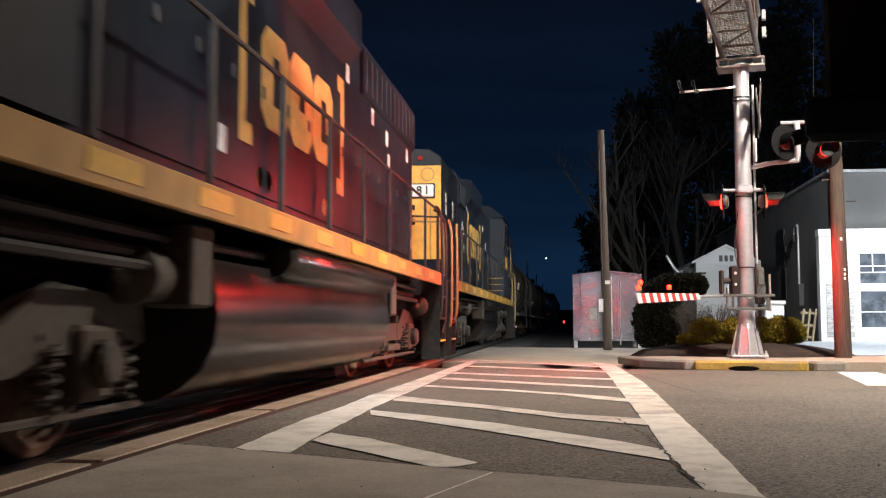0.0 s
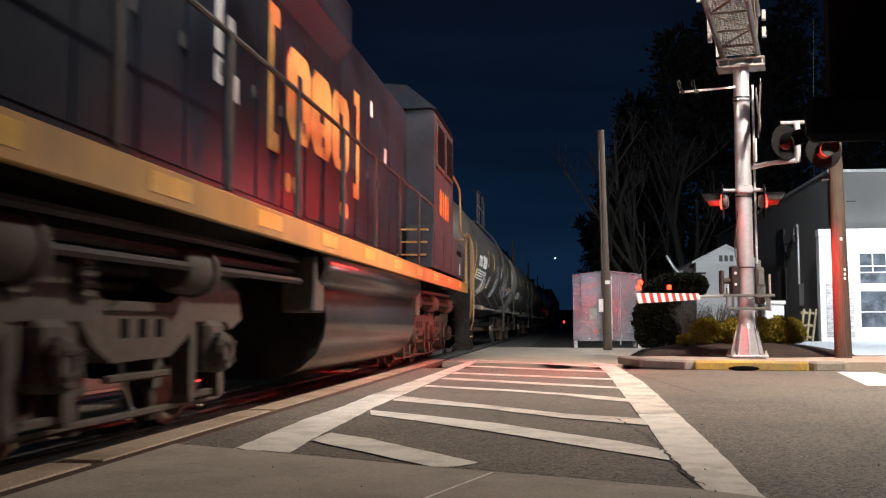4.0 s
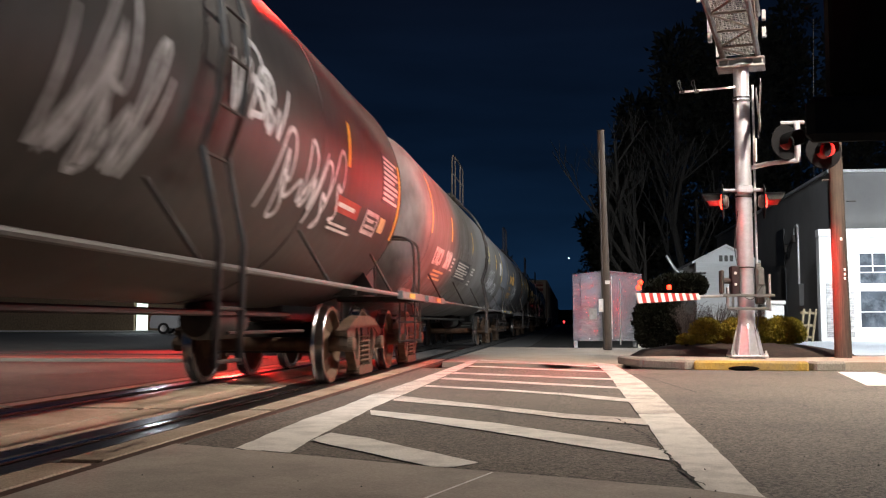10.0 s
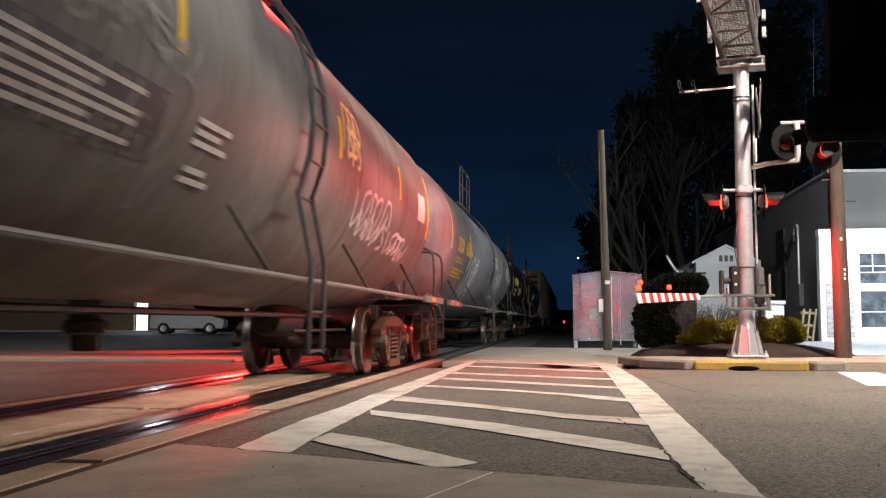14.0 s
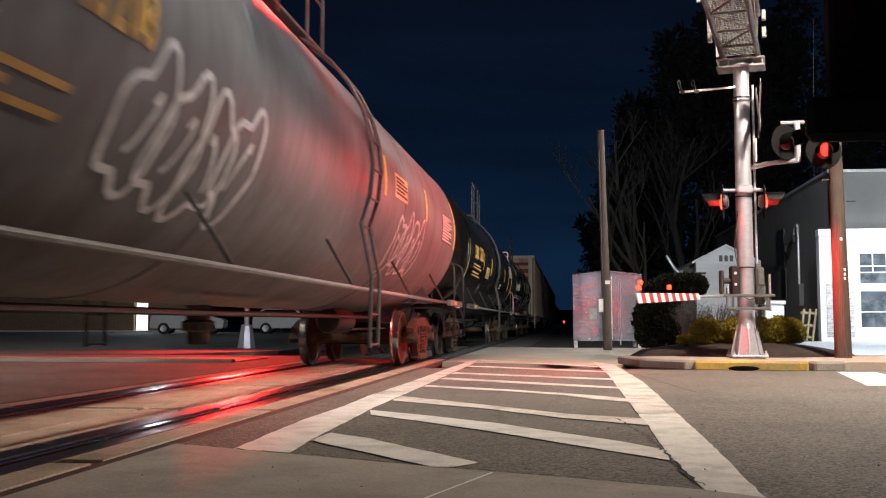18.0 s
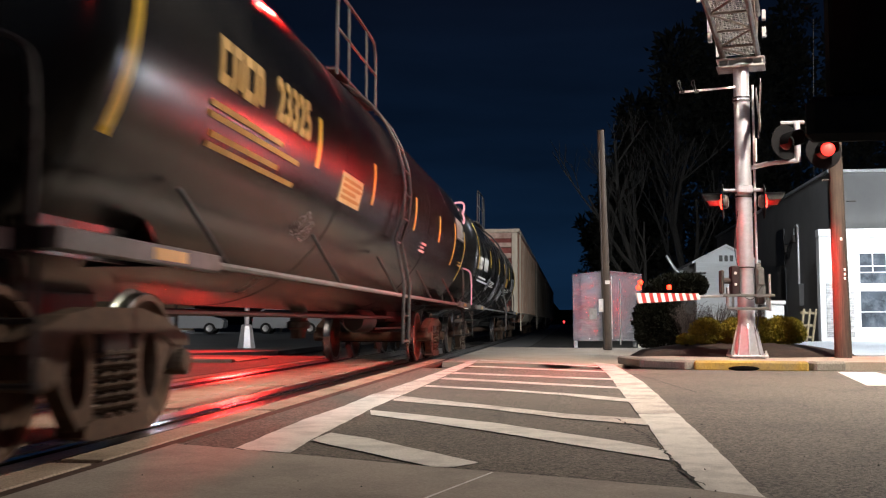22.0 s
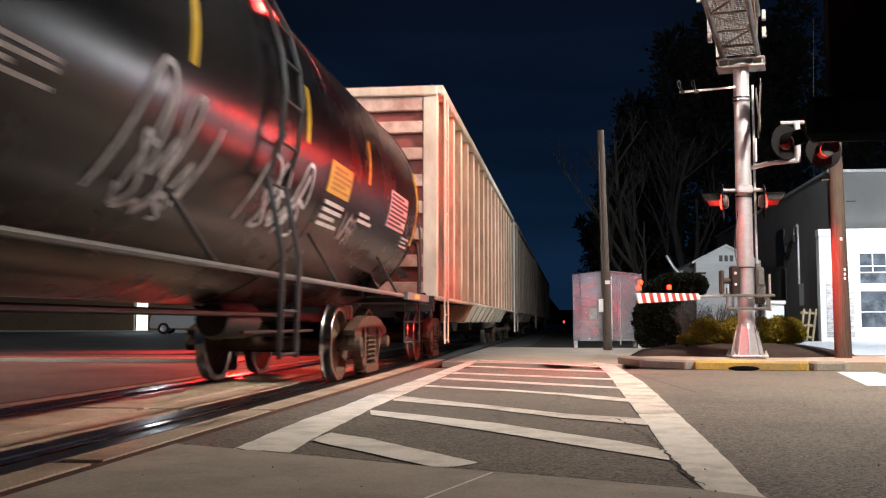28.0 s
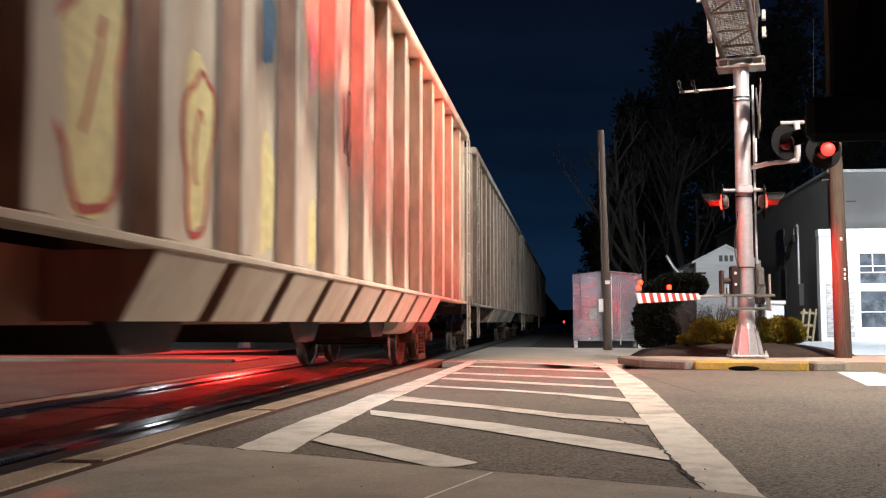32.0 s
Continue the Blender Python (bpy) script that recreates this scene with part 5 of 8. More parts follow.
            part("painted_digit", bm, "yellow_mark", car, "amber painted digit", smooth=False)
        bm = B()
        box(bm, x * (cw + 0.01), c1 - 0.10, 2.05, 0.03, 0.10, 0.24)
        part("notice", bm, "white_mark", car)
        if not spec["six"]:
            continue
        # battery box along the walkway, from behind the cab to the nose
        bm = B()
        prism(bm, [(h1 - 0.52, deck + 0.02), (h1 - 0.34, 2.24), (n1, 2.24), (n1, deck + 0.02)], x * 1.16, x * 1.535, "X")
        locker = part("battery_box", bm, "loco_grey", car, "grey battery box beside the cab", smooth=False)
        for y0, y1 in ((h1 - 0.25, h1 + 0.85), (h1 + 0.90, h1 + 2.0), (h1 + 2.05, n1 - 0.06)):
            bm = B()
            box(bm, x * 1.538, (y0 + y1) / 2, 1.92, 0.012, y1 - y0, 0.56, 0.004)
            part("box_lid", bm, "loco_grey", locker)
        bm = B()
        box(bm, x * 1.546, n1 - 0.55, 2.02, 0.012, 0.75, 0.09)
        part("vent_slot", bm, "matt_black", locker)
        bm = B()
        box(bm, x * 1.546, n1 - 0.45, 1.72, 0.010, 0.07, 0.20)
        part("notice", bm, "white_mark", locker)
        for k in range(3):
            bm = B()
            box(bm, x * 1.30, h1 - 0.80 - 0.12 * k, 2.12 - 0.20 * k, 0.44, 0.05, 0.025)
            part("step_edge", bm, "loco_yellow", car, "yellow step edge")
    bm = B()
    box(bm, 0.5, h1 + 0.012, 3.45, 0.55, 0.03, 0.7, 0.02)
    part("cab_rear_window", bm, "cab_glass", car)
    for x in (-1, 1):
        bm = B()
        pipe(bm, curve_pts([(x * 1.50, c1 - 0.05, 3.42), (x * 1.52, c1 + 0.45, 3.36), (x * 1.52, c1 + 0.92, 3.28), (x * 1.52, c1 + 1.0, 3.1), (x * 1.52, c1 + 1.15, 2.5), (x * 1.52, he - 0.12, 2.4), (x * 1.52, he - 0.08, 1.5)], 4), 0.022, 6)
        part("nose_handrail", bm, "handrail_gold", car)
    # fuel tank, air tanks, piping
    bm = B()
    out = [(-1.36, 1.12), (-1.42, 0.95), (-1.44, 0.75), (-1.42, 0.58), (-1.34, 0.42), (-1.20, 0.30), (-1.02, 0.22), (-0.8, 0.19), (0.8, 0.19), (1.02, 0.22), (1.20, 0.30), (1.34, 0.42), (1.42, 0.58), (1.44, 0.75), (1.42, 0.95), (1.36, 1.12)]
    prism(bm, out, spec['fuel'][0], spec['fuel'][1], "Y")
    part("fuel_tank", bm, "fuel_tank", car)
    for x in (-1, 1):
        bm = B()
        a0, a1 = spec["air"]
        lathe(bm, [(0.03, a0), (0.15, a0 + 0.04), (0.19, a0 + 0.16), (0.19, a1 - 0.16), (0.15, a1 - 0.04), (0.03, a1)], "Y", 20, (x * 1.36, 0, 1.21))
        part("air_tank", bm, "fuel_tank", car)
        for y in (spec['fuel'][0] - 0.3, spec['fuel'][1] + 0.3):
            bm = B()
            box(bm, x * 1.30, y, 1.05, 0.30, 0.34, 0.50, 0.02)
            part("air_filter", bm, "truck_grey", car)
    KEYED_CARS.append((car, y_mid, 180.0 if turned else 0.0))
    return car


locomotive("locomotive", "dark blue diesel locomotive with an amber side sill and emblem", 8.75, True, "8181", FOUR_AXLE)
locomotive("locomotive", "blue diesel locomotive with yellow hood end and grey cab", 28.2, False, "8181", SIX_AXLE)
WM, YM = "white_mark", "yellow_mark"
tank_car("tank_car", "charcoal tank car with white scribbled graffiti and dark ends", 39.8, 13.7, "tank_charcoal", dict(
    ends=(-7.95, 6.90), ladder=0.3, plat=0.6, outlet=-1.2,
    ticks=[(6.76, -0.65, 0.30), (-7.84, -0.65, 0.28), (-4.3, -0.2, 0.28), (-2.4, -0.2, 0.28), (3.9, -0.14, 0.30)],
    texts=[("200589", -5.45, -0.16, 0.30, WM)], blocks=[(-7.05, -6.15, -0.30, -0.04, 4, WM)],
    plates=[("notice_plate", -7.34, -7.08, -0.62, -0.38, "spray_cream"), ("stencil_panel", 5.66, 6.62, -0.27, 0.31, "number_dark"), ("notice_plate", 5.85, 6.15, -0.62, -0.44, "spray_cream"), ("red_notice", 3.72, 4.72, -0.60, -0.44, "spray_red"), ("white_box", 5.07, 5.75, -0.70, -0.43, WM), ("box_inside", 5.12, 5.70, -0.66, -0.47, "tank_charcoal")],
    bars=[(-7.0, -5.2, -0.62, -0.36, 4, WM), (-3.65, -3.2, -0.75, -0.40, 5, WM), (3.72, 4.66, -0.80, -0.70, 2, WM), (5.70, 6.58, -0.25, 0.29, 9, WM), (3.80, 4.5, -0.56, -0.48, 1, WM), (5.18, 5.62, -0.64, -0.50, 2, WM)],
    tags=[(-5.35, -4.5, -1.05, -0.30, 3, 0.07, "spray_white", "s"), (-5.2, -4.6, -1.0, -0.45, 2, 0.05, "spray_cream", "s"), (-4.25, -3.95, -0.92, -0.60, 3, 0.05, "spray_cream", "s"),
          (-1.45, -0.45, -0.95, -0.05, 4, 0.045, "spray_white", "s"), (0.5, 1.6, -0.35, 0.25, 4, 0.05, "spray_white", "s"), (1.7, 3.8, -0.85, -0.10, 5, 0.045, "spray_white", "s")],
    head=[(-1, 0.35, 0.9, 3.05, 3.55, "spray_white"), (-1, -0.2, 0.9, 1.7, 2.3, "spray_white")]))
tank_car("tank_car", "grey tank car with white lettering and a dark notice panel", 57.2, 15.2, "tank_grey", dict(
    ends=(-8.35, 8.15), ladder=1.05, plat=1.1, rail="truck_grey", outlet=0.2,
    ticks=[(8.02, -0.40, 0.55), (-8.24, -0.25, 0.70), (-5.6, -0.18, 0.26), (-1.7, -0.16, 0.33), (2.17, -0.12, 0.28), (5.5, -0.1, 0.32)],
    texts=[("2690", -5.60, -0.55, 0.32, WM)], blocks=[(-7.38, -6.38, -0.70, -0.40, 4, WM)],
    plates=[("notice_panel", -4.08, -1.7, -0.82, -0.40, "number_dark"), ("stencil_panel", 7.0, 7.6, -0.2, 0.18, WM)],
    bars=[(-6.85, -5.5, -0.98, -0.76, 3, "spray_cream"), (-3.9, -2.0, -0.78, -0.44, 6, WM), (-1.25, -0.7, -0.62, -0.42, 3, WM), (-1.2, -0.75, -0.86, -0.72, 2, WM), (-4.95, -4.65, -0.72, -0.42, 4, WM)],
    tags=[(-4.3, -1.2, -1.15, -0.10, 9, 0.03, "spray_faded", "s"), (-3.6, -1.5, -0.3, 0.15, 5, 0.03, "spray_faded", "s"), (3.2, 5.0, -0.85, -0.25, 5, 0.05, "spray_white", "s"), (5.4, 6.6, -0.9, -0.5, 4, 0.05, "spray_white", "s"), (2.4, 3.0, -0.1, 0.5, 3, 0.05, "spray_cream", "s")]))
tank_car("tank_car", "bluish grey tank car with yellow lettering and white bubble graffiti", 76.7, 15.4, "tank_grey_blue", dict(
    ends=(-8.50, 8.85), ladder=0.7, plat=0.0, outlet=-0.3,
    ticks=[(8.70, -0.32, 0.58), (-8.4, -0.30, 0.58), (-5.0, -0.2, 0.26), (1.68, -0.17, 0.30), (5.05, -0.15, 0.34)],
    texts=[("643203", -5.35, -0.12, 0.30, YM)], blocks=[(-7.38, -6.35, -0.27, 0.02, 4, YM)],
    plates=[("notice_plate", 2.33, 3.27, -0.10, 0.20, "spray_cream"), ("stencil_panel", 6.9, 8.18, -0.28, 0.21, "number_dark")],
    bars=[(-7.35, -6.2, -0.50, -0.36, 2, YM), (-7.4, -5.5, -0.80, -0.58, 3, YM), (2.40, 3.2, -0.07, 0.17, 5, "number_dark"), (6.95, 8.12, -0.26, 0.19, 9, WM)],
    tags=[(-4.95, -2.9, -1.05, -0.25, 4, 0.055, "spray_white", "bubble"), (2.9, 5.0, -1.10, -0.28, 4, 0.050, "spray_white", "bubble")]))
tank_car("tank_car", "glossy black tank car with yellow lettering and yellow notice plates", 96.95, 13.6, "tank_black", dict(
    ends=(-7.75, 8.10), ladder=0.2, plat=0.6, outlet=0.8,
    ticks=[(7.96, -0.85, 0.18), (-7.6, -0.75, 0.17), (-3.95, -0.33, 0.10), (-1.5, -0.37, 0.09), (1.5, -0.37, 0.09), (4.1, -0.33, 0.10), (6.3, -0.6, 0.2)],
    texts=[("23325", -4.75, -0.02, 0.32, YM)], blocks=[(-6.45, -5.55, -0.18, 0.12, 4, YM)],
    plates=[("notice_plate", -3.0, -2.07, -0.50, -0.21, "spray_cream"), ("stencil_panel", 6.52, 7.74, -0.06, 0.36, "number_dark")],
    bars=[(-6.5, -4.5, -0.42, -0.28, 2, YM), (-6.4, -4.5, -0.60, -0.46, 2, YM), (-2.93, -2.15, -0.47, -0.24, 4, "yellow_mark"), (2.4, 2.9, -0.62, -0.45, 3, WM), (6.57, 7.69, -0.04, 0.34, 8, WM), (7.40, 7.80, -0.56, -0.44, 2, YM)],
    tags=[(-3.9, -3.4, -0.95, -0.75, 3, 0.012, "spray_faded", "bubble")]))
tank_car("tank_car", "black tank car with white lettering and pink graffiti on its end", 115.5, 14.0, "tank_black_matt", dict(
    ends=(-7.70, 8.12), ladder=1.35, plat=0.4, outlet=-0.6, rail_near="spray_pink",
    ticks=[(-7.35, -0.38, 0.74), (-3.8, -0.16, 0.31), (-0.4, -0.18, 0.28), (2.12, -0.18, 0.29), (4.67, -0.18, 0.30), (8.0, -0.6, 0.45)],
    texts=[("400088", -5.30, -0.20, 0.32, WM)], blocks=[(-7.15, -6.25, -0.36, -0.06, 4, WM)],
    plates=[("notice_plate", 3.0, 3.87, -0.47, -0.17, "reflective_yellow"), ("stencil_panel", 5.98, 7.20, -0.50, -0.05, WM)],
    bars=[(-6.75, -4.0, -0.68, -0.50, 2, WM), (-3.1, -1.75, -0.68, -0.50, 4, WM), (3.05, 3.8, -0.80, -0.52, 4, WM), (4.5, 5.2, -0.62, -0.48, 2, WM), (3.1, 3.8, -0.44, -0.20, 5, "yellow_mark"), (6.02, 7.16, -0.48, -0.07, 8, "number_dark"), (7.22, 7.75, -0.68, -0.52, 3, WM)],
    tags=[(-3.85, -3.25, -0.80, -0.48, 2, 0.03, "spray_white", "bubble"), (-0.9, 0.1, -1.05, -0.30, 3, 0.045, "spray_white", "s"), (1.3, 2.5, -1.0, -0.36, 4, 0.04, "spray_white", "s"), (-0.6, 0.0, -1.15, -0.95, 2, 0.035, "spray_white", "s"), (4.0, 4.5, -0.95, -0.55, 3, 0.04, "spray_faded", "s")],
    head=[(-1, 0.1, 1.15, 2.9, 3.5, "spray_pink")]))
hopper_car("hopper_car", "tan ribbed hopper car with rust-brown posts and cream graffiti", 135.7, 15.0, "hopper_tan", "hopper_rust", True, dict(end="hopper_end_redlit", rib="hopper_rib_redlit",
    tags=[(-5.60, -5.05, 1.22, 2.55, 1, 0.06, "spray_cream", "fill"), (-4.18, -3.75, 1.28, 2.35, 1, 0.06, "spray_cream", "fill"), (-2.75, -2.42, 1.22, 2.1, 1, 0.06, "spray_cream", "fill"), (-1.40, -1.15, 1.2, 1.75, 1, 0.06, "spray_cream", "fill"),
          (-5.6, -5.05, 1.22, 2.55, 1, 0.05, "spray_red", "bubble"), (-4.15, -3.78, 1.28, 2.3, 1, 0.045, "spray_red", "bubble"),
          (-7.95, -7.45, 1.7, 2.3, 3, 0.05, "spray_red", "s"), (-9.5, -8.8, 1.75, 2.75, 3, 0.11, "spray_black", "s"), (-10.4, -10.05, 1.5, 2.6, 3, 0.10, "spray_black", "s"), (-7.9, -7.5, 1.2, 1.42, 2, 0.05, "spray_black", "s"),
          (-9.3, -8.85, 1.16, 1.46, 1, 0, "reflective_yellow", "rect"), (-9.35, -8.95, 1.62, 1.70, 1, 0, "spray_black", "rect"), (-9.3, -8.95, 1.50, 1.56, 1, 0, "spray_black", "rect"), (-7.95, -7.6, 1.45, 1.62, 1, 0, "white_mark", "rect"),
          (-2.75, -2.45, 2.65, 3.25, 1, 0, "spray_blue", "fill"), (-1.40, -1.2, 2.7, 3.4, 1, 0, "spray_pink", "fill"), (-0.1, 0.3, 2.3, 3.1, 2, 0.04, "spray_black", "s")],
    end_tags=[(0.2, 1.0, 1.42, 1.62), (0.2, 1.0, 1.85, 2.05)]))
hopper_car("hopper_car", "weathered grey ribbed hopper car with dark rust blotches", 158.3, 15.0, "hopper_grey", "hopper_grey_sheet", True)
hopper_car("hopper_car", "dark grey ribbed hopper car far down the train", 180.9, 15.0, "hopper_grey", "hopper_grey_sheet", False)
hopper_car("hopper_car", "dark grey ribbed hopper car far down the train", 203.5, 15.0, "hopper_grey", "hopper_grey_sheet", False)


# ---- crossing surface: rails, rubber, concrete panels ----
def slab(bm, pts, z0, z1):
    prism(bm, pts, z0, z1, "Z")


bm = B()
slab(bm, [(-2.30, 5.63), (-1.42, 5.23), (-0.70, 4.90), (0.0, 4.62), (0.56, 4.37), (0.80, 4.20), (4.6, 2.25), (9.0, 0.1), (9.0, -14.0), (-2.30, -14.0)], -0.10, 0.006)
pavement_near = solid("pavement_near", bm, "concrete", "smooth tan concrete apron beside the crossing", "pavement", kind="structure", smooth=False)
bm = B()
prism(bm, [(-0.375, 4.74), (-0.365, 4.735), (-1.06, 2.40), (-1.075, 2.40)], 0.0, 0.0075, "Z")
part("joint", bm, "white_board", pavement_near)
bm = B()
slab(bm, [(-2.30, 17.9), (-2.30, 28.5), (2.3, 28.5), (3.2, 23.5), (1.35, 19.0), (0.98, 17.5), (0.75, 16.7)], -0.10, 0.0005)
pavement_far = solid("pavement_far", bm, "far_concrete", "tan concrete pavement at the far end of the crosswalk", "pavement", kind="structure", smooth=False)


def rail(name, x):
    bm = B()
    head = [(-0.036, 0.0), (-0.036, -0.03), (-0.012, -0.045), (-0.010, -0.13), (-0.07, -0.15), (-0.07, -0.16), (0.07, -0.16), (0.07, -0.15), (0.010, -0.13), (0.012, -0.045), (0.036, -0.03), (0.036, 0.0), (0.028, 0.006), (-0.028, 0.006)]
    prism(bm, [(x + a, b) for a, b in head], -60, 400, "Y")
    return solid(name, bm, "rail_steel", "worn steel rail with a bright polished head", "rail", group="rails", smooth=False)


rail("rail", NEAR_RAIL)
rail("rail", FAR_RAIL)
for name, x0, x1 in (("flangeway", NEAR_RAIL + 0.045, NEAR_RAIL + 0.215), ("flangeway", NEAR_RAIL - 0.29, NEAR_RAIL - 0.10), ("flangeway", FAR_RAIL + 0.10, FAR_RAIL + 0.20), ("flangeway", FAR_RAIL - 0.30, FAR_RAIL - 0.045)):
    bm = B()
    box(bm, (x0 + x1) / 2, (PANEL_Y0 + PANEL_Y1) / 2, -0.05, x1 - x0, PANEL_Y1 - PANEL_Y0, 0.09, 0.01)
    solid(name, bm, "rubber", "black rubber filler strip along the rail", "crossing filler", "rubber strips", smooth=False)
crossing = thing("crossing_panels", "tan concrete level-crossing panels with dark joints", "crossing panels", kind="structure")
for x0, x1 in ((-2.65, -2.395), (-3.505, -3.185), (-4.165, -3.53), (-4.94, -4.70)):
    y = 4.87 - 3.04 * 6
    while y < PANEL_Y1:
        y1 = min(y + 3.04, PANEL_Y1)
        bm = B()
        box(bm, (x0 + x1) / 2, (y + y1) / 2, -0.07, x1 - x0 - 0.012, y1 - y - 0.11, 0.145, 0.012)
        part("panel", bm, "panel_concrete", crossing, smooth=False)
        bm = B()
        box(bm, (x0 + x1) / 2, y1, -0.07, x1 - x0 - 0.012, 0.105, 0.115)
        part("joint_filler", bm, "rust_line", crossing, smooth=False)
        y = y1
for x in (-2.347, -4.985):
    bm = B()
    box(bm, x, 2.6, -0.032, 0.088, 33.2, 0.066, 0.006)
    solid("edge_angle", bm, "rust_line", "rusty steel angle along the panel edge", "steel angle", "panel edge angles", smooth=False)
bm = B()
box(bm, CX, 209, -0.19, 4.4, 380, 0.10)
solid("ballast", bm, "gravel", "grey gravel ballast bed under the track", "ballast", kind="structure", smooth=False)

# ---- road markings ----
crosswalk = thing("crosswalk", "worn white ladder crosswalk painted on the road", "crosswalk", kind="structure")


def paint(name, pts, mat, lift=0.0):
    bm = B()
    rng = random.Random(int(abs(pts[0][0] * 37 + pts[0][1] * 91)))
    out = []
    for (a, b), (c, d) in zip(pts, pts[1:] + pts[:1]):
        n = max(2, int(math.hypot(c - a, d - b) / 0.12))
        for k in range(n):
            out.append((a + (c - a) * k / n + rng.uniform(-0.005, 0.005), b + (d - b) * k / n + rng.uniform(-0.005, 0.005)))
    a = [bm.verts.new((x, y, 0.001 + lift)) for x, y in out]
    f = bm.faces.new(a)
    r = bmesh.ops.extrude_face_region(bm, geom=[f])
    bmesh.ops.translate(bm, vec=(0, 0, 0.0015), verts=[v for v in r["geom"] if isinstance(v, bmesh.types.BMVert)])
    bmesh.ops.triangulate(bm, faces=bm.faces)
    return part(name, bm, mat, crosswalk, smooth=False)


paint("edge_line", [(-1.89, 5.46), (-1.53, 5.34), (-1.57, 5.95), (-1.60, 7.0), (-1.64, 8.2), (-1.64, 9.7), (-1.95, 9.6), (-1.92, 8.1), (-1.95, 7.3), (-1.92, 6.2)], "road_paint")
paint("edge_line", [(-1.95, 9.63), (-1.64, 9.73), (-1.64, 11.4), (-1.66, 14.0), (-1.66, 17.0), (-1.74, 19.0), (-1.84, 18.2), (-1.88, 15.2), (-1.91, 11.6)], "worn_paint")
paint("edge_line", [(0.565, 4.38), (0.785, 4.24), (0.815, 5.76), (0.835, 8.0), (0.525, 7.95), (0.535, 7.08), (0.52, 5.72)], "road_paint")
paint("edge_line", [(0.525, 7.98), (0.835, 8.03), (0.86, 10.2), (0.87, 12.2), (0.79, 15.4), (0.72, 17.2), (0.42, 18.0), (0.50, 14.9), (0.525, 12.9), (0.52, 9.8)], "worn_paint")
paint("bar", [(-1.545, 6.33), (-1.25, 6.07), (-0.475, 5.10), (-0.49, 5.04), (-0.58, 4.90), (-0.69, 4.915), (-1.56, 5.90)], "road_paint", 0.0007)
BARS = (
    ((-1.62, 8.00), (-1.07, 7.57), (-0.515, 7.07), (-0.04, 6.50), (0.30, 6.09), (0.53, 5.72), (0.53, 5.27), (0.276, 5.57), (-0.036, 5.95), (-0.552, 6.57), (-1.09, 7.15), (-1.54, 7.60)),
    ((-1.63, 9.55), (-0.73, 8.62), (-0.04, 7.87), (0.53, 7.55), (0.53, 7.06), (-0.04, 7.50), (-0.70, 8.25), (-1.62, 9.0)),
    ((-1.62, 11.25), (-0.65, 10.62), (0.22, 9.90), (0.53, 9.50), (0.53, 9.06), (0.21, 9.40), (-0.05, 9.86), (-0.64, 10.35), (-1.62, 10.98)),
    ((-1.62, 12.84), (0.53, 11.20), (0.53, 10.90), (-1.62, 12.42)),
    ((-1.64, 14.20), (0.53, 12.86), (0.53, 12.50), (-1.64, 13.78)),
    ((-1.65, 16.40), (0.51, 14.80), (0.51, 14.45), (-1.65, 16.0)),
    ((-1.70, 19.0), (0.44, 16.5), (0.45, 16.1), (-1.66, 18.5)),
)
for k, pts in enumerate(BARS):
    paint("bar", list(pts), "road_paint" if k < 1 else "worn_paint", 0.0007)
bm = B()
slab(bm, [(3.82, 14.94), (4.36, 15.0), (4.0, 11.87), (3.33, 11.79)], 0.001, 0.003)
solid("stop_line", bm, "road_paint", "white stop line painted on the road", "road marking", kind="structure", smooth=False)

# ---- island: kerb, planting bed ----
kerb = thing("kerb", "broken concrete kerb with faded yellow paint and a drain slot", "kerb", kind="structure")
for x0, y0, x1, y1, mat in ((0.95, 17.6, 1.25, 16.2, "curb_plain"), (1.25, 16.2, 1.86, 15.5, "curb_plain"), (1.88, 15.5, 3.53, 15.3, "curb_yellow"), (3.56, 15.3, 4.05, 15.45, "curb_plain")):
    d = Vector((x1 - x0, y1 - y0, 0))
    bm = B()
    box(bm, 0, 0, 0.055, d.length - 0.01, 0.26, 0.16, 0.03, Matrix.Rotation(math.atan2(d.y, d.x), 4, "Z"))
    ob = part("kerb_stone", bm, mat, kerb, at=((x0 + x1) / 2, (y0 + y1) / 2 + 0.12, 0))
# No opening is cut: a flattened black disc paints the drain's inner shade.
bm = B()
lathe(bm, [(0.02, -0.05), (0.20, -0.04), (0.23, 0.0), (0.20, 0.05), (0.02, 0.06)], "Y", 24, (2.57, 15.27, 0.0))
for v in bm.verts:
    v.co.z = 0.03 + v.co.z * 0.17
part("drain_slot_shade", bm, "matt_black", kerb, "black disc for the shade in the drain slot")
bm = B()
slab(bm, [(1.06, 17.7), (1.36, 16.35), (1.9, 15.72), (3.6, 15.55), (4.2, 15.7), (20, 15.9), (20, 18.4), (2.2, 18.4)], -0.1, 0.115)
solid("island_pavement", bm, "far_concrete", "tan concrete top of the island behind the kerb", "pavement", kind="structure", smooth=False)


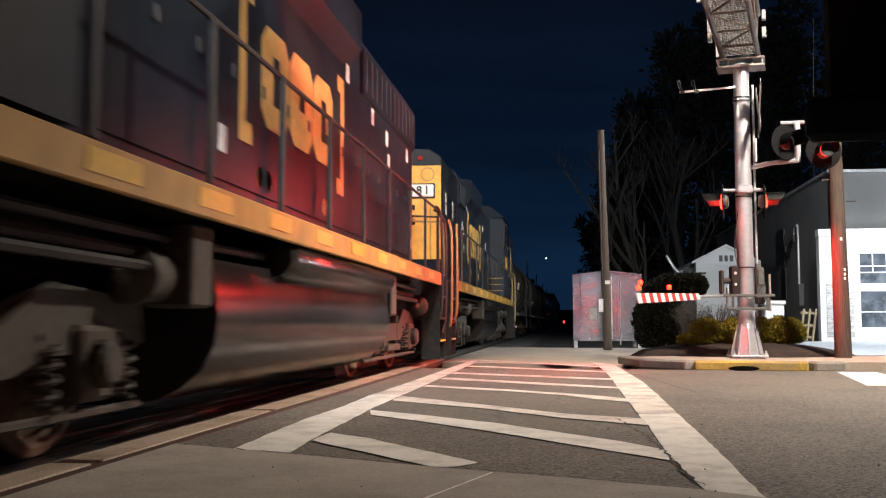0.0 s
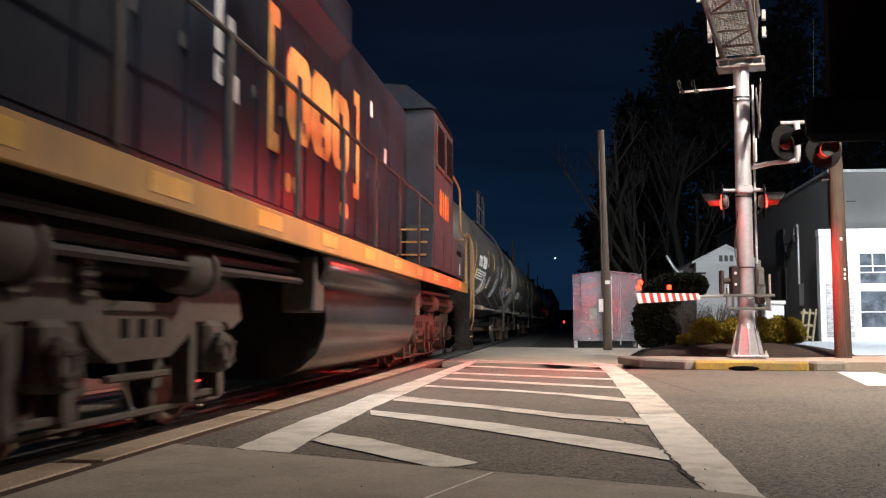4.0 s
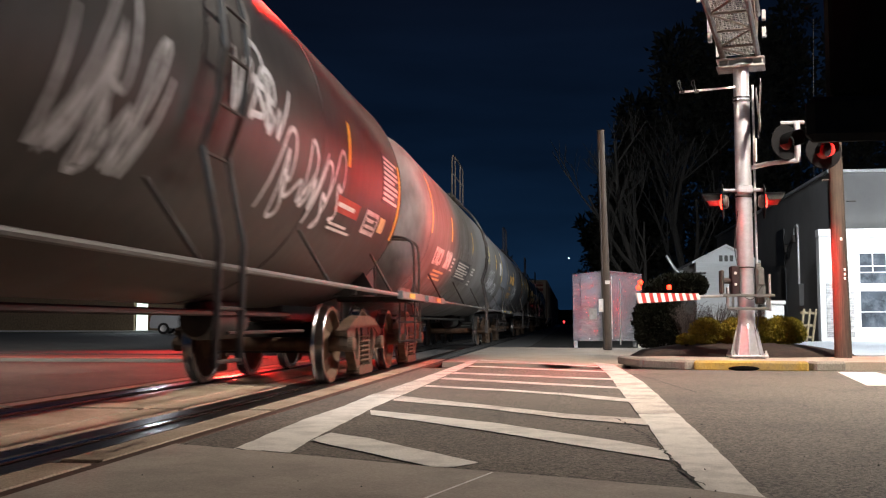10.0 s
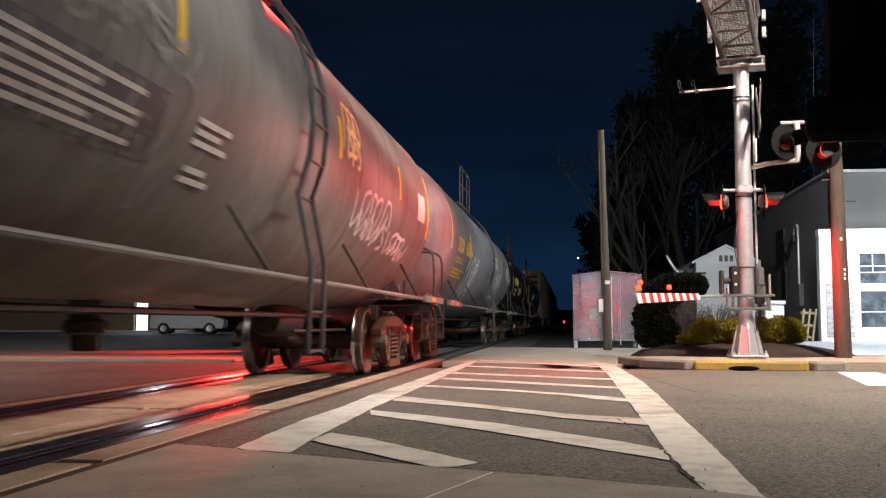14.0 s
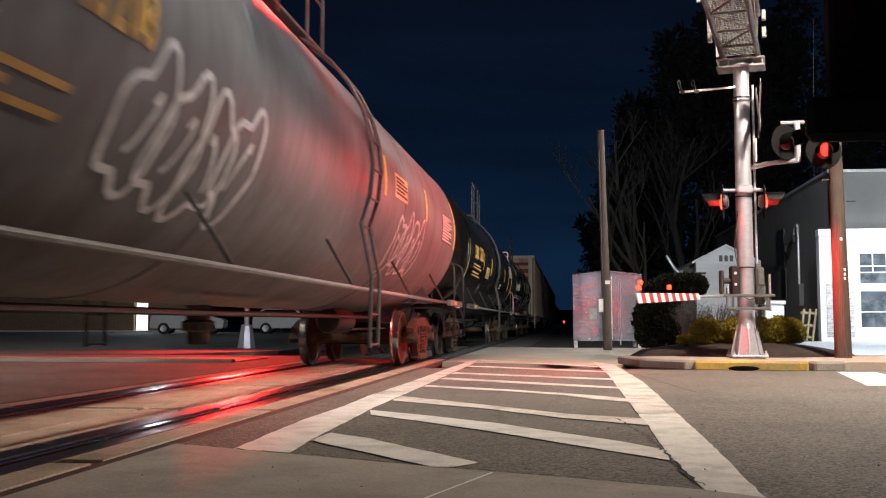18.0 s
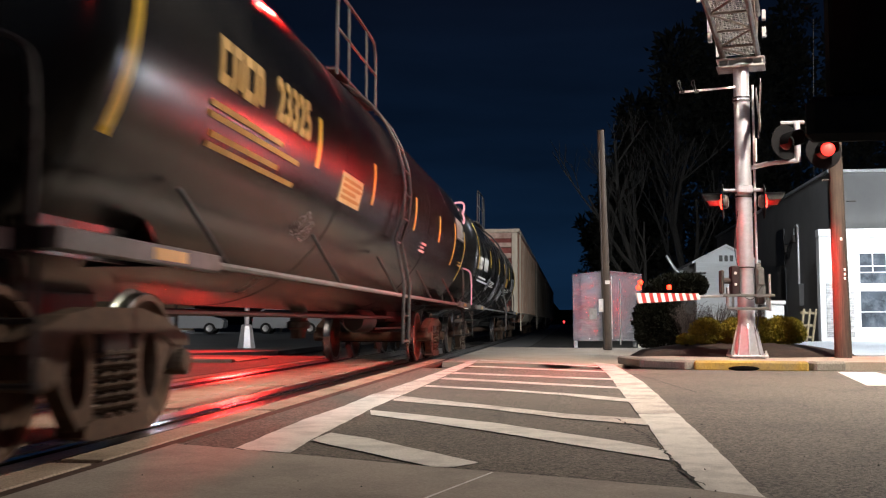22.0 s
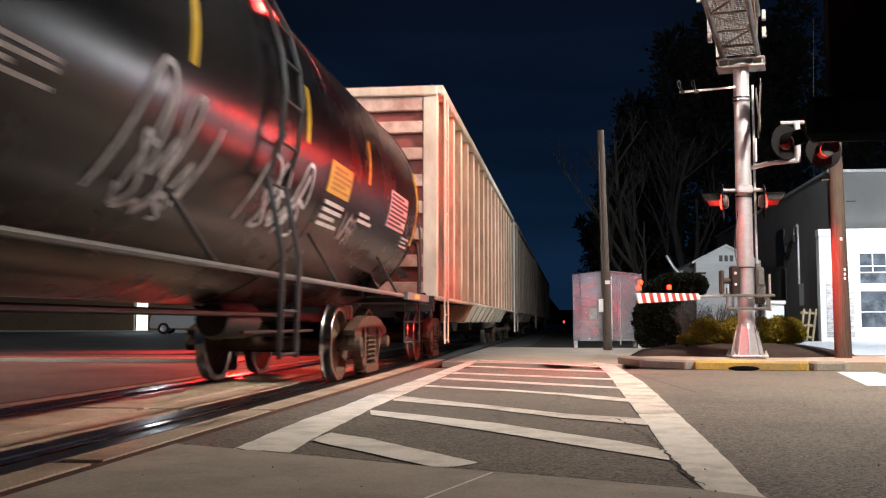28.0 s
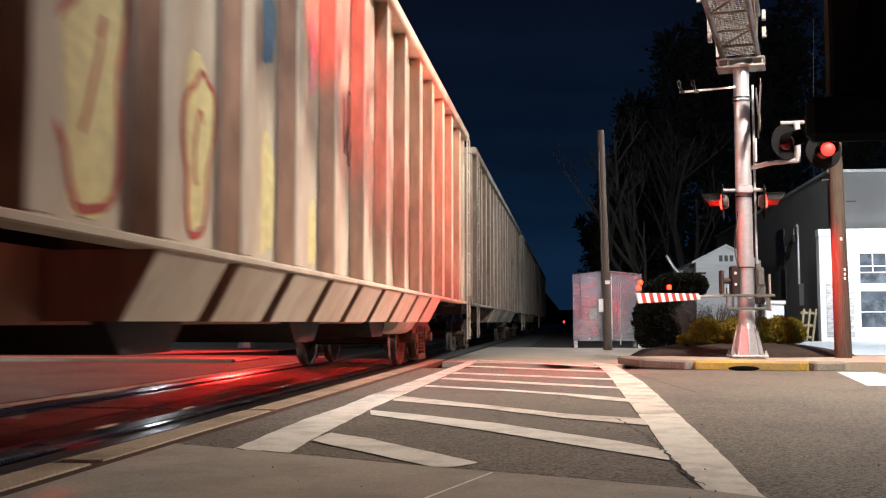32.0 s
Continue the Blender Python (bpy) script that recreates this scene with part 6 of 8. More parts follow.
def mound(name, cx, cy, rx, ry, h, mat, label, seed):
    bm = B()
    n, rings = 40, 7
    vs = []
    for i in range(rings + 1):
        f = 1 - i / rings
        ring = []
        for k in range(n):
            a = 2 * math.pi * k / n
            x, y = cx + rx * f * math.cos(a), cy + ry * f * math.sin(a)
            z = 0.10 + h * (1 - f * f) + (0.03 * noise.noise((x * 3, y * 3, seed)) if i else -0.12)
            ring.append(bm.verts.new((x, y, z)))
        vs.append(ring)
    for r0, r1 in zip(vs, vs[1:]):
        for k in range(n):
            bm.faces.new((r0[k], r0[(k + 1) % n], r1[(k + 1) % n], r1[k]))
    bmesh.ops.remove_doubles(bm, verts=vs[-1], dist=0.001)
    return solid(name, bm, mat, label, "planting bed", kind="structure")


mound("planting_bed", 3.30, 19.95, 2.25, 2.75, 0.24, "mulch", "mounded bed of dark red-brown bark mulch", 3.0)


def leaf_ball(bm, rng, c, rx, ry, rz, n, size):
    for k in range(n):
        u, v = rng.uniform(-1, 1), rng.uniform(0, 2 * math.pi)
        s = math.sqrt(1 - u * u)
        d = Vector((s * math.cos(v), s * math.sin(v), u))
        rad = rng.uniform(0.72, 1.06) * (1 + 0.14 * noise.noise(d * 2.3 + Vector(c)))
        p = Vector(c) + Vector((d.x * rx, d.y * ry, d.z * rz)) * rad
        if p.z < 0.05:
            continue
        t = Vector((rng.uniform(-1, 1), rng.uniform(-1, 1), rng.uniform(-0.3, 1.2))).normalized()
        q = (d + t * 0.7).normalized()
        w = q.cross(Vector((rng.uniform(-1, 1), rng.uniform(-1, 1), rng.uniform(-1, 1)))).normalized() * size * 0.35
        a, b = p - q * size * 0.5, p + q * size * rng.uniform(0.7, 1.3)
        bm.faces.new([bm.verts.new(x) for x in (a, p + w, b, p - w)])


def shrub(name, label, at, r, h, mat, n, size, seed, group):
    rng = random.Random(seed)
    base = thing(name, label, "shrub", at, group=group)
    bm = B()
    for k in range(6):
        a = k * 1.05
        pipe(bm, [(0, 0, -0.06), (0.25 * r * math.cos(a), 0.25 * r * math.sin(a), h * 0.4), (0.6 * r * math.cos(a), 0.6 * r * math.sin(a), h * 0.75)], 0.012, 5)
    part("stems", bm, "bark", base)
    bm = B()
    leaf_ball(bm, rng, (0, 0, h * 0.48), r, r, h * 0.54, n, size)
    leaf_ball(bm, rng, (0, 0, h * 0.45), r * 0.72, r * 0.72, h * 0.42, n // 2, size * 1.4)
    part("crown", bm, mat, base, smooth=False)
    return base


for k, (x, y, r, h) in enumerate(((2.60, 19.5, 0.31, 0.62), (3.14, 19.3, 0.34, 0.62), (3.62, 19.6, 0.28, 0.64), (3.98, 19.6, 0.25, 0.66), (4.24, 19.9, 0.27, 0.62), (2.20, 19.3, 0.17, 0.26))):
    shrub("shrub", "low yellow-green evergreen shrub in the mulch bed", (x, y, 0.27), r, h * 0.82, "bush", 5200, 0.034, 11 + k, "low shrubs in the bed")
hedge = thing("hedge_shrub", "dark clipped evergreen shrub with rounded tufts", "shrub", (2.3, 24.2, 0.10))
bm = B()
for k in range(9):
    a = k * 0.7
    pipe(bm, [(0.1 * math.cos(a), 0.1 * math.sin(a), -0.05), (0.2 * math.cos(a), 0.15 * math.sin(a), 0.6), (0.7 * math.cos(a), 0.2 * math.sin(a), 1.45)], 0.022, 5, 0.010)
part("stems", bm, "bark", hedge)
rng = random.Random(51)
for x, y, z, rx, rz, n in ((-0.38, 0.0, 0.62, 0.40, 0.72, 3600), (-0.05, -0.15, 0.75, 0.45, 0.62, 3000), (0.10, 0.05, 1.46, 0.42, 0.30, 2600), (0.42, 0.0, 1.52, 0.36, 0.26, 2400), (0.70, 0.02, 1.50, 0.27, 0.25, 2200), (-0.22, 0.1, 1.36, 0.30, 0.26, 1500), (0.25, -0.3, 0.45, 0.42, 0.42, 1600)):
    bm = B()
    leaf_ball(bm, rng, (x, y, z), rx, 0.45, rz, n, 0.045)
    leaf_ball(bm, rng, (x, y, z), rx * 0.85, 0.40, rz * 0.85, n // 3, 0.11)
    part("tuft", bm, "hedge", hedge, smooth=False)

for k, (x, y, r, h) in enumerate(((2.55, 22.0, 0.42, 1.05), (3.15, 21.9, 0.45, 1.0), (3.75, 21.9, 0.42, 0.95))):
    rng = random.Random(90 + k)
    base = thing("twig_shrub", "leafless brown twiggy shrub behind the evergreens", "shrub", (x, y, 0.10), group="bare shrubs in the bed")
    bm = B()
    for j in range(110):
        a, f = rng.uniform(0, 6.28), rng.uniform(0.3, 1.0)
        top = Vector((r * f * math.cos(a), r * f * math.sin(a), h * rng.uniform(0.65, 1.0)))
        mid = top * 0.55 + Vector((rng.uniform(-0.06, 0.06), rng.uniform(-0.06, 0.06), 0.05))
        pipe(bm, [(0.1 * math.cos(a), 0.1 * math.sin(a), 0.0), tuple(mid), tuple(top)], 0.006, 3, 0.003)
        for q in range(3):
            s = mid.lerp(top, rng.random())
            pipe(bm, [tuple(s), tuple(s + Vector((rng.uniform(-0.14, 0.14), rng.uniform(-0.14, 0.14), rng.uniform(0.0, 0.16))))], 0.004, 3, 0.002)
    part("twig_mass", bm, "dry_twigs", base, smooth=False)

# ---- the cantilever signal mast ----
MX, MY = 2.98, 17.35
mast = thing("signal_mast", "silver cantilever crossing-signal mast with a truss walkway and red flashers", "signal mast", (MX, MY, 0.115))
bm = B()
rod(bm, (0, 0, 0.35), (0, 0, 5.05), 0.142, 28, 0.130)
part("post", bm, "silver_paint", mast)
for z in (1.53, 2.74, 2.81, 4.40, 4.46):
    bm = B()
    lathe(bm, [(0.10, z - 0.012), (0.152, z - 0.012), (0.152, z + 0.012), (0.10, z + 0.012)], "Z", 28)
    part("band", bm, "dark_steel", mast)
bm = B()
lathe(bm, [(0.05, 0.05), (0.24, 0.05), (0.160, 0.50), (0.150, 0.54), (0.05, 0.54)], "Z", 8)
part("base_cone", bm, "silver_paint", mast, smooth=False)
for k in range(8):
    a = k * math.pi / 4
    bm = B()
    m = Matrix.Rotation(a, 4, "Z")
    vs0 = len(bm.verts)
    prism(bm, [(0.13, 0.05), (0.275, 0.05), (0.175, 0.50), (0.13, 0.60)], -0.012, 0.012, "Y")
    bmesh.ops.transform(bm, matrix=m, verts=bm.verts)
    part("base_rib", bm, "silver_paint", mast, smooth=False)
bm = B()
box(bm, 0, 0, 0.035, 0.60, 0.60, 0.035, 0.006)
part("base_plate", bm, "galvanized", mast)
for x in (-0.26, 0.26):
    for y in (-0.26, 0.26):
        bm = B()
        rod(bm, (x, y, -0.02), (x, y, 0.13), 0.018, 8)
        rod(bm, (x, y, 0.055), (x, y, 0.085), 0.034, 6)
        part("anchor_bolt", bm, "galvanized", mast)
SWING = Matrix.Rotation(radians(-13), 4, "Z")


def swing(bm):
    bmesh.ops.transform(bm, matrix=SWING, verts=bm.verts)


# top plates and the cantilever truss over the road
bm = B()
box(bm, 0, 0.05, 4.99, 0.80, 0.46, 0.035, 0.006)
box(bm, 0, 0.05, 5.12, 0.80, 0.46, 0.035, 0.006)
for x in (-0.36, -0.2, 0.2, 0.36):
    box(bm, x, -0.12, 5.055, 0.02, 0.06, 0.10)
swing(bm)
part("clamp_plate", bm, "dull_zinc", mast)
REACH = -8.5
for x in (-0.29, 0.29):
    for z in (5.18, 6.03):
        bm = B()
        pipe(bm, [(x, 0.42, z), (x, REACH, z + 0.05)], 0.048, 10)
        swing(bm)
        part("truss_chord", bm, "truss_steel", mast)
for k in range(9):
    y0, y1 = 0.2 - k * 0.95, 0.2 - (k + 1) * 0.95
    for x in (-0.29, 0.29):
        bm = B()
        pipe(bm, [(x, y0, 5.18 if k % 2 else 6.03), (x, y1, 6.03 if k % 2 else 5.18)], 0.022, 6)
        swing(bm)
        part("truss_brace", bm, "truss_steel", mast)
    bm = B()
    pipe(bm, [(-0.29, y0, 5.18), (0.29, y0, 5.18)], 0.022, 6)
    pipe(bm, [(-0.29 if k % 2 else 0.29, y0, 5.18), (0.29 if k % 2 else -0.29, y1, 5.18)], 0.020, 6)
    swing(bm)
    part("truss_brace", bm, "truss_steel", mast)
bm = B()
for k in range(96):
    y = 0.1 - k * 0.09
    box(bm, 0, y, 5.255, 0.54, 0.012, 0.012)
for k in range(11):
    box(bm, -0.26 + k * 0.052, REACH / 2, 5.255, 0.009, -REACH, 0.012)
swing(bm)
part("walkway_grating", bm, "grating", mast, "open steel grating walkway", smooth=False)
for z in (6.6, 7.1):
    bm = B()
    pipe(bm, [(-0.40, 0.3, z), (-0.40, REACH, z)], 0.02, 6)
    swing(bm)
    part("walkway_rail", bm, "galvanized", mast)
for k in range(6):
    bm = B()
    box(bm, -0.40, 0.2 - k * 1.6, 6.2, 0.05, 0.05, 1.85)
    swing(bm)
    part("walkway_post", bm, "galvanized", mast)
for z in (5.55, 5.85):
    for x in (0.40, -0.5):
        bm = B()
        box(bm, x, -0.1, z, 0.07, 0.12, 0.17, 0.01)
        swing(bm)
        part("junction_box", bm, "dull_zinc", mast)
# small side arm near the top
bm = B()
box(bm, -0.585, -0.05, 4.615, 0.93, 0.03, 0.035, 0.004, Matrix.Rotation(radians(-4.0), 4, "Y"))
part("side_arm", bm, "white_board", mast)
for x in (-1.02, -0.78):
    bm = B()
    pipe(bm, curve_pts([(x + 0.04, -0.07, 4.57), (x - 0.01, -0.09, 4.66), (x - 0.03, -0.10, 4.78), (x - 0.07, -0.10, 4.72), (x - 0.01, -0.09, 4.59)], 4), 0.010, 6)
    box(bm, x + 0.02, -0.06, 4.58, 0.07, 0.05, 0.05, 0.006)
    part("side_arm_clip", bm, "box_grey", mast)
# ladder strip and conduit behind the post
bm = B()
rod(bm, (0.20, 0.06, 0.9), (0.20, 0.06, 4.7), 0.022, 8)
part("conduit", bm, "galvanized", mast)
# sign seen edge on
bm = B()
box(bm, 0.0, 0, 0, 0.012, 1.10, 0.20, 0.004, Matrix.Rotation(radians(45), 4, "X"))
box(bm, 0.024, 0, 0, 0.012, 1.10, 0.20, 0.004, Matrix.Rotation(radians(-45), 4, "X"))
part("crossbuck", bm, "dull_zinc", mast, "grey crossed boards seen on edge", at=(0.235, -0.20, 4.22)).rotation_euler = (0, 0, radians(-6))
bm = B()
box(bm, 0.185, -0.12, 3.52, 0.02, 0.22, 0.40, 0.004)
part("track_count_sign", bm, "white_board", mast, "small white plate seen on edge")



def flasher_unit(parent, at, rz, lit=None, arc=(-0.12, 1.12)):
    bm = B()
    lathe(bm, [(0.02, 0.0), (0.29, 0.0), (0.30, 0.012), (0.29, 0.02), (0.02, 0.02)], "Y", 32)
    m = Matrix.Translation(at) @ Matrix.Rotation(rz, 4, "Z")
    disc = part("flasher", bm, "flasher_black", parent, "round black flasher with hood and red lens")
    disc.matrix_local = m
    bm = B()
    seg = 18
    rows = []
    for rr, y in ((0.150, -0.02), (0.158, -0.34)):
        rows.append([bm.verts.new((rr * math.cos(a), y + (0.16 if y < -0.1 else 0) * (1 - math.sin(a)) * 0.5, rr * math.sin(a))) for a in [math.pi * (arc[0] + (arc[1] - arc[0]) * k / seg) for k in range(seg + 1)]])
    for k in range(seg):
        bm.faces.new((rows[0][k], rows[0][k + 1], rows[1][k + 1], rows[1][k]))
    bmesh.ops.solidify(bm, geom=list(bm.faces), thickness=0.006)
    part("hood", bm, "hood_black" if lit == "steady" else "flasher_black", disc)
    if lit == "steady":
        # Added pale liner inside the black hood, to catch the lens's red glow.
        bm = B()
        rows = []
        for rr, y in ((0.143, -0.03), (0.150, -0.325)):
            rows.append([bm.verts.new((rr * math.cos(a), y + (0.16 if y < -0.1 else 0) * (1 - math.sin(a)) * 0.5, rr * math.sin(a))) for a in [math.pi * (arc[0] + 0.01 + (arc[1] - arc[0] - 0.02) * k / seg) for k in range(seg + 1)]])
        for k in range(seg):
            bm.faces.new((rows[0][k], rows[0][k + 1], rows[1][k + 1], rows[1][k]))
        bmesh.ops.solidify(bm, geom=list(bm.faces), thickness=0.002)
        part("glow_liner", bm, "glow_liner", disc)
    bm = B()
    lathe(bm, [(0.02, 0.02), (0.12, 0.02), (0.12, 0.06), (0.09, 0.10), (0.02, 0.11)], "Y", 24)
    part("housing", bm, "truss_steel", disc)
    bm = B()
    lathe(bm, [(0.012, -0.050), (0.06, -0.046), (0.10, -0.034), (0.130, -0.012), (0.135, 0.0), (0.012, 0.0)], "Y", 28)
    part("lens", bm, "lens_bright" if lit == "steady" else "lens_dark", disc, "glowing red lens" if lit == "steady" else "dark red lens")
    if lit == "turning":
        # an added turning lamp stands in for blinking: bright on one half, black on its back
        bm = B()
        lathe(bm, [(0.004, -0.108), (0.05, -0.102), (0.085, -0.084), (0.105, -0.055), (0.112, -0.002), (0.004, -0.001)], "Y", 24)
        turner = part("turning_lamp", bm, "bulb_lit", disc, "added red lamp turned to stand in for blinking", at=(0, -0.17, -0.005))
        turner.data.materials.append(M["black_paint"])
        for f in turner.data.polygons:
            if f.center.y > -0.004:
                f.material_index = 1
        FLASHERS.append(turner)
    return disc


# Dark case colour with the red lamps' light mixed in.
M["mech_redlit"] = material("mech_redlit", (0.020, 0.007, 0.007), 0.5, var=0.2, grain=20, bump=0.05)
M["flasher_black"] = material("flasher_black", (0.006, 0.006, 0.0065), 0.85, var=0.3, grain=20, stain=3, bump=0.05)
M["flasher_black"].node_tree.nodes["Principled BSDF"].inputs["Specular IOR Level"].default_value = 0.12
M["lens_dark"] = material("lens_dark", (0.20, 0.012, 0.010), 0.15, var=0.1, grain=60, bump=0.1)
M["lens_bright"] = glow("lens_bright", (1.0, 0.010, 0.006), 30.0)
M["glow_liner"] = material("glow_liner", (0.22, 0.20, 0.19), 0.6, var=0.2, grain=20, bump=0.0)
M["hood_black"] = material("hood_black", (0.010, 0.010, 0.010), 0.32, var=0.3, grain=20, stain=3, bump=0.05)
M["bulb_lit"] = glow("bulb_lit", (1.0, 0.030, 0.022), 3.2)
M["gate_red"] = glow("gate_red", (1.0, 0.012, 0.004), 20.0)
FLASHERS = []
for at, rz, lit, arc in (((-0.36, -0.02, 2.66), radians(-101), "steady", (0.02, 1.12)), ((0.34, -0.02, 2.66), radians(84), "steady", (-0.12, 0.98)), ((0.66, -0.30, 3.62), radians(28), None, (-0.12, 1.12)), ((1.235, -0.42, 3.44), radians(6), "turning", (-0.12, 1.12))):
    flasher_unit(mast, at, rz, lit, arc)
bm = B()
pipe(bm, [(-0.34, 0, 2.86), (0.36, 0, 2.86)], 0.035, 8)
box(bm, 0, -0.10, 2.86, 0.26, 0.16, 0.14, 0.02)
part("flasher_crossarm", bm, "silver_paint", mast)
bm = B()
pipe(bm, curve_pts([(0.10, 0, 3.24), (0.45, -0.12, 3.30), (0.86, -0.22, 3.32)], 4), 0.045, 8)
pipe(bm, [(0.86, -0.22, 3.30), (0.86, -0.22, 3.98)], 0.055, 10)
pipe(bm, [(0.60, -0.20, 3.97), (0.98, -0.22, 3.97)], 0.035, 8)
part("flasher_bracket", bm, "silver_paint", mast)
# gate mechanism
bm = B()
box(bm, -0.20, -0.08, 1.30, 0.14, 0.26, 0.50, 0.02)
mech = part("gate_mechanism", bm, "mech_redlit", mast, "dark gate mechanism case, red light put into its colour")
for z in (1.24, 1.43):
    bm = B()
    lathe(bm, [(0.004, -0.225), (0.024, -0.222), (0.026, -0.205), (0.004, -0.205)], "Y", 12, (-0.20, 0, z))
    part("cap_bolt", bm, "white_board", mech)
bm = B()
box(bm, 0.215, -0.06, 1.22, 0.13, 0.20, 0.62, 0.02)
box(bm, 0.225, -0.175, 1.36, 0.10, 0.03, 0.26, 0.008)
box(bm, 0.29, -0.06, 1.10, 0.03, 0.12, 0.30, 0.006)
box(bm, 0.20, -0.06, 1.56, 0.08, 0.12, 0.07, 0.01)
part("control_box", bm, "box_grey", mast)
for z in (0.83, 1.05):
    bm = B()
    box(bm, -0.02, -0.22, z, 0.9 if z > 1 else 0.66, 0.05, 0.045, 0.006)
    part("mounting_bracket", bm, "box_grey", mast)
for x in (-0.25, 0.31):
    bm = B()
    box(bm, x, -0.22, 0.93, 0.035, 0.04, 0.26, 0.004)
    part("mounting_bracket", bm, "box_grey", mast)
for x, z, h in ((-0.33, 1.00, 0.38), (0.36, 1.10, 0.62)):
    bm = B()
    box(bm, x, -0.16, z, 0.035, 0.08, h, 0.006)
    part("counterweight_arm", bm, "dull_zinc", mast)
bm = B()
box(bm, -0.43, -0.20, 1.28, 0.06, 0.22, 0.40, 0.02)
rod(bm, (-0.41, -0.16, 1.30), (-0.26, -0.12, 1.30), 0.05, 10)
part("counterweight", bm, "dark_steel", mast)

for a, b, c in (((0.24, -0.17, 1.22), (0.05, -0.22, 0.98), (-0.16, -0.22, 1.12)), ((0.20, -0.10, 1.06), (0.16, -0.2, 0.7), (0.12, -0.15, 0.45)), ((-0.16, -0.18, 1.56), (-0.20, -0.2, 1.9), (-0.12, -0.12, 2.5))):
    bm = B()
    pipe(bm, curve_pts([a, b, c], 6), 0.008, 5)
    part("signal_cable", bm, "black_paint", mast)

gate = thing("crossing_gate_arm", "lowered red and white striped crossing gate arm with red lamps", "gate arm", (2.55, 17.1, 1.16))
tip = Vector((0.985, 14.6, 1.065)) - Vector((2.55, 17.1, 1.16))
n_str = 17
u = tip.normalized()
for k in range(n_str):
    a, b = tip * (0.30 + 0.70 * k / n_str), tip * (0.30 + 0.70 * (k + 1) / n_str)
    bm = B()
    hh = 0.050 + 0.027 * k / n_str
    v0 = [bm.verts.new(p) for p in (a + Vector((0, 0, -hh)), b + Vector((0, 0, -hh)), b + u * 0.07 + Vector((0, 0, hh)), a + u * 0.07 + Vector((0, 0, hh)))]
    r = bmesh.ops.extrude_face_region(bm, geom=[bm.faces.new(v0)])
    bmesh.ops.translate(bm, vec=Vector((-u.y, u.x, 0)) * 0.02, verts=[v for v in r["geom"] if isinstance(v, bmesh.types.BMVert)])
    part("stripe", bm, "red_board" if k % 2 else "white_board", gate, smooth=False)
bm = B()
pipe(bm, [(0.0, 0, 0), tuple(tip * 0.33)], 0.022, 8)
part("arm_root", bm, "galvanized", gate)
for f, up in ((0.66, -0.045), (0.97, 0.03), (0.99, -0.045)):
    bm = B()
    p = tip * f
    box(bm, p.x, p.y, 0.105 + up / 2, 0.03, 0.03, 0.09 + up, 0.004)
    part("lamp_bracket", bm, "dark_steel", gate)
    bm = B()
    lathe(bm, [(0.01, p.z + 0.16 + up), (0.030, p.z + 0.17 + up), (0.036, p.z + 0.20 + up), (0.025, p.z + 0.23 + up), (0.01, p.z + 0.235 + up)], "Z", 14, (p.x, p.y, 0))
    part("gate_lamp", bm, "gate_red", gate, "glowing red gate lamp")

# ---- poles, hut ----
def wooden_pole(at, r, h, lean, label):
    p = thing("utility_pole", label, "utility pole", at, group="utility poles")
    bm = B()
    n, rows = 18, 24
    rings = []
    for i in range(rows + 1):
        f = i / rows
        rr = r * (1 - 0.22 * f)
        ring = []
        for k in range(n):
            a = 2 * math.pi * k / n
            q = rr * (1 + 0.05 * noise.noise((math.cos(a) * 2, math.sin(a) * 2, f * h * 0.3)))
            ring.append(bm.verts.new((lean * h * f + q * math.cos(a), q * math.sin(a), -0.3 + (h + 0.3) * f)))
        rings.append(ring)
    for a, b in zip(rings, rings[1:]):
        for k in range(n):
            bm.faces.new((a[k], a[(k + 1) % n], b[(k + 1) % n], b[k]))
    bm.faces.new(rings[-1])
    part("pole_shaft", bm, "wood_pole", p)
    return p


pole_r = wooden_pole((4.61, 17.6, 0.11), 0.145, 3.75, -0.012, "brown wooden utility pole lit red by the flashers")
bm = B()
box(bm, -0.02, -0.135, 2.02, 0.035, 0.02, 0.05)
for z in (1.35, 1.42, 1.50):
    box(bm, 0.02, -0.145, z, 0.03, 0.012, 0.045)
part("tag", bm, "white_board", pole_r)
for z, s in ((3.05, -1), (2.68, 1)):
    bm = B()
    rod(bm, (s * 0.12, 0, z), (s * 0.27, 0, z), 0.012, 6)
    part("pole_step", bm, "dark_steel", pole_r)
pole_l = wooden_pole((0.98, 26.0, 0.0), 0.12, 5.75, -0.022, "weathered grey-brown wooden utility pole beside the signal hut")
bm = B()
rod(bm, (-0.10, -0.10, 0.0), (-0.18, -0.10, 5.2), 0.018, 8)
part("conduit", bm, "dark_steel", pole_l)
bm = B()
box(bm, 0.0, -0.13, 1.75, 0.12, 0.02, 0.10)
part("tag", bm, "white_board", pole_l)
bm = B()
box(bm, -0.17, -0.12, 1.15, 0.12, 0.10, 0.34, 0.01)
part("meter_box", bm, "galvanized", pole_l)

hut = thing("signal_hut", "silver metal signal hut with a gabled roof on short legs", "signal hut", (1.05, 28.0, 0.0))
bm = B()
prism(bm, [(-0.95, 0.20), (-0.95, 2.03), (0.0, 2.13), (0.95, 2.03), (0.95, 0.20)], 0.0, 2.4, "Y")
part("hut_wall", bm, "hut_metal", hut, smooth=False)
bm = B()
prism(bm, [(-0.97, 2.025), (-0.97, 2.055), (0.0, 2.165), (0.97, 2.055), (0.97, 2.025), (0.0, 2.135)], -0.04, 2.44, "Y")
part("hut_roof", bm, "hut_metal", hut, smooth=False)
bm = B()
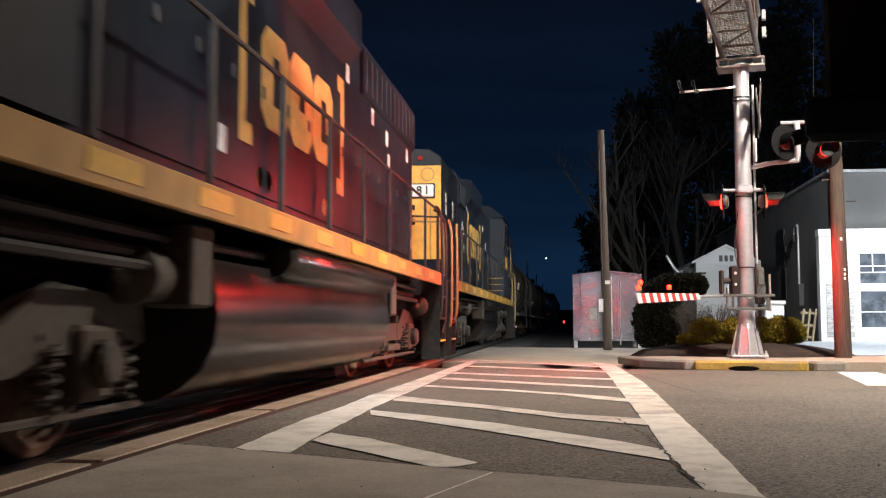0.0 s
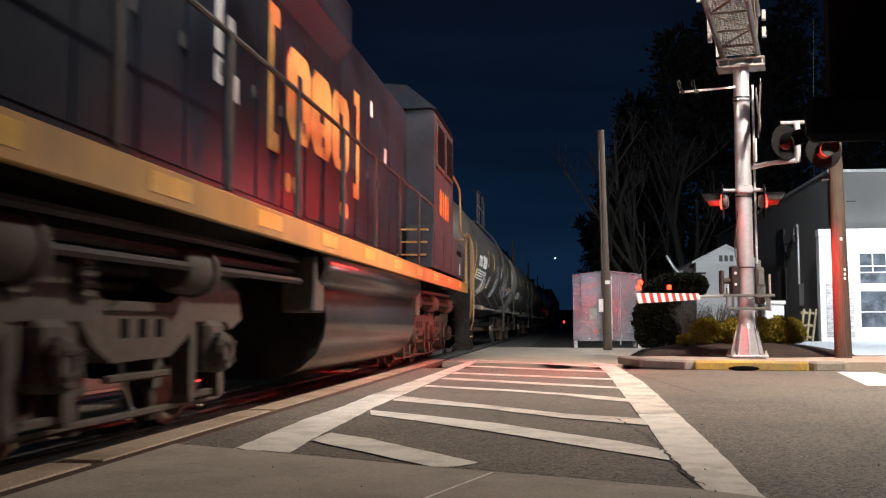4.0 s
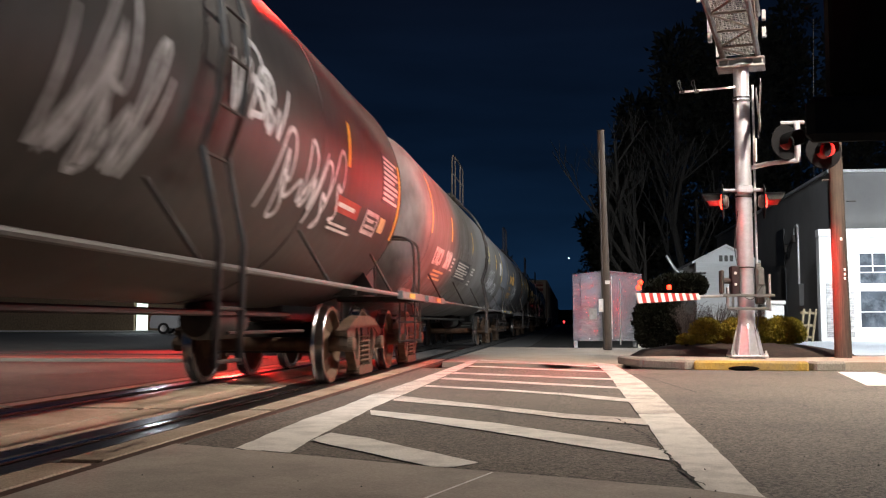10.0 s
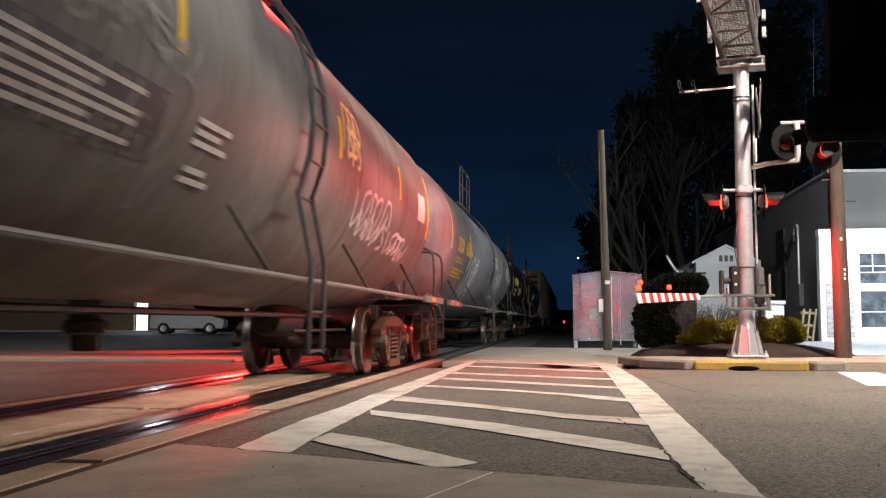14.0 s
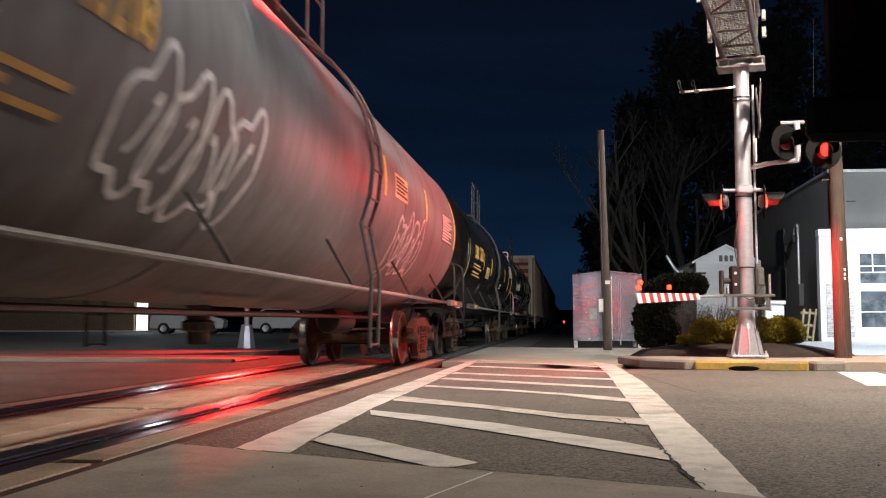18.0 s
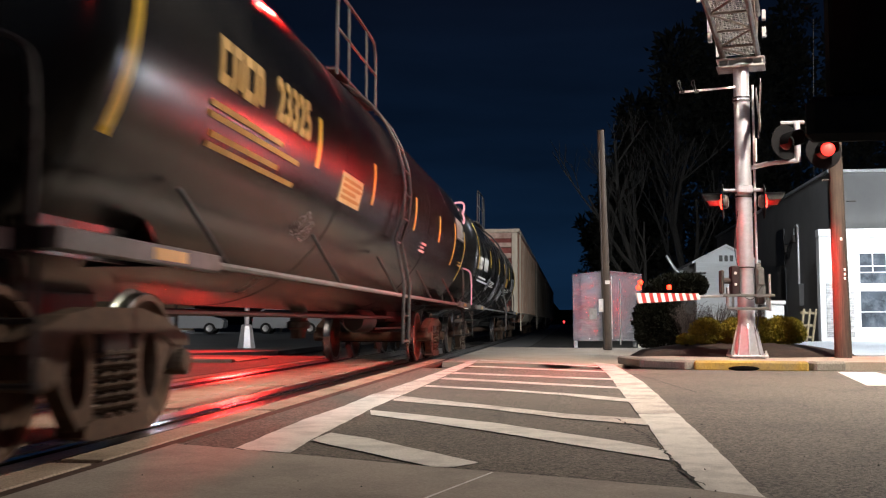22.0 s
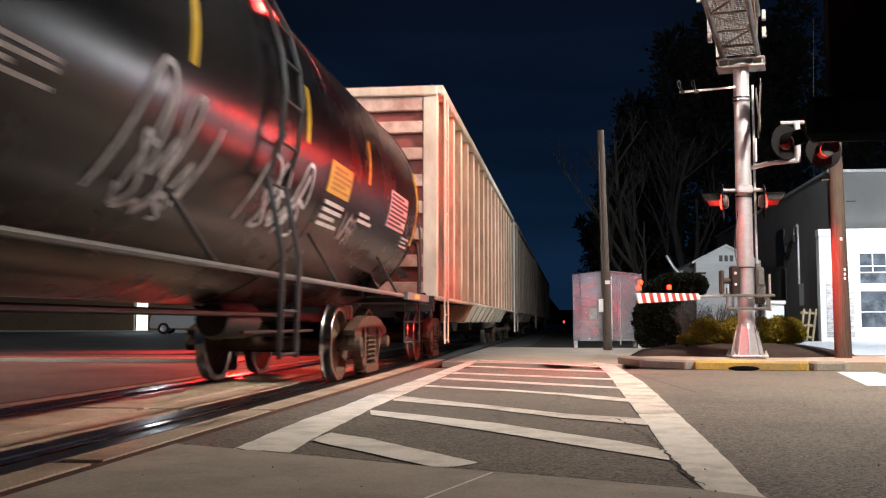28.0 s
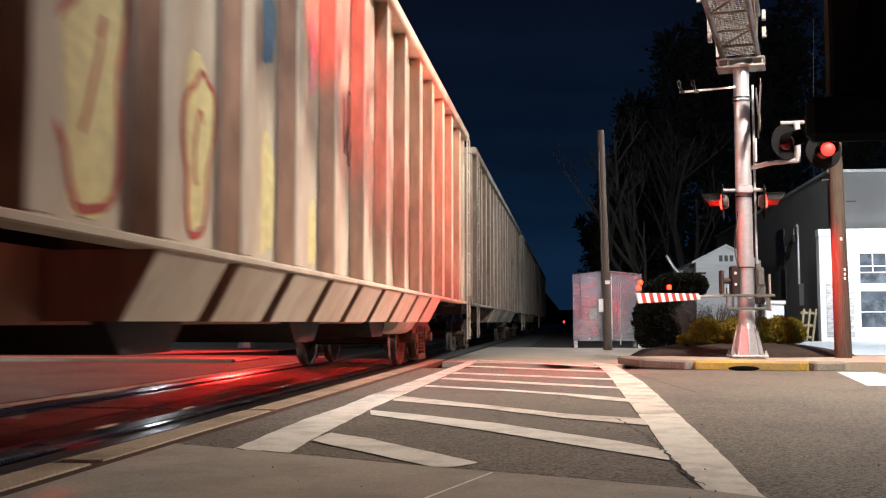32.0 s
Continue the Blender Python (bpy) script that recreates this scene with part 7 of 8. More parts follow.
box(bm, -0.38, -0.015, 1.10, 0.72, 0.03, 1.66, 0.008)
door = part("hut_door", bm, "hut_metal", hut)
bm = B()
box(bm, -0.12, -0.05, 1.05, 0.04, 0.04, 0.16, 0.008)
part("handle", bm, "dark_steel", door)
for x in (-0.5, 0.12):
    bm = B()
    box(bm, x, -0.012, 1.12, 0.02, 0.02, 1.75)
    part("panel_seam", bm, "galvanized", hut)
bm = B()
box(bm, -0.40, -0.04, 0.95, 0.22, 0.02, 0.30, 0.01)
part("faded_notice", bm, "dull_zinc", hut)
for x in (-0.88, 0.88):
    for y in (0.1, 2.3):
        bm = B()
        box(bm, x, y, 0.10, 0.10, 0.10, 0.22)
        part("leg", bm, "galvanized", hut)
bm = B()
pipe(bm, [(0.35, -0.06, 0.1), (0.35, -0.06, 1.9)], 0.02, 6)
part("conduit", bm, "galvanized", hut)

# ---- the garage across the side street ----
GX, GY = 9.12, 36.0
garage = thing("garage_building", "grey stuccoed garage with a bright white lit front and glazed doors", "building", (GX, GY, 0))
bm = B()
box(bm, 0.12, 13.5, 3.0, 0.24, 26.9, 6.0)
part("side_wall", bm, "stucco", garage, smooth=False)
bm = B()
box(bm, 9.0, 0.12, 5.0, 18.0, 0.24, 2.0)
part("upper_wall", bm, "stucco", garage, smooth=False)
bm = B()
box(bm, 9.0, 13.5, 5.7, 17.5, 26.5, 0.2)
part("roof", bm, "asphalt_far", garage, smooth=False)
bm = B()
box(bm, 9.0, 0.05, 6.02, 18.2, 0.40, 0.10, 0.01)
box(bm, 0.10, 13.5, 6.02, 0.40, 27.2, 0.10, 0.01)
part("parapet_cap", bm, "galvanized", garage)
# white front: piers and lintel round the glazed doors
bm = B()
box(bm, 8.4, -0.10, 3.83, 17.80, 0.44, 0.26, 0.01)
part("lintel", bm, "white_wall", garage)
for x, w in ((0.205, 1.35), (5.5, 1.58), (10.6, 1.58)):
    bm = B()
    box(bm, x, -0.02, 1.85, w, 0.40, 3.70, 0.01)
    part("pier", bm, "white_wall", garage)
DOOR_X = ((0.88, 4.70), (6.30, 9.80))
for x0, x1 in DOOR_X:
    bm = B()
    box(bm, (x0 + x1) / 2, 0.16, 1.85, x1 - x0, 0.06, 3.70)
    d = part("overhead_door", bm, "white_wall", garage, "white sectional door with dark panes", smooth=False)
    for z0, z1, cols in ((2.70, 3.12, 8), (2.48, 2.66, 8), (2.08, 2.44, 4), (1.10, 1.80, 4), (0.55, 1.06, 4)):
        for c in range(cols):
            w = (x1 - x0 - 0.12) / cols
            bm = B()
            box(bm, x0 + 0.06 + w * (c + 0.5), 0.12, (z0 + z1) / 2, w - 0.05, 0.03, z1 - z0, 0.004)
            part("pane", bm, "garage_pane", d)

rng = random.Random(4)
for x0, x1 in ((-0.27, 0.66),):
    z = 0.20
    while z < 2.05:
        h = rng.uniform(0.05, 0.09)
        x = x0
        while x < x1 - 0.03:
            w = min(rng.uniform(0.12, 0.26), x1 - x)
            bm = B()
            box(bm, x + w / 2, -0.235, z + h / 2, w - 0.012, rng.uniform(0.03, 0.06), h - 0.012, 0.005)
            part("veneer_stone", bm, "stone_veneer", garage, smooth=False)
            x += w
        z += h
# pipes, window and grilles on the side wall
bm = B()
pipe(bm, curve_pts([(-0.06, 4.75, 2.2), (-0.06, 4.75, 4.4), (-0.08, 4.9, 4.55), (-0.06, 5.3, 4.5), (-0.06, 5.4, 4.2)], 4), 0.05, 8)
part("vent_pipe", bm, "galvanized", garage)
for k in range(4):
    bm = B()
    pipe(bm, curve_pts([(-0.05, 5.3 + 0.2 * k, 4.25 - 0.08 * k), (-0.12, 5.9 + 0.3 * k, 3.7 + 0.2 * (k % 2)), (-0.06, 6.6 + 0.25 * k, 3.35), (-0.10, 7.0, 3.9 + 0.12 * k)], 5), 0.018, 5)
    part("wall_cable", bm, "black_paint", garage)
for y, z in ((5.4, 4.1), (6.9, 3.8)):
    bm = B()
    box(bm, -0.08, y, z, 0.14, 0.22, 0.30, 0.01)
    part("junction_box", bm, "dark_steel", garage)
bm = B()
box(bm, -0.10, 4.4, 1.80, 0.18, 0.45, 0.85, 0.01)
part("meter_cabinet", bm, "stucco", garage)
bm = B()
box(bm, -0.03, 8.2, 3.93, 0.06, 1.5, 1.55)
part("side_window", bm, "black_paint", garage)
bm = B()
box(bm, -0.02, 7.7, 1.5, 0.05, 0.8, 3.0)
part("side_door", bm, "black_paint", garage)
bm = B()
slab(bm, [(-4.6, -15.0), (-2.2, -0.3), (20, -0.3), (20, -15.0)], -0.1, 0.06)
part("apron", bm, "apron_concrete", garage, "pale concrete apron", smooth=False)
for x in (3.4, 8.6):
    bm = B()
    box(bm, x, -0.52, 3.62, 0.34, 0.22, 0.14, 0.02)
    wl_ = part("wall_light", bm, "dark_steel", garage)
for k, x in enumerate((-1.34, -1.06)):
    p = thing("wooden_pallet", "wooden pallet leaning against the grey wall", "pallet", (GX + x, 35.0 + 0.35 * k, 0.06), radians(38), group="pallets")
    for j in range(2):
        bm = B()
        box(bm, 0.10 + 0.30 * j, -0.01 * j, 0.55, 0.10, 0.03, 1.15, 0.004, Matrix.Rotation(radians(12), 4, "Y"))
        part("board", bm, "pallet_wood", p)
    for z in (0.15, 0.55, 0.98):
        bm = B()
        box(bm, 0.25 + 0.2 * (z - 0.55), 0.05, z, 0.46, 0.08, 0.09, 0.004)
        part("stringer", bm, "pallet_wood", p)

# ---- the white shed and the box behind the mast ----
SX, SY = 6.60, 43.0
shed = thing("white_shed", "white clapboard shed with a gabled front and three small vents", "shed", (SX, SY, 0))
bm = B()
prism(bm, [(-1.25, 0.0), (-1.25, 3.30), (0.0, 3.92), (1.25, 3.30), (1.25, 0.0)], 0.0, 6.0, "Y")
part("shed_wall", bm, "siding", shed, smooth=False)
for k in range(19):
    bm = B()
    z = 0.12 + k * 0.17
    box(bm, 0, -0.012, z, 2.5, 0.024, 0.15, 0.004)
    part("clapboard", bm, "siding", shed, smooth=False)
for s in (-1, 1):
    bm = B()
    prism(bm, [(s * 1.40, 3.20), (s * 1.40, 3.31), (0.0, 4.02), (0.0, 3.91)], -0.12, 6.2, "Y")
    part("shed_roof", bm, "siding", shed, smooth=False)
for x in (-0.22, 0.0, 0.22):
    bm = B()
    box(bm, x, -0.03, 3.42, 0.14, 0.03, 0.26, 0.02)
    part("vent", bm, "stucco", shed)
bm = B()
prism(bm, [(-2.15, 0.0), (-2.15, 2.85), (-1.26, 3.28), (-1.26, 0.0)], 0.6, 5.0, "Y")
part("lean_to", bm, "asphalt_far", shed, smooth=False)
bm = B()
pipe(bm, curve_pts([(-1.80, -0.2, 2.86), (-2.08, -0.2, 2.90), (-2.50, -0.2, 3.55)], 4), 0.065, 10)
part("flue_pipe", bm, "galvanized", shed)
bm = B()
box(bm, -1.5, 0.2, 2.80, 1.3, 0.8, 0.06, 0.01)
part("flue_shelf", bm, "asphalt_far", shed)
bin_ = thing("utility_box", "white plastic utility box with a ribbed lid", "box", (6.02, 30.6, 0.0))
bm = B()
box(bm, 0, 0, 0.62, 0.56, 0.6, 1.24, 0.04)
part("body", bm, "white_wall", bin_)
bm = B()
box(bm, 0, 0, 1.30, 0.64, 0.7, 0.12, 0.03)
part("lid", bm, "white_wall", bin_)


# ---- trees ----
def bare_tree(at, height, seed, label, crown=0, leaf="foliage_dark", spread=1.0, bark="bark"):
    rng = random.Random(seed)
    tree = thing("tree", label, "tree", at, group="trees beside the track")
    bm = B()
    tips = []

    def limb(p, d, length, r, depth, bm):
        pts = [p]
        q = p
        for k in range(4):
            d = (d + Vector((rng.uniform(-1, 1), rng.uniform(-1, 1), rng.uniform(-0.2, 0.6))) * 0.13).normalized()
            q = q + d * length / 4
            pts.append(q)
        seg = 7 if depth < 2 else 4
        pipe(bm, pts, r, seg, r * 0.35 + 0.004)
        if depth >= 4:
            tips.append(q)
            return
        for k in range(3 if depth else 6):
            f = rng.uniform(0.35, 1.0)
            b = pts[min(3, int(f * 4))]
            side = Vector((rng.uniform(-1, 1), rng.uniform(-1, 1), rng.uniform(0.1, 0.9)))
            bough = bm if depth else B()
            limb(b, (d * 0.9 + side.normalized() * 0.8 * spread).normalized(), length * rng.uniform(0.5, 0.72), r * 0.48, depth + 1, bough)
            if not depth:
                part("limb", bough, bark, tree, smooth=False)
        tips.append(q)

    limb(Vector((0, 0, -0.3)), Vector((0, 0, 1)), height * 0.52, height * 0.017, 0, bm)
    part("trunk", bm, bark, tree, smooth=False)
    if crown:
        bm = B()
        for c in range(crown):
            p = tips[rng.randrange(len(tips))]
            leaf_ball(bm, rng, (p.x, p.y, max(p.z, 1.0)), 1.1, 1.1, 0.9, 45, 0.42)
        part("crown", bm, leaf, tree, smooth=False)
    return tree


M["bark_pale"] = material("bark_pale", (0.045, 0.041, 0.036), 0.9, var=0.4, grain=10, stretch=(3, 3, 0.5), bump=0.5)
M["evergreen"] = material("evergreen", (0.034, 0.034, 0.028), 0.95, var=0.5, grain=5, bump=0.2)
M["evergreen"].node_tree.nodes["Principled BSDF"].inputs["Specular IOR Level"].default_value = 0.03
for k, (x, y, hgt) in enumerate(((3.9, 50.0, 14.5), (6.8, 56.0, 17.0))):
    bare_tree((x, y, -0.15), hgt, 200 + k, "tall bare winter tree behind the signal hut", bark="bark_pale")


def evergreen(at, height, seed):
    """A tall dark evergreen: a trunk and drooping clumps of needles, thinning to an uneven top."""
    rng = random.Random(seed)
    tree = thing("evergreen_tree", "tall black-green evergreen tree against the night sky", "tree", at, group="dark evergreens behind the hut")
    bm = B()
    pipe(bm, [(0, 0, -0.3), (0.1, 0.0, height * 0.5), (0.0, 0.1, height * 0.97)], height * 0.016, 7, 0.03)
    part("trunk", bm, "bark", tree, smooth=False)
    bm = B()
    for k in range(130):
        f = rng.random() ** 0.8
        a = rng.uniform(0, 2 * math.pi)
        q = rng.uniform(0.1, 1.25)
        reach = height * 0.17 * (1.05 - f) ** 0.6 * q
        leaf_ball(bm, rng, (reach * math.cos(a), reach * math.sin(a), height * (0.04 + 0.94 * f)), 1.4, 1.4, 1.1, int(14 + 34 * max(0.0, 1.0 - q)), 0.50 - 0.2 * q)
    part("crown", bm, "evergreen", tree, smooth=False)
    return tree


for k, (x, y, hgt) in enumerate(((3.4, 70.0, 11.0), (5.2, 74.0, 17.5), (7.6, 70.0, 21.0), (10.4, 72.0, 23.0), (13.2, 70.0, 21.5), (16.2, 73.0, 24.0), (19.2, 70.0, 22.0), (22.6, 72.0, 24.0), (26.0, 71.0, 23.0), (6.2, 84.0, 19.0), (12.0, 85.0, 25.0), (18.0, 86.0, 26.0))):
    evergreen((x, y, -0.15), hgt, 500 + k)
for k, (x, y, hgt) in enumerate(((3.4, 78.0, 10.0), (5.0, 95.0, 13.0), (4.5, 120.0, 13.0), (5.5, 150.0, 14.0))):
    bare_tree((x, y, -0.15), hgt, 300 + k, "dark tree with thick foliage along the track", 60)
for k, (x, y, hgt) in enumerate(((-9.6, 62.0, 8.0), (-9.2, 74.0, 8.5), (-9.6, 88.0, 9.0), (-9.0, 105.0, 9.5), (-9.5, 125.0, 10.0), (-9.0, 150.0, 10.0), (-15.0, 70.0, 8.5), (-22.0, 74.0, 8.0))):
    bare_tree((x, y, -0.15), hgt, 400 + k, "dark bushy tree beyond the track", 55)

# distant wooded horizon
bm = B()
rng = random.Random(8)
prev = None
for k in range(160):
    a = math.pi * k / 159
    r = 420.0
    top = 16 + 5 * noise.noise((k * 0.31, 0, 0)) + 3 * noise.noise((k * 1.3, 4, 0))
    if 1.52 < a < 1.60:
        top = 6.0
    p = (bm.verts.new((r * math.cos(a), r * math.sin(a), -1)), bm.verts.new((r * math.cos(a), r * math.sin(a), top)))
    if prev:
        bm.faces.new((prev[0], p[0], p[1], prev[1]))
    prev = p
solid("backdrop_woods", bm, "foliage_dark", "dark line of distant woods on the horizon", "woods", kind="structure", smooth=False)

# ---- beyond the track ----
M["car_white"] = material("car_white", (0.62, 0.63, 0.64), 0.25, var=0.03, grain=5, stain=1.5, stain_amount=0.1, bump=0.0, coat=0.6)
M["brick_dim"] = material("brick_dim", (0.30, 0.22, 0.14), 0.85, var=0.25, grain=8, stain=0.8, bump=0.2)
M["door_light"] = glow("door_light", (0.85, 1.0, 0.92), 1.6)
bm = B()
slab(bm, [(-60, 24), (-9.0, 21.4), (-7.2, 24.0), (-8.5, 70), (-60, 70)], -0.12, 0.008)
solid("yard_beyond_track", bm, "asphalt_far", "dark asphalt yard beyond the track", "yard", kind="structure", smooth=False)
bm = B()
slab(bm, [(-60, 17.5), (-6.0, 17.5), (-6.0, 19.3), (-60, 19.6)], -0.12, 0.012)
solid("pavement_beyond_track", bm, "panel_concrete", "tan concrete pavement across the track", "pavement", kind="structure", smooth=False)
bm = B()
box(bm, -30.0, 17.3, -0.02, 48, 0.16, 0.16, 0.02)
solid("kerb_beyond_track", bm, "curb_plain", "plain concrete kerb across the track", "kerb", kind="structure")
shop = thing("shop_building", "low brown building with a lit doorway and a pale kerb", "building", (-31.9, 70.0, 0.0))
for x0, x1 in ((-16.0, -0.15), (0.95, 4.4)):
    bm = B()
    box(bm, (x0 + x1) / 2, 0.15, 2.0, x1 - x0, 0.3, 4.0)
    part("front_wall", bm, "brick_dim", shop, smooth=False)
bm = B()
box(bm, 0.4, 0.15, 3.2, 1.1, 0.3, 1.6)
part("door_lintel", bm, "brick_dim", shop, smooth=False)
bm = B()
box(bm, 0.4, 0.5, 1.2, 1.1, 0.05, 2.4)
part("lit_doorway", bm, "door_light", shop, "brightly lit doorway")
bm = B()
box(bm, -5.8, 4.0, 4.1, 20.8, 8.0, 0.25)
part("roof", bm, "asphalt_far", shop, smooth=False)
bm = B()
box(bm, -5.8, -0.8, 0.06, 20.8, 1.6, 0.13, 0.02)
part("step_kerb", bm, "white_wall", shop)


def parked_car(at, rz, label, paint_mat):
    car = thing("car", label, "car", at, rz, group="parked cars beyond the track")
    bm = B()
    side = [(-2.2, 0.35), (-2.25, 0.75), (-2.1, 0.95), (-1.6, 1.02), (-1.0, 1.08), (-0.55, 1.55), (1.5, 1.58), (2.1, 1.10), (2.2, 0.90), (2.2, 0.35)]
    prism(bm, side, -0.88, 0.88, "X")
    bmesh.ops.bevel(bm, geom=list(bm.edges), offset=0.06, segments=2, affect="EDGES")
    part("body", bm, paint_mat, car)
    for x in (-1, 1):
        bm = B()
        prism(bm, [(-0.75, 1.12), (-0.45, 1.48), (1.40, 1.50), (1.75, 1.15)], x * 0.882, x * 0.890, "X")
        part("side_window", bm, "cab_glass", car)
        for y in (-1.40, 1.35):
            bm = B()
            lathe(bm, [(0.20, -0.11), (0.32, -0.11), (0.345, -0.08), (0.345, 0.08), (0.32, 0.11), (0.20, 0.11)], "X", 24, (x * 0.82, y, 0.345), closed=True)
            wheel = part("wheel", bm, "rubber", car)
            bm = B()
            lathe(bm, [(0.02, -0.06), (0.21, -0.09), (0.21, 0.09), (0.02, 0.06)], "X", 18, (x * 0.83, y, 0.345))
            part("rim", bm, "galvanized", wheel)
        bm = B()
        box(bm, x * 0.66, 2.19, 0.86, 0.34, 0.10, 0.18, 0.03)
        part("tail_light", bm, "red_board", car)
        bm = B()
        box(bm, x * 0.66, -2.16, 0.78, 0.36, 0.12, 0.16, 0.03)
        part("headlight", bm, "reflective_white", car)
    bm = B()
    prism(bm, [(-0.98, 1.11), (-0.58, 1.52), (-0.56, 1.50), (-0.96, 1.09)], -0.72, 0.72, "X")
    part("windscreen", bm, "cab_glass", car)
    return car


parked_car((-23.2, 58.5, 0.01), radians(100), "white parked car in the yard beyond the track", "car_white")
parked_car((-17.4, 60.5, 0.01), radians(96), "white parked car in the yard beyond the track", "car_white")
wm = thing("signal_post", "silver crossing-signal post with red flashers beyond the track", "signal post", (-8.85, 26.5, 0.0))
bm = B()
rod(bm, (0, 0, 0.0), (0, 0, 4.2), 0.07, 16)
part("post", bm, "silver_paint", wm)
bm = B()
lathe(bm, [(0.05, 0.0), (0.26, 0.0), (0.24, 0.10), (0.16, 0.62), (0.12, 0.66), (0.05, 0.66)], "Z", 8)
part("base", bm, "silver_paint", wm, smooth=False)
flasher_unit(wm, (-0.38, -0.1, 2.75), 0.0, "steady")
flasher_unit(wm, (0.38, -0.1, 2.75), 0.0)
bm = B()
pipe(bm, [(-0.4, 0.06, 2.78), (0.4, 0.06, 2.78)], 0.03, 8)
part("crossarm", bm, "silver_paint", wm)

# far signal lamp, far sign, and an aircraft's light crossing the sky
M["far_red"] = glow("far_red", (1.0, 0.04, 0.05), 5.0)
M["sky_light"] = glow("sky_light", (1.0, 0.97, 0.9), 14.0)
fs = thing("track_signal", "small far track signal showing a red light", "signal", (-0.65, 120.0, -0.15))
bm = B()
rod(bm, (0, 0, 0), (0, 0, 1.0), 0.05, 8)
part("stand", bm, "dark_steel", fs)
bm = B()
lathe(bm, [(0.01, -0.10), (0.10, -0.08), (0.12, 0.0), (0.01, 0.02)], "Y", 12, (0, -0.05, 0.95))
part("lamp", bm, "far_red", fs, "glowing red lamp")
bm = B()
bmesh.ops.create_icosphere(bm, subdivisions=2, radius=0.28)
aircraft = solid("aircraft_light", bm, "sky_light", "tiny white light of a far aircraft", "aircraft light")

# service wires to the garage
for k, pts in enumerate((((9.5, 39.6, 4.1), (9.42, 39.4, 6.2), (9.46, 39.0, 12.4)), ((9.5, 39.6, 4.1), (9.7, 39.3, 6.4), (10.3, 39.0, 12.8)))):
    bm = B()
    pipe(bm, curve_pts(pts, 5), 0.016, 5)
    solid("service_wire", bm, "dark_steel", "thin dark service wire to the garage wall", "wire", "service wires")

# near signal crossarm hanging into view beside the tripod
M["arm_dark"] = material("arm_dark", (0.035, 0.037, 0.037), 0.9, var=0.2, grain=20, bump=0.0)
M["signal_black"] = material("signal_black", (0.03, 0.026, 0.021), 0.95, var=0.3, grain=8, bump=0.0)
near = thing("near_signal", "dark back of a crossing signal close beside the camera", "signal post", (1.42, 3.05, 0.006))
bm = B()
rod(bm, (0, 0, 0), (0, 0, 3.2), 0.06, 16)
part("post", bm, "signal_black", near)
bm = B()
box(bm, -0.34, 0.0, 1.315, 0.74, 0.06, 0.135, 0.02)
part("crossarm", bm, "arm_dark", near)
bm = B()
box(bm, -0.27, 0.02, 1.86, 0.62, 0.04, 0.95, 0.02)
part("back_plate", bm, "signal_black", near)
bm = B()
box(bm, -0.59, 0.03, 1.86, 0.09, 0.07, 0.95, 0.01)
part("upright", bm, "signal_black", near)


# ---- cracks in the road ----
def crack(pts, width, seed):
    rng = random.Random(seed)
    line = []
    for (a, b), (c, d) in zip(pts, pts[1:]):
        n = max(3, int(math.hypot(c - a, d - b) / 0.05))
        line += [(a + (c - a) * k / n + rng.uniform(-0.018, 0.018), b + (d - b) * k / n + rng.uniform(-0.018, 0.018)) for k in range(n)]
    bm = B()
    prev = None
    for x, y in line:
        w = width * rng.uniform(0.3, 1.2)
        now = (bm.verts.new((x - w, y, 0.0065)), bm.verts.new((x + w, y + 0.3 * w, 0.0065)))
        if prev:
            bm.faces.new((prev[0], now[0], now[1], prev[1]))
        prev = now
    part("crack", bm, "crack", road, smooth=False)


crack([(0.34, 7.5), (0.45, 6.6), (0.50, 5.9), (0.52, 5.17), (0.545, 4.75), (0.575, 4.42)], 0.009, 1)
crack([(-2.25, 5.61), (-1.42, 5.25), (-0.70, 4.92), (0.0, 4.65), (0.56, 4.39)], 0.011, 2)
crack([(0.80, 14.2), (1.05, 12.6), (1.18, 11.2), (1.30, 10.2)], 0.010, 3)
crack([(2.2, 13.4), (3.4, 12.2), (5.0, 11.5)], 0.010, 4)

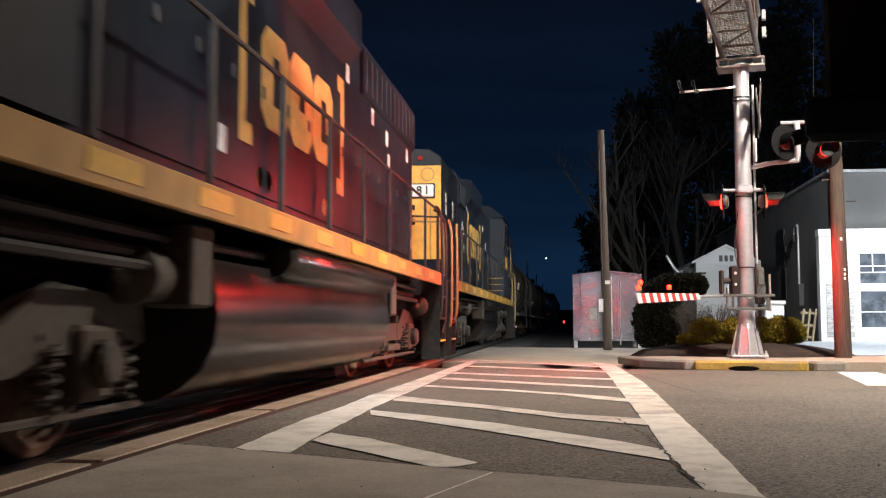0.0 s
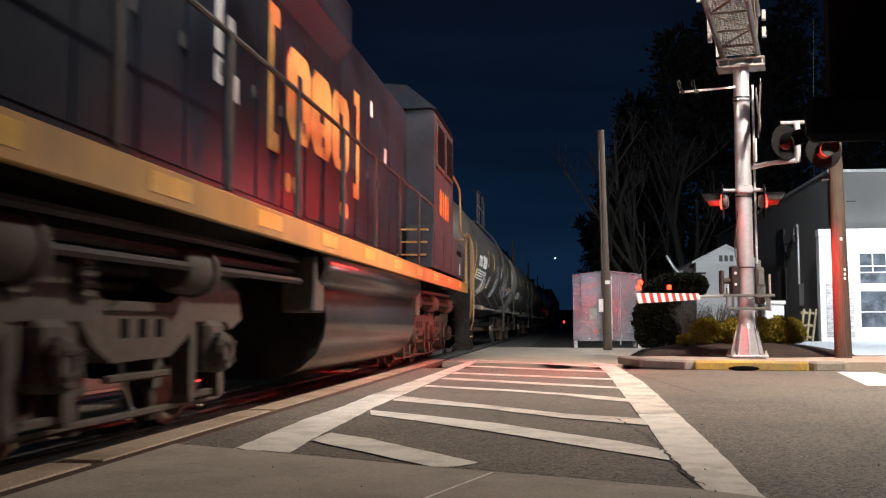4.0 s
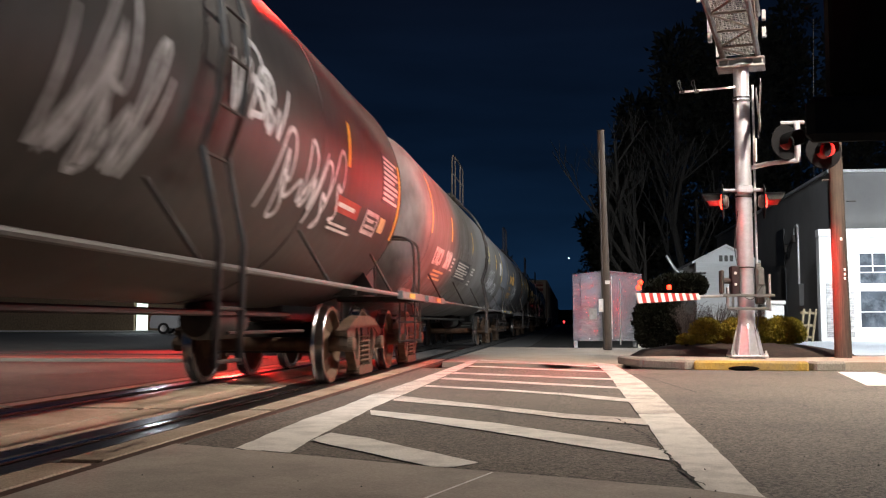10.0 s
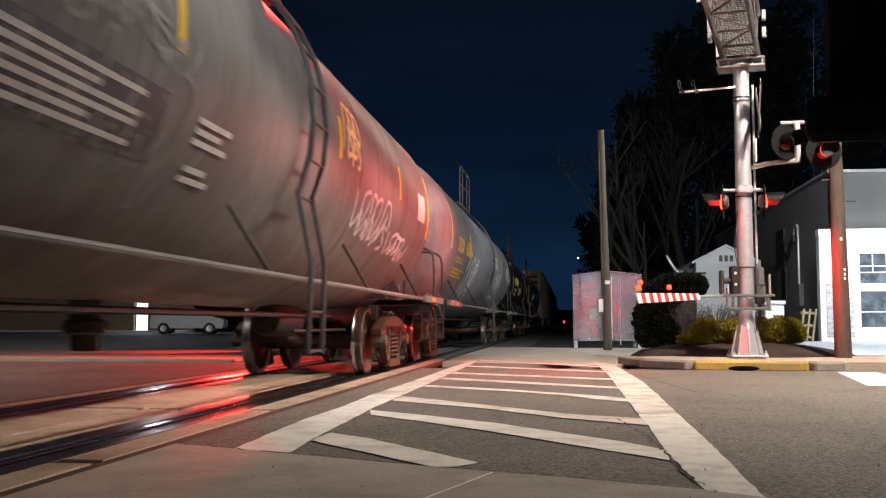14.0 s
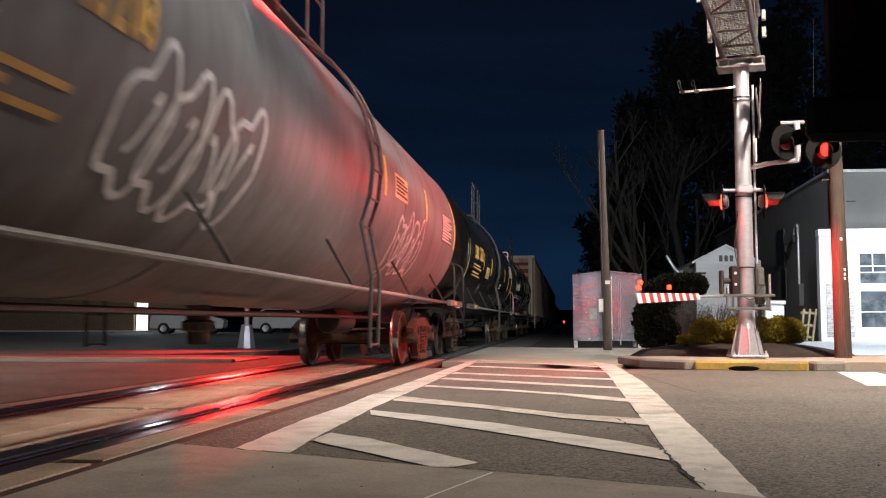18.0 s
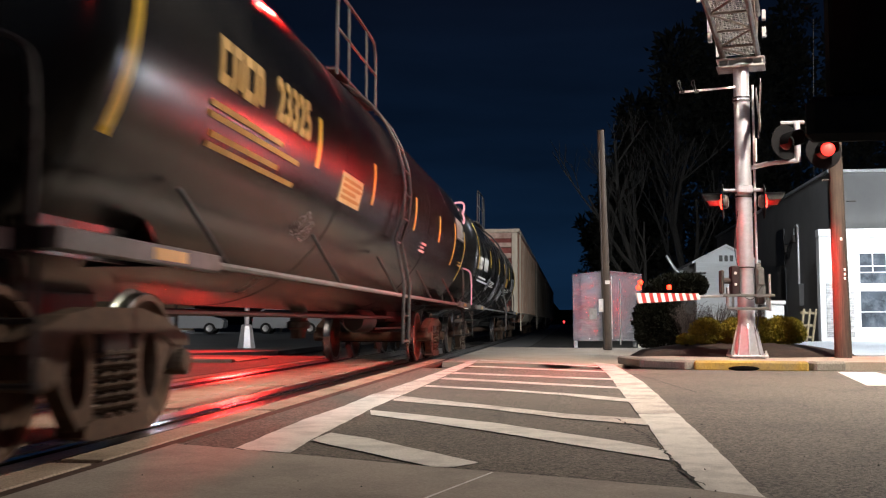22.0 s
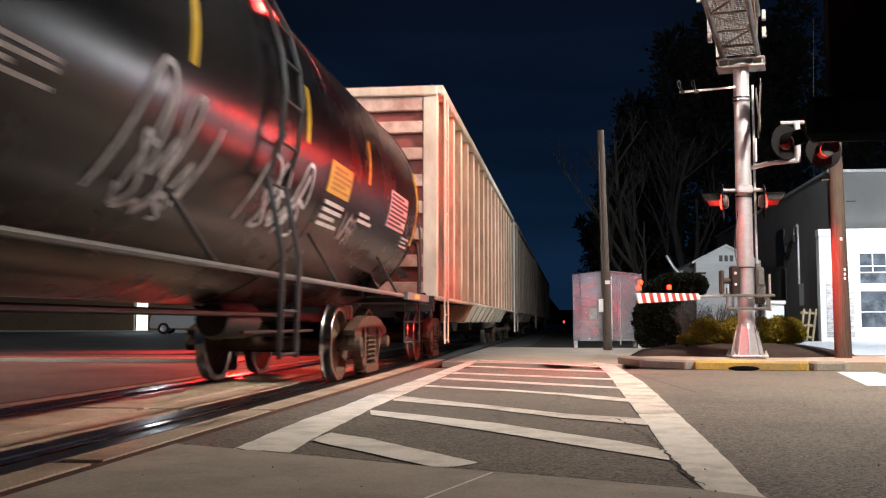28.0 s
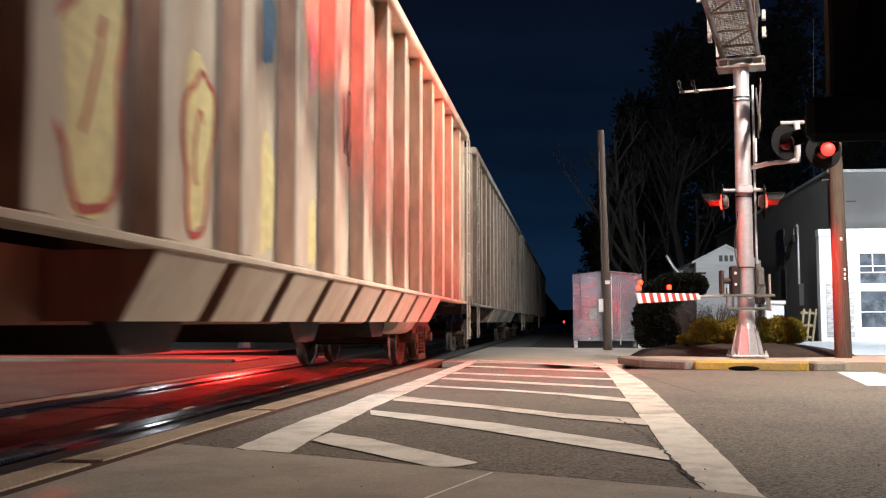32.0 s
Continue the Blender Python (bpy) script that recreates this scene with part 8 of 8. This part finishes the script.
# loose grit and small stones scattered on the road and the apron
bm = B()
rng = random.Random(77)
for k in range(900):
    x, y = rng.uniform(-2.0, 9.0), rng.uniform(2.2, 13.5)
    if rng.random() < 0.5:
        x, y = rng.gauss(2.3, 1.3), rng.gauss(6.0, 1.6)
    s = rng.uniform(0.002, 0.006) * (1.7 if rng.random() < 0.08 else 1)
    if y < 2.2:
        continue
    z = 0.0065 if y < 5 else -0.004
    top = bm.verts.new((x + rng.uniform(-s, s) * 0.4, y, z + s * rng.uniform(0.9, 1.5)))
    ring = [bm.verts.new((x + s * math.cos(a) * rng.uniform(0.7, 1.3), y + s * math.sin(a) * rng.uniform(0.7, 1.3), z)) for a in (0.2, 1.5, 2.7, 4.0, 5.2)]
    for a, b in zip(ring, ring[1:] + ring[:1]):
        bm.faces.new((a, b, top))
solid("grit", bm, "gravel", "dark loose grit scattered over the road", "grit", kind="stuff", smooth=False)


# ---- what moves ----
def motions():
    step = 5 / FPS
    times = [k * step for k in range(int(32.0 / step) + 1)]
    if times[-1] < 32.0:
        times.append(32.0)
    for car, y, turn in KEYED_CARS:
        walk(car, [(t, pose(CX, y - SPEED * t, 0, 0, 0, turn)) for t in (0.0, 8.0, 16.0, 24.0, 32.0)])
    for wheel, r, dy in KEYED_WHEELS:
        car = wheel.parent.parent
        way = -1 if abs(car.rotation_quaternion.z) > 0.5 else 1
        walk(wheel, [(t, pose(0, dy, r, way * math.degrees(SPEED * t / r))) for t in times])
    # the flasher: about 42 flashes a minute, on for a little over half of each beat
    beat, on = 1.42, 0.83
    for lamp_ob in FLASHERS:
        at = lamp_ob.location.copy()
        rows = [(0.0, 180.0)]
        t = 0.10
        while t < 32.2:
            for dt, a in ((-2 / FPS, 180.0), (-1 / FPS, 120.0), (0.0, 60.0), (1 / FPS, 0.0), (on - 1 / FPS, 0.0), (on, -60.0), (on + 1 / FPS, -120.0), (on + 2 / FPS, -180.0)):
                rows.append((t + dt, a))
            t += beat
        keep, last = [], -1
        for tt, a in rows:
            if 0 <= tt <= 32.0 and frame(tt) > last:
                keep.append((tt, pose(at.x, at.y, at.z, 0, 0, a)))
                last = frame(tt)
        if keep[-1][0] < 32.0:
            keep.append((32.0, keep[-1][1]))
        walk(lamp_ob, keep)
    walk(aircraft, [(0.0, pose(-13.7, 600, 39.4)), (32.0, pose(30.2, 600, 39.4))])


motions()
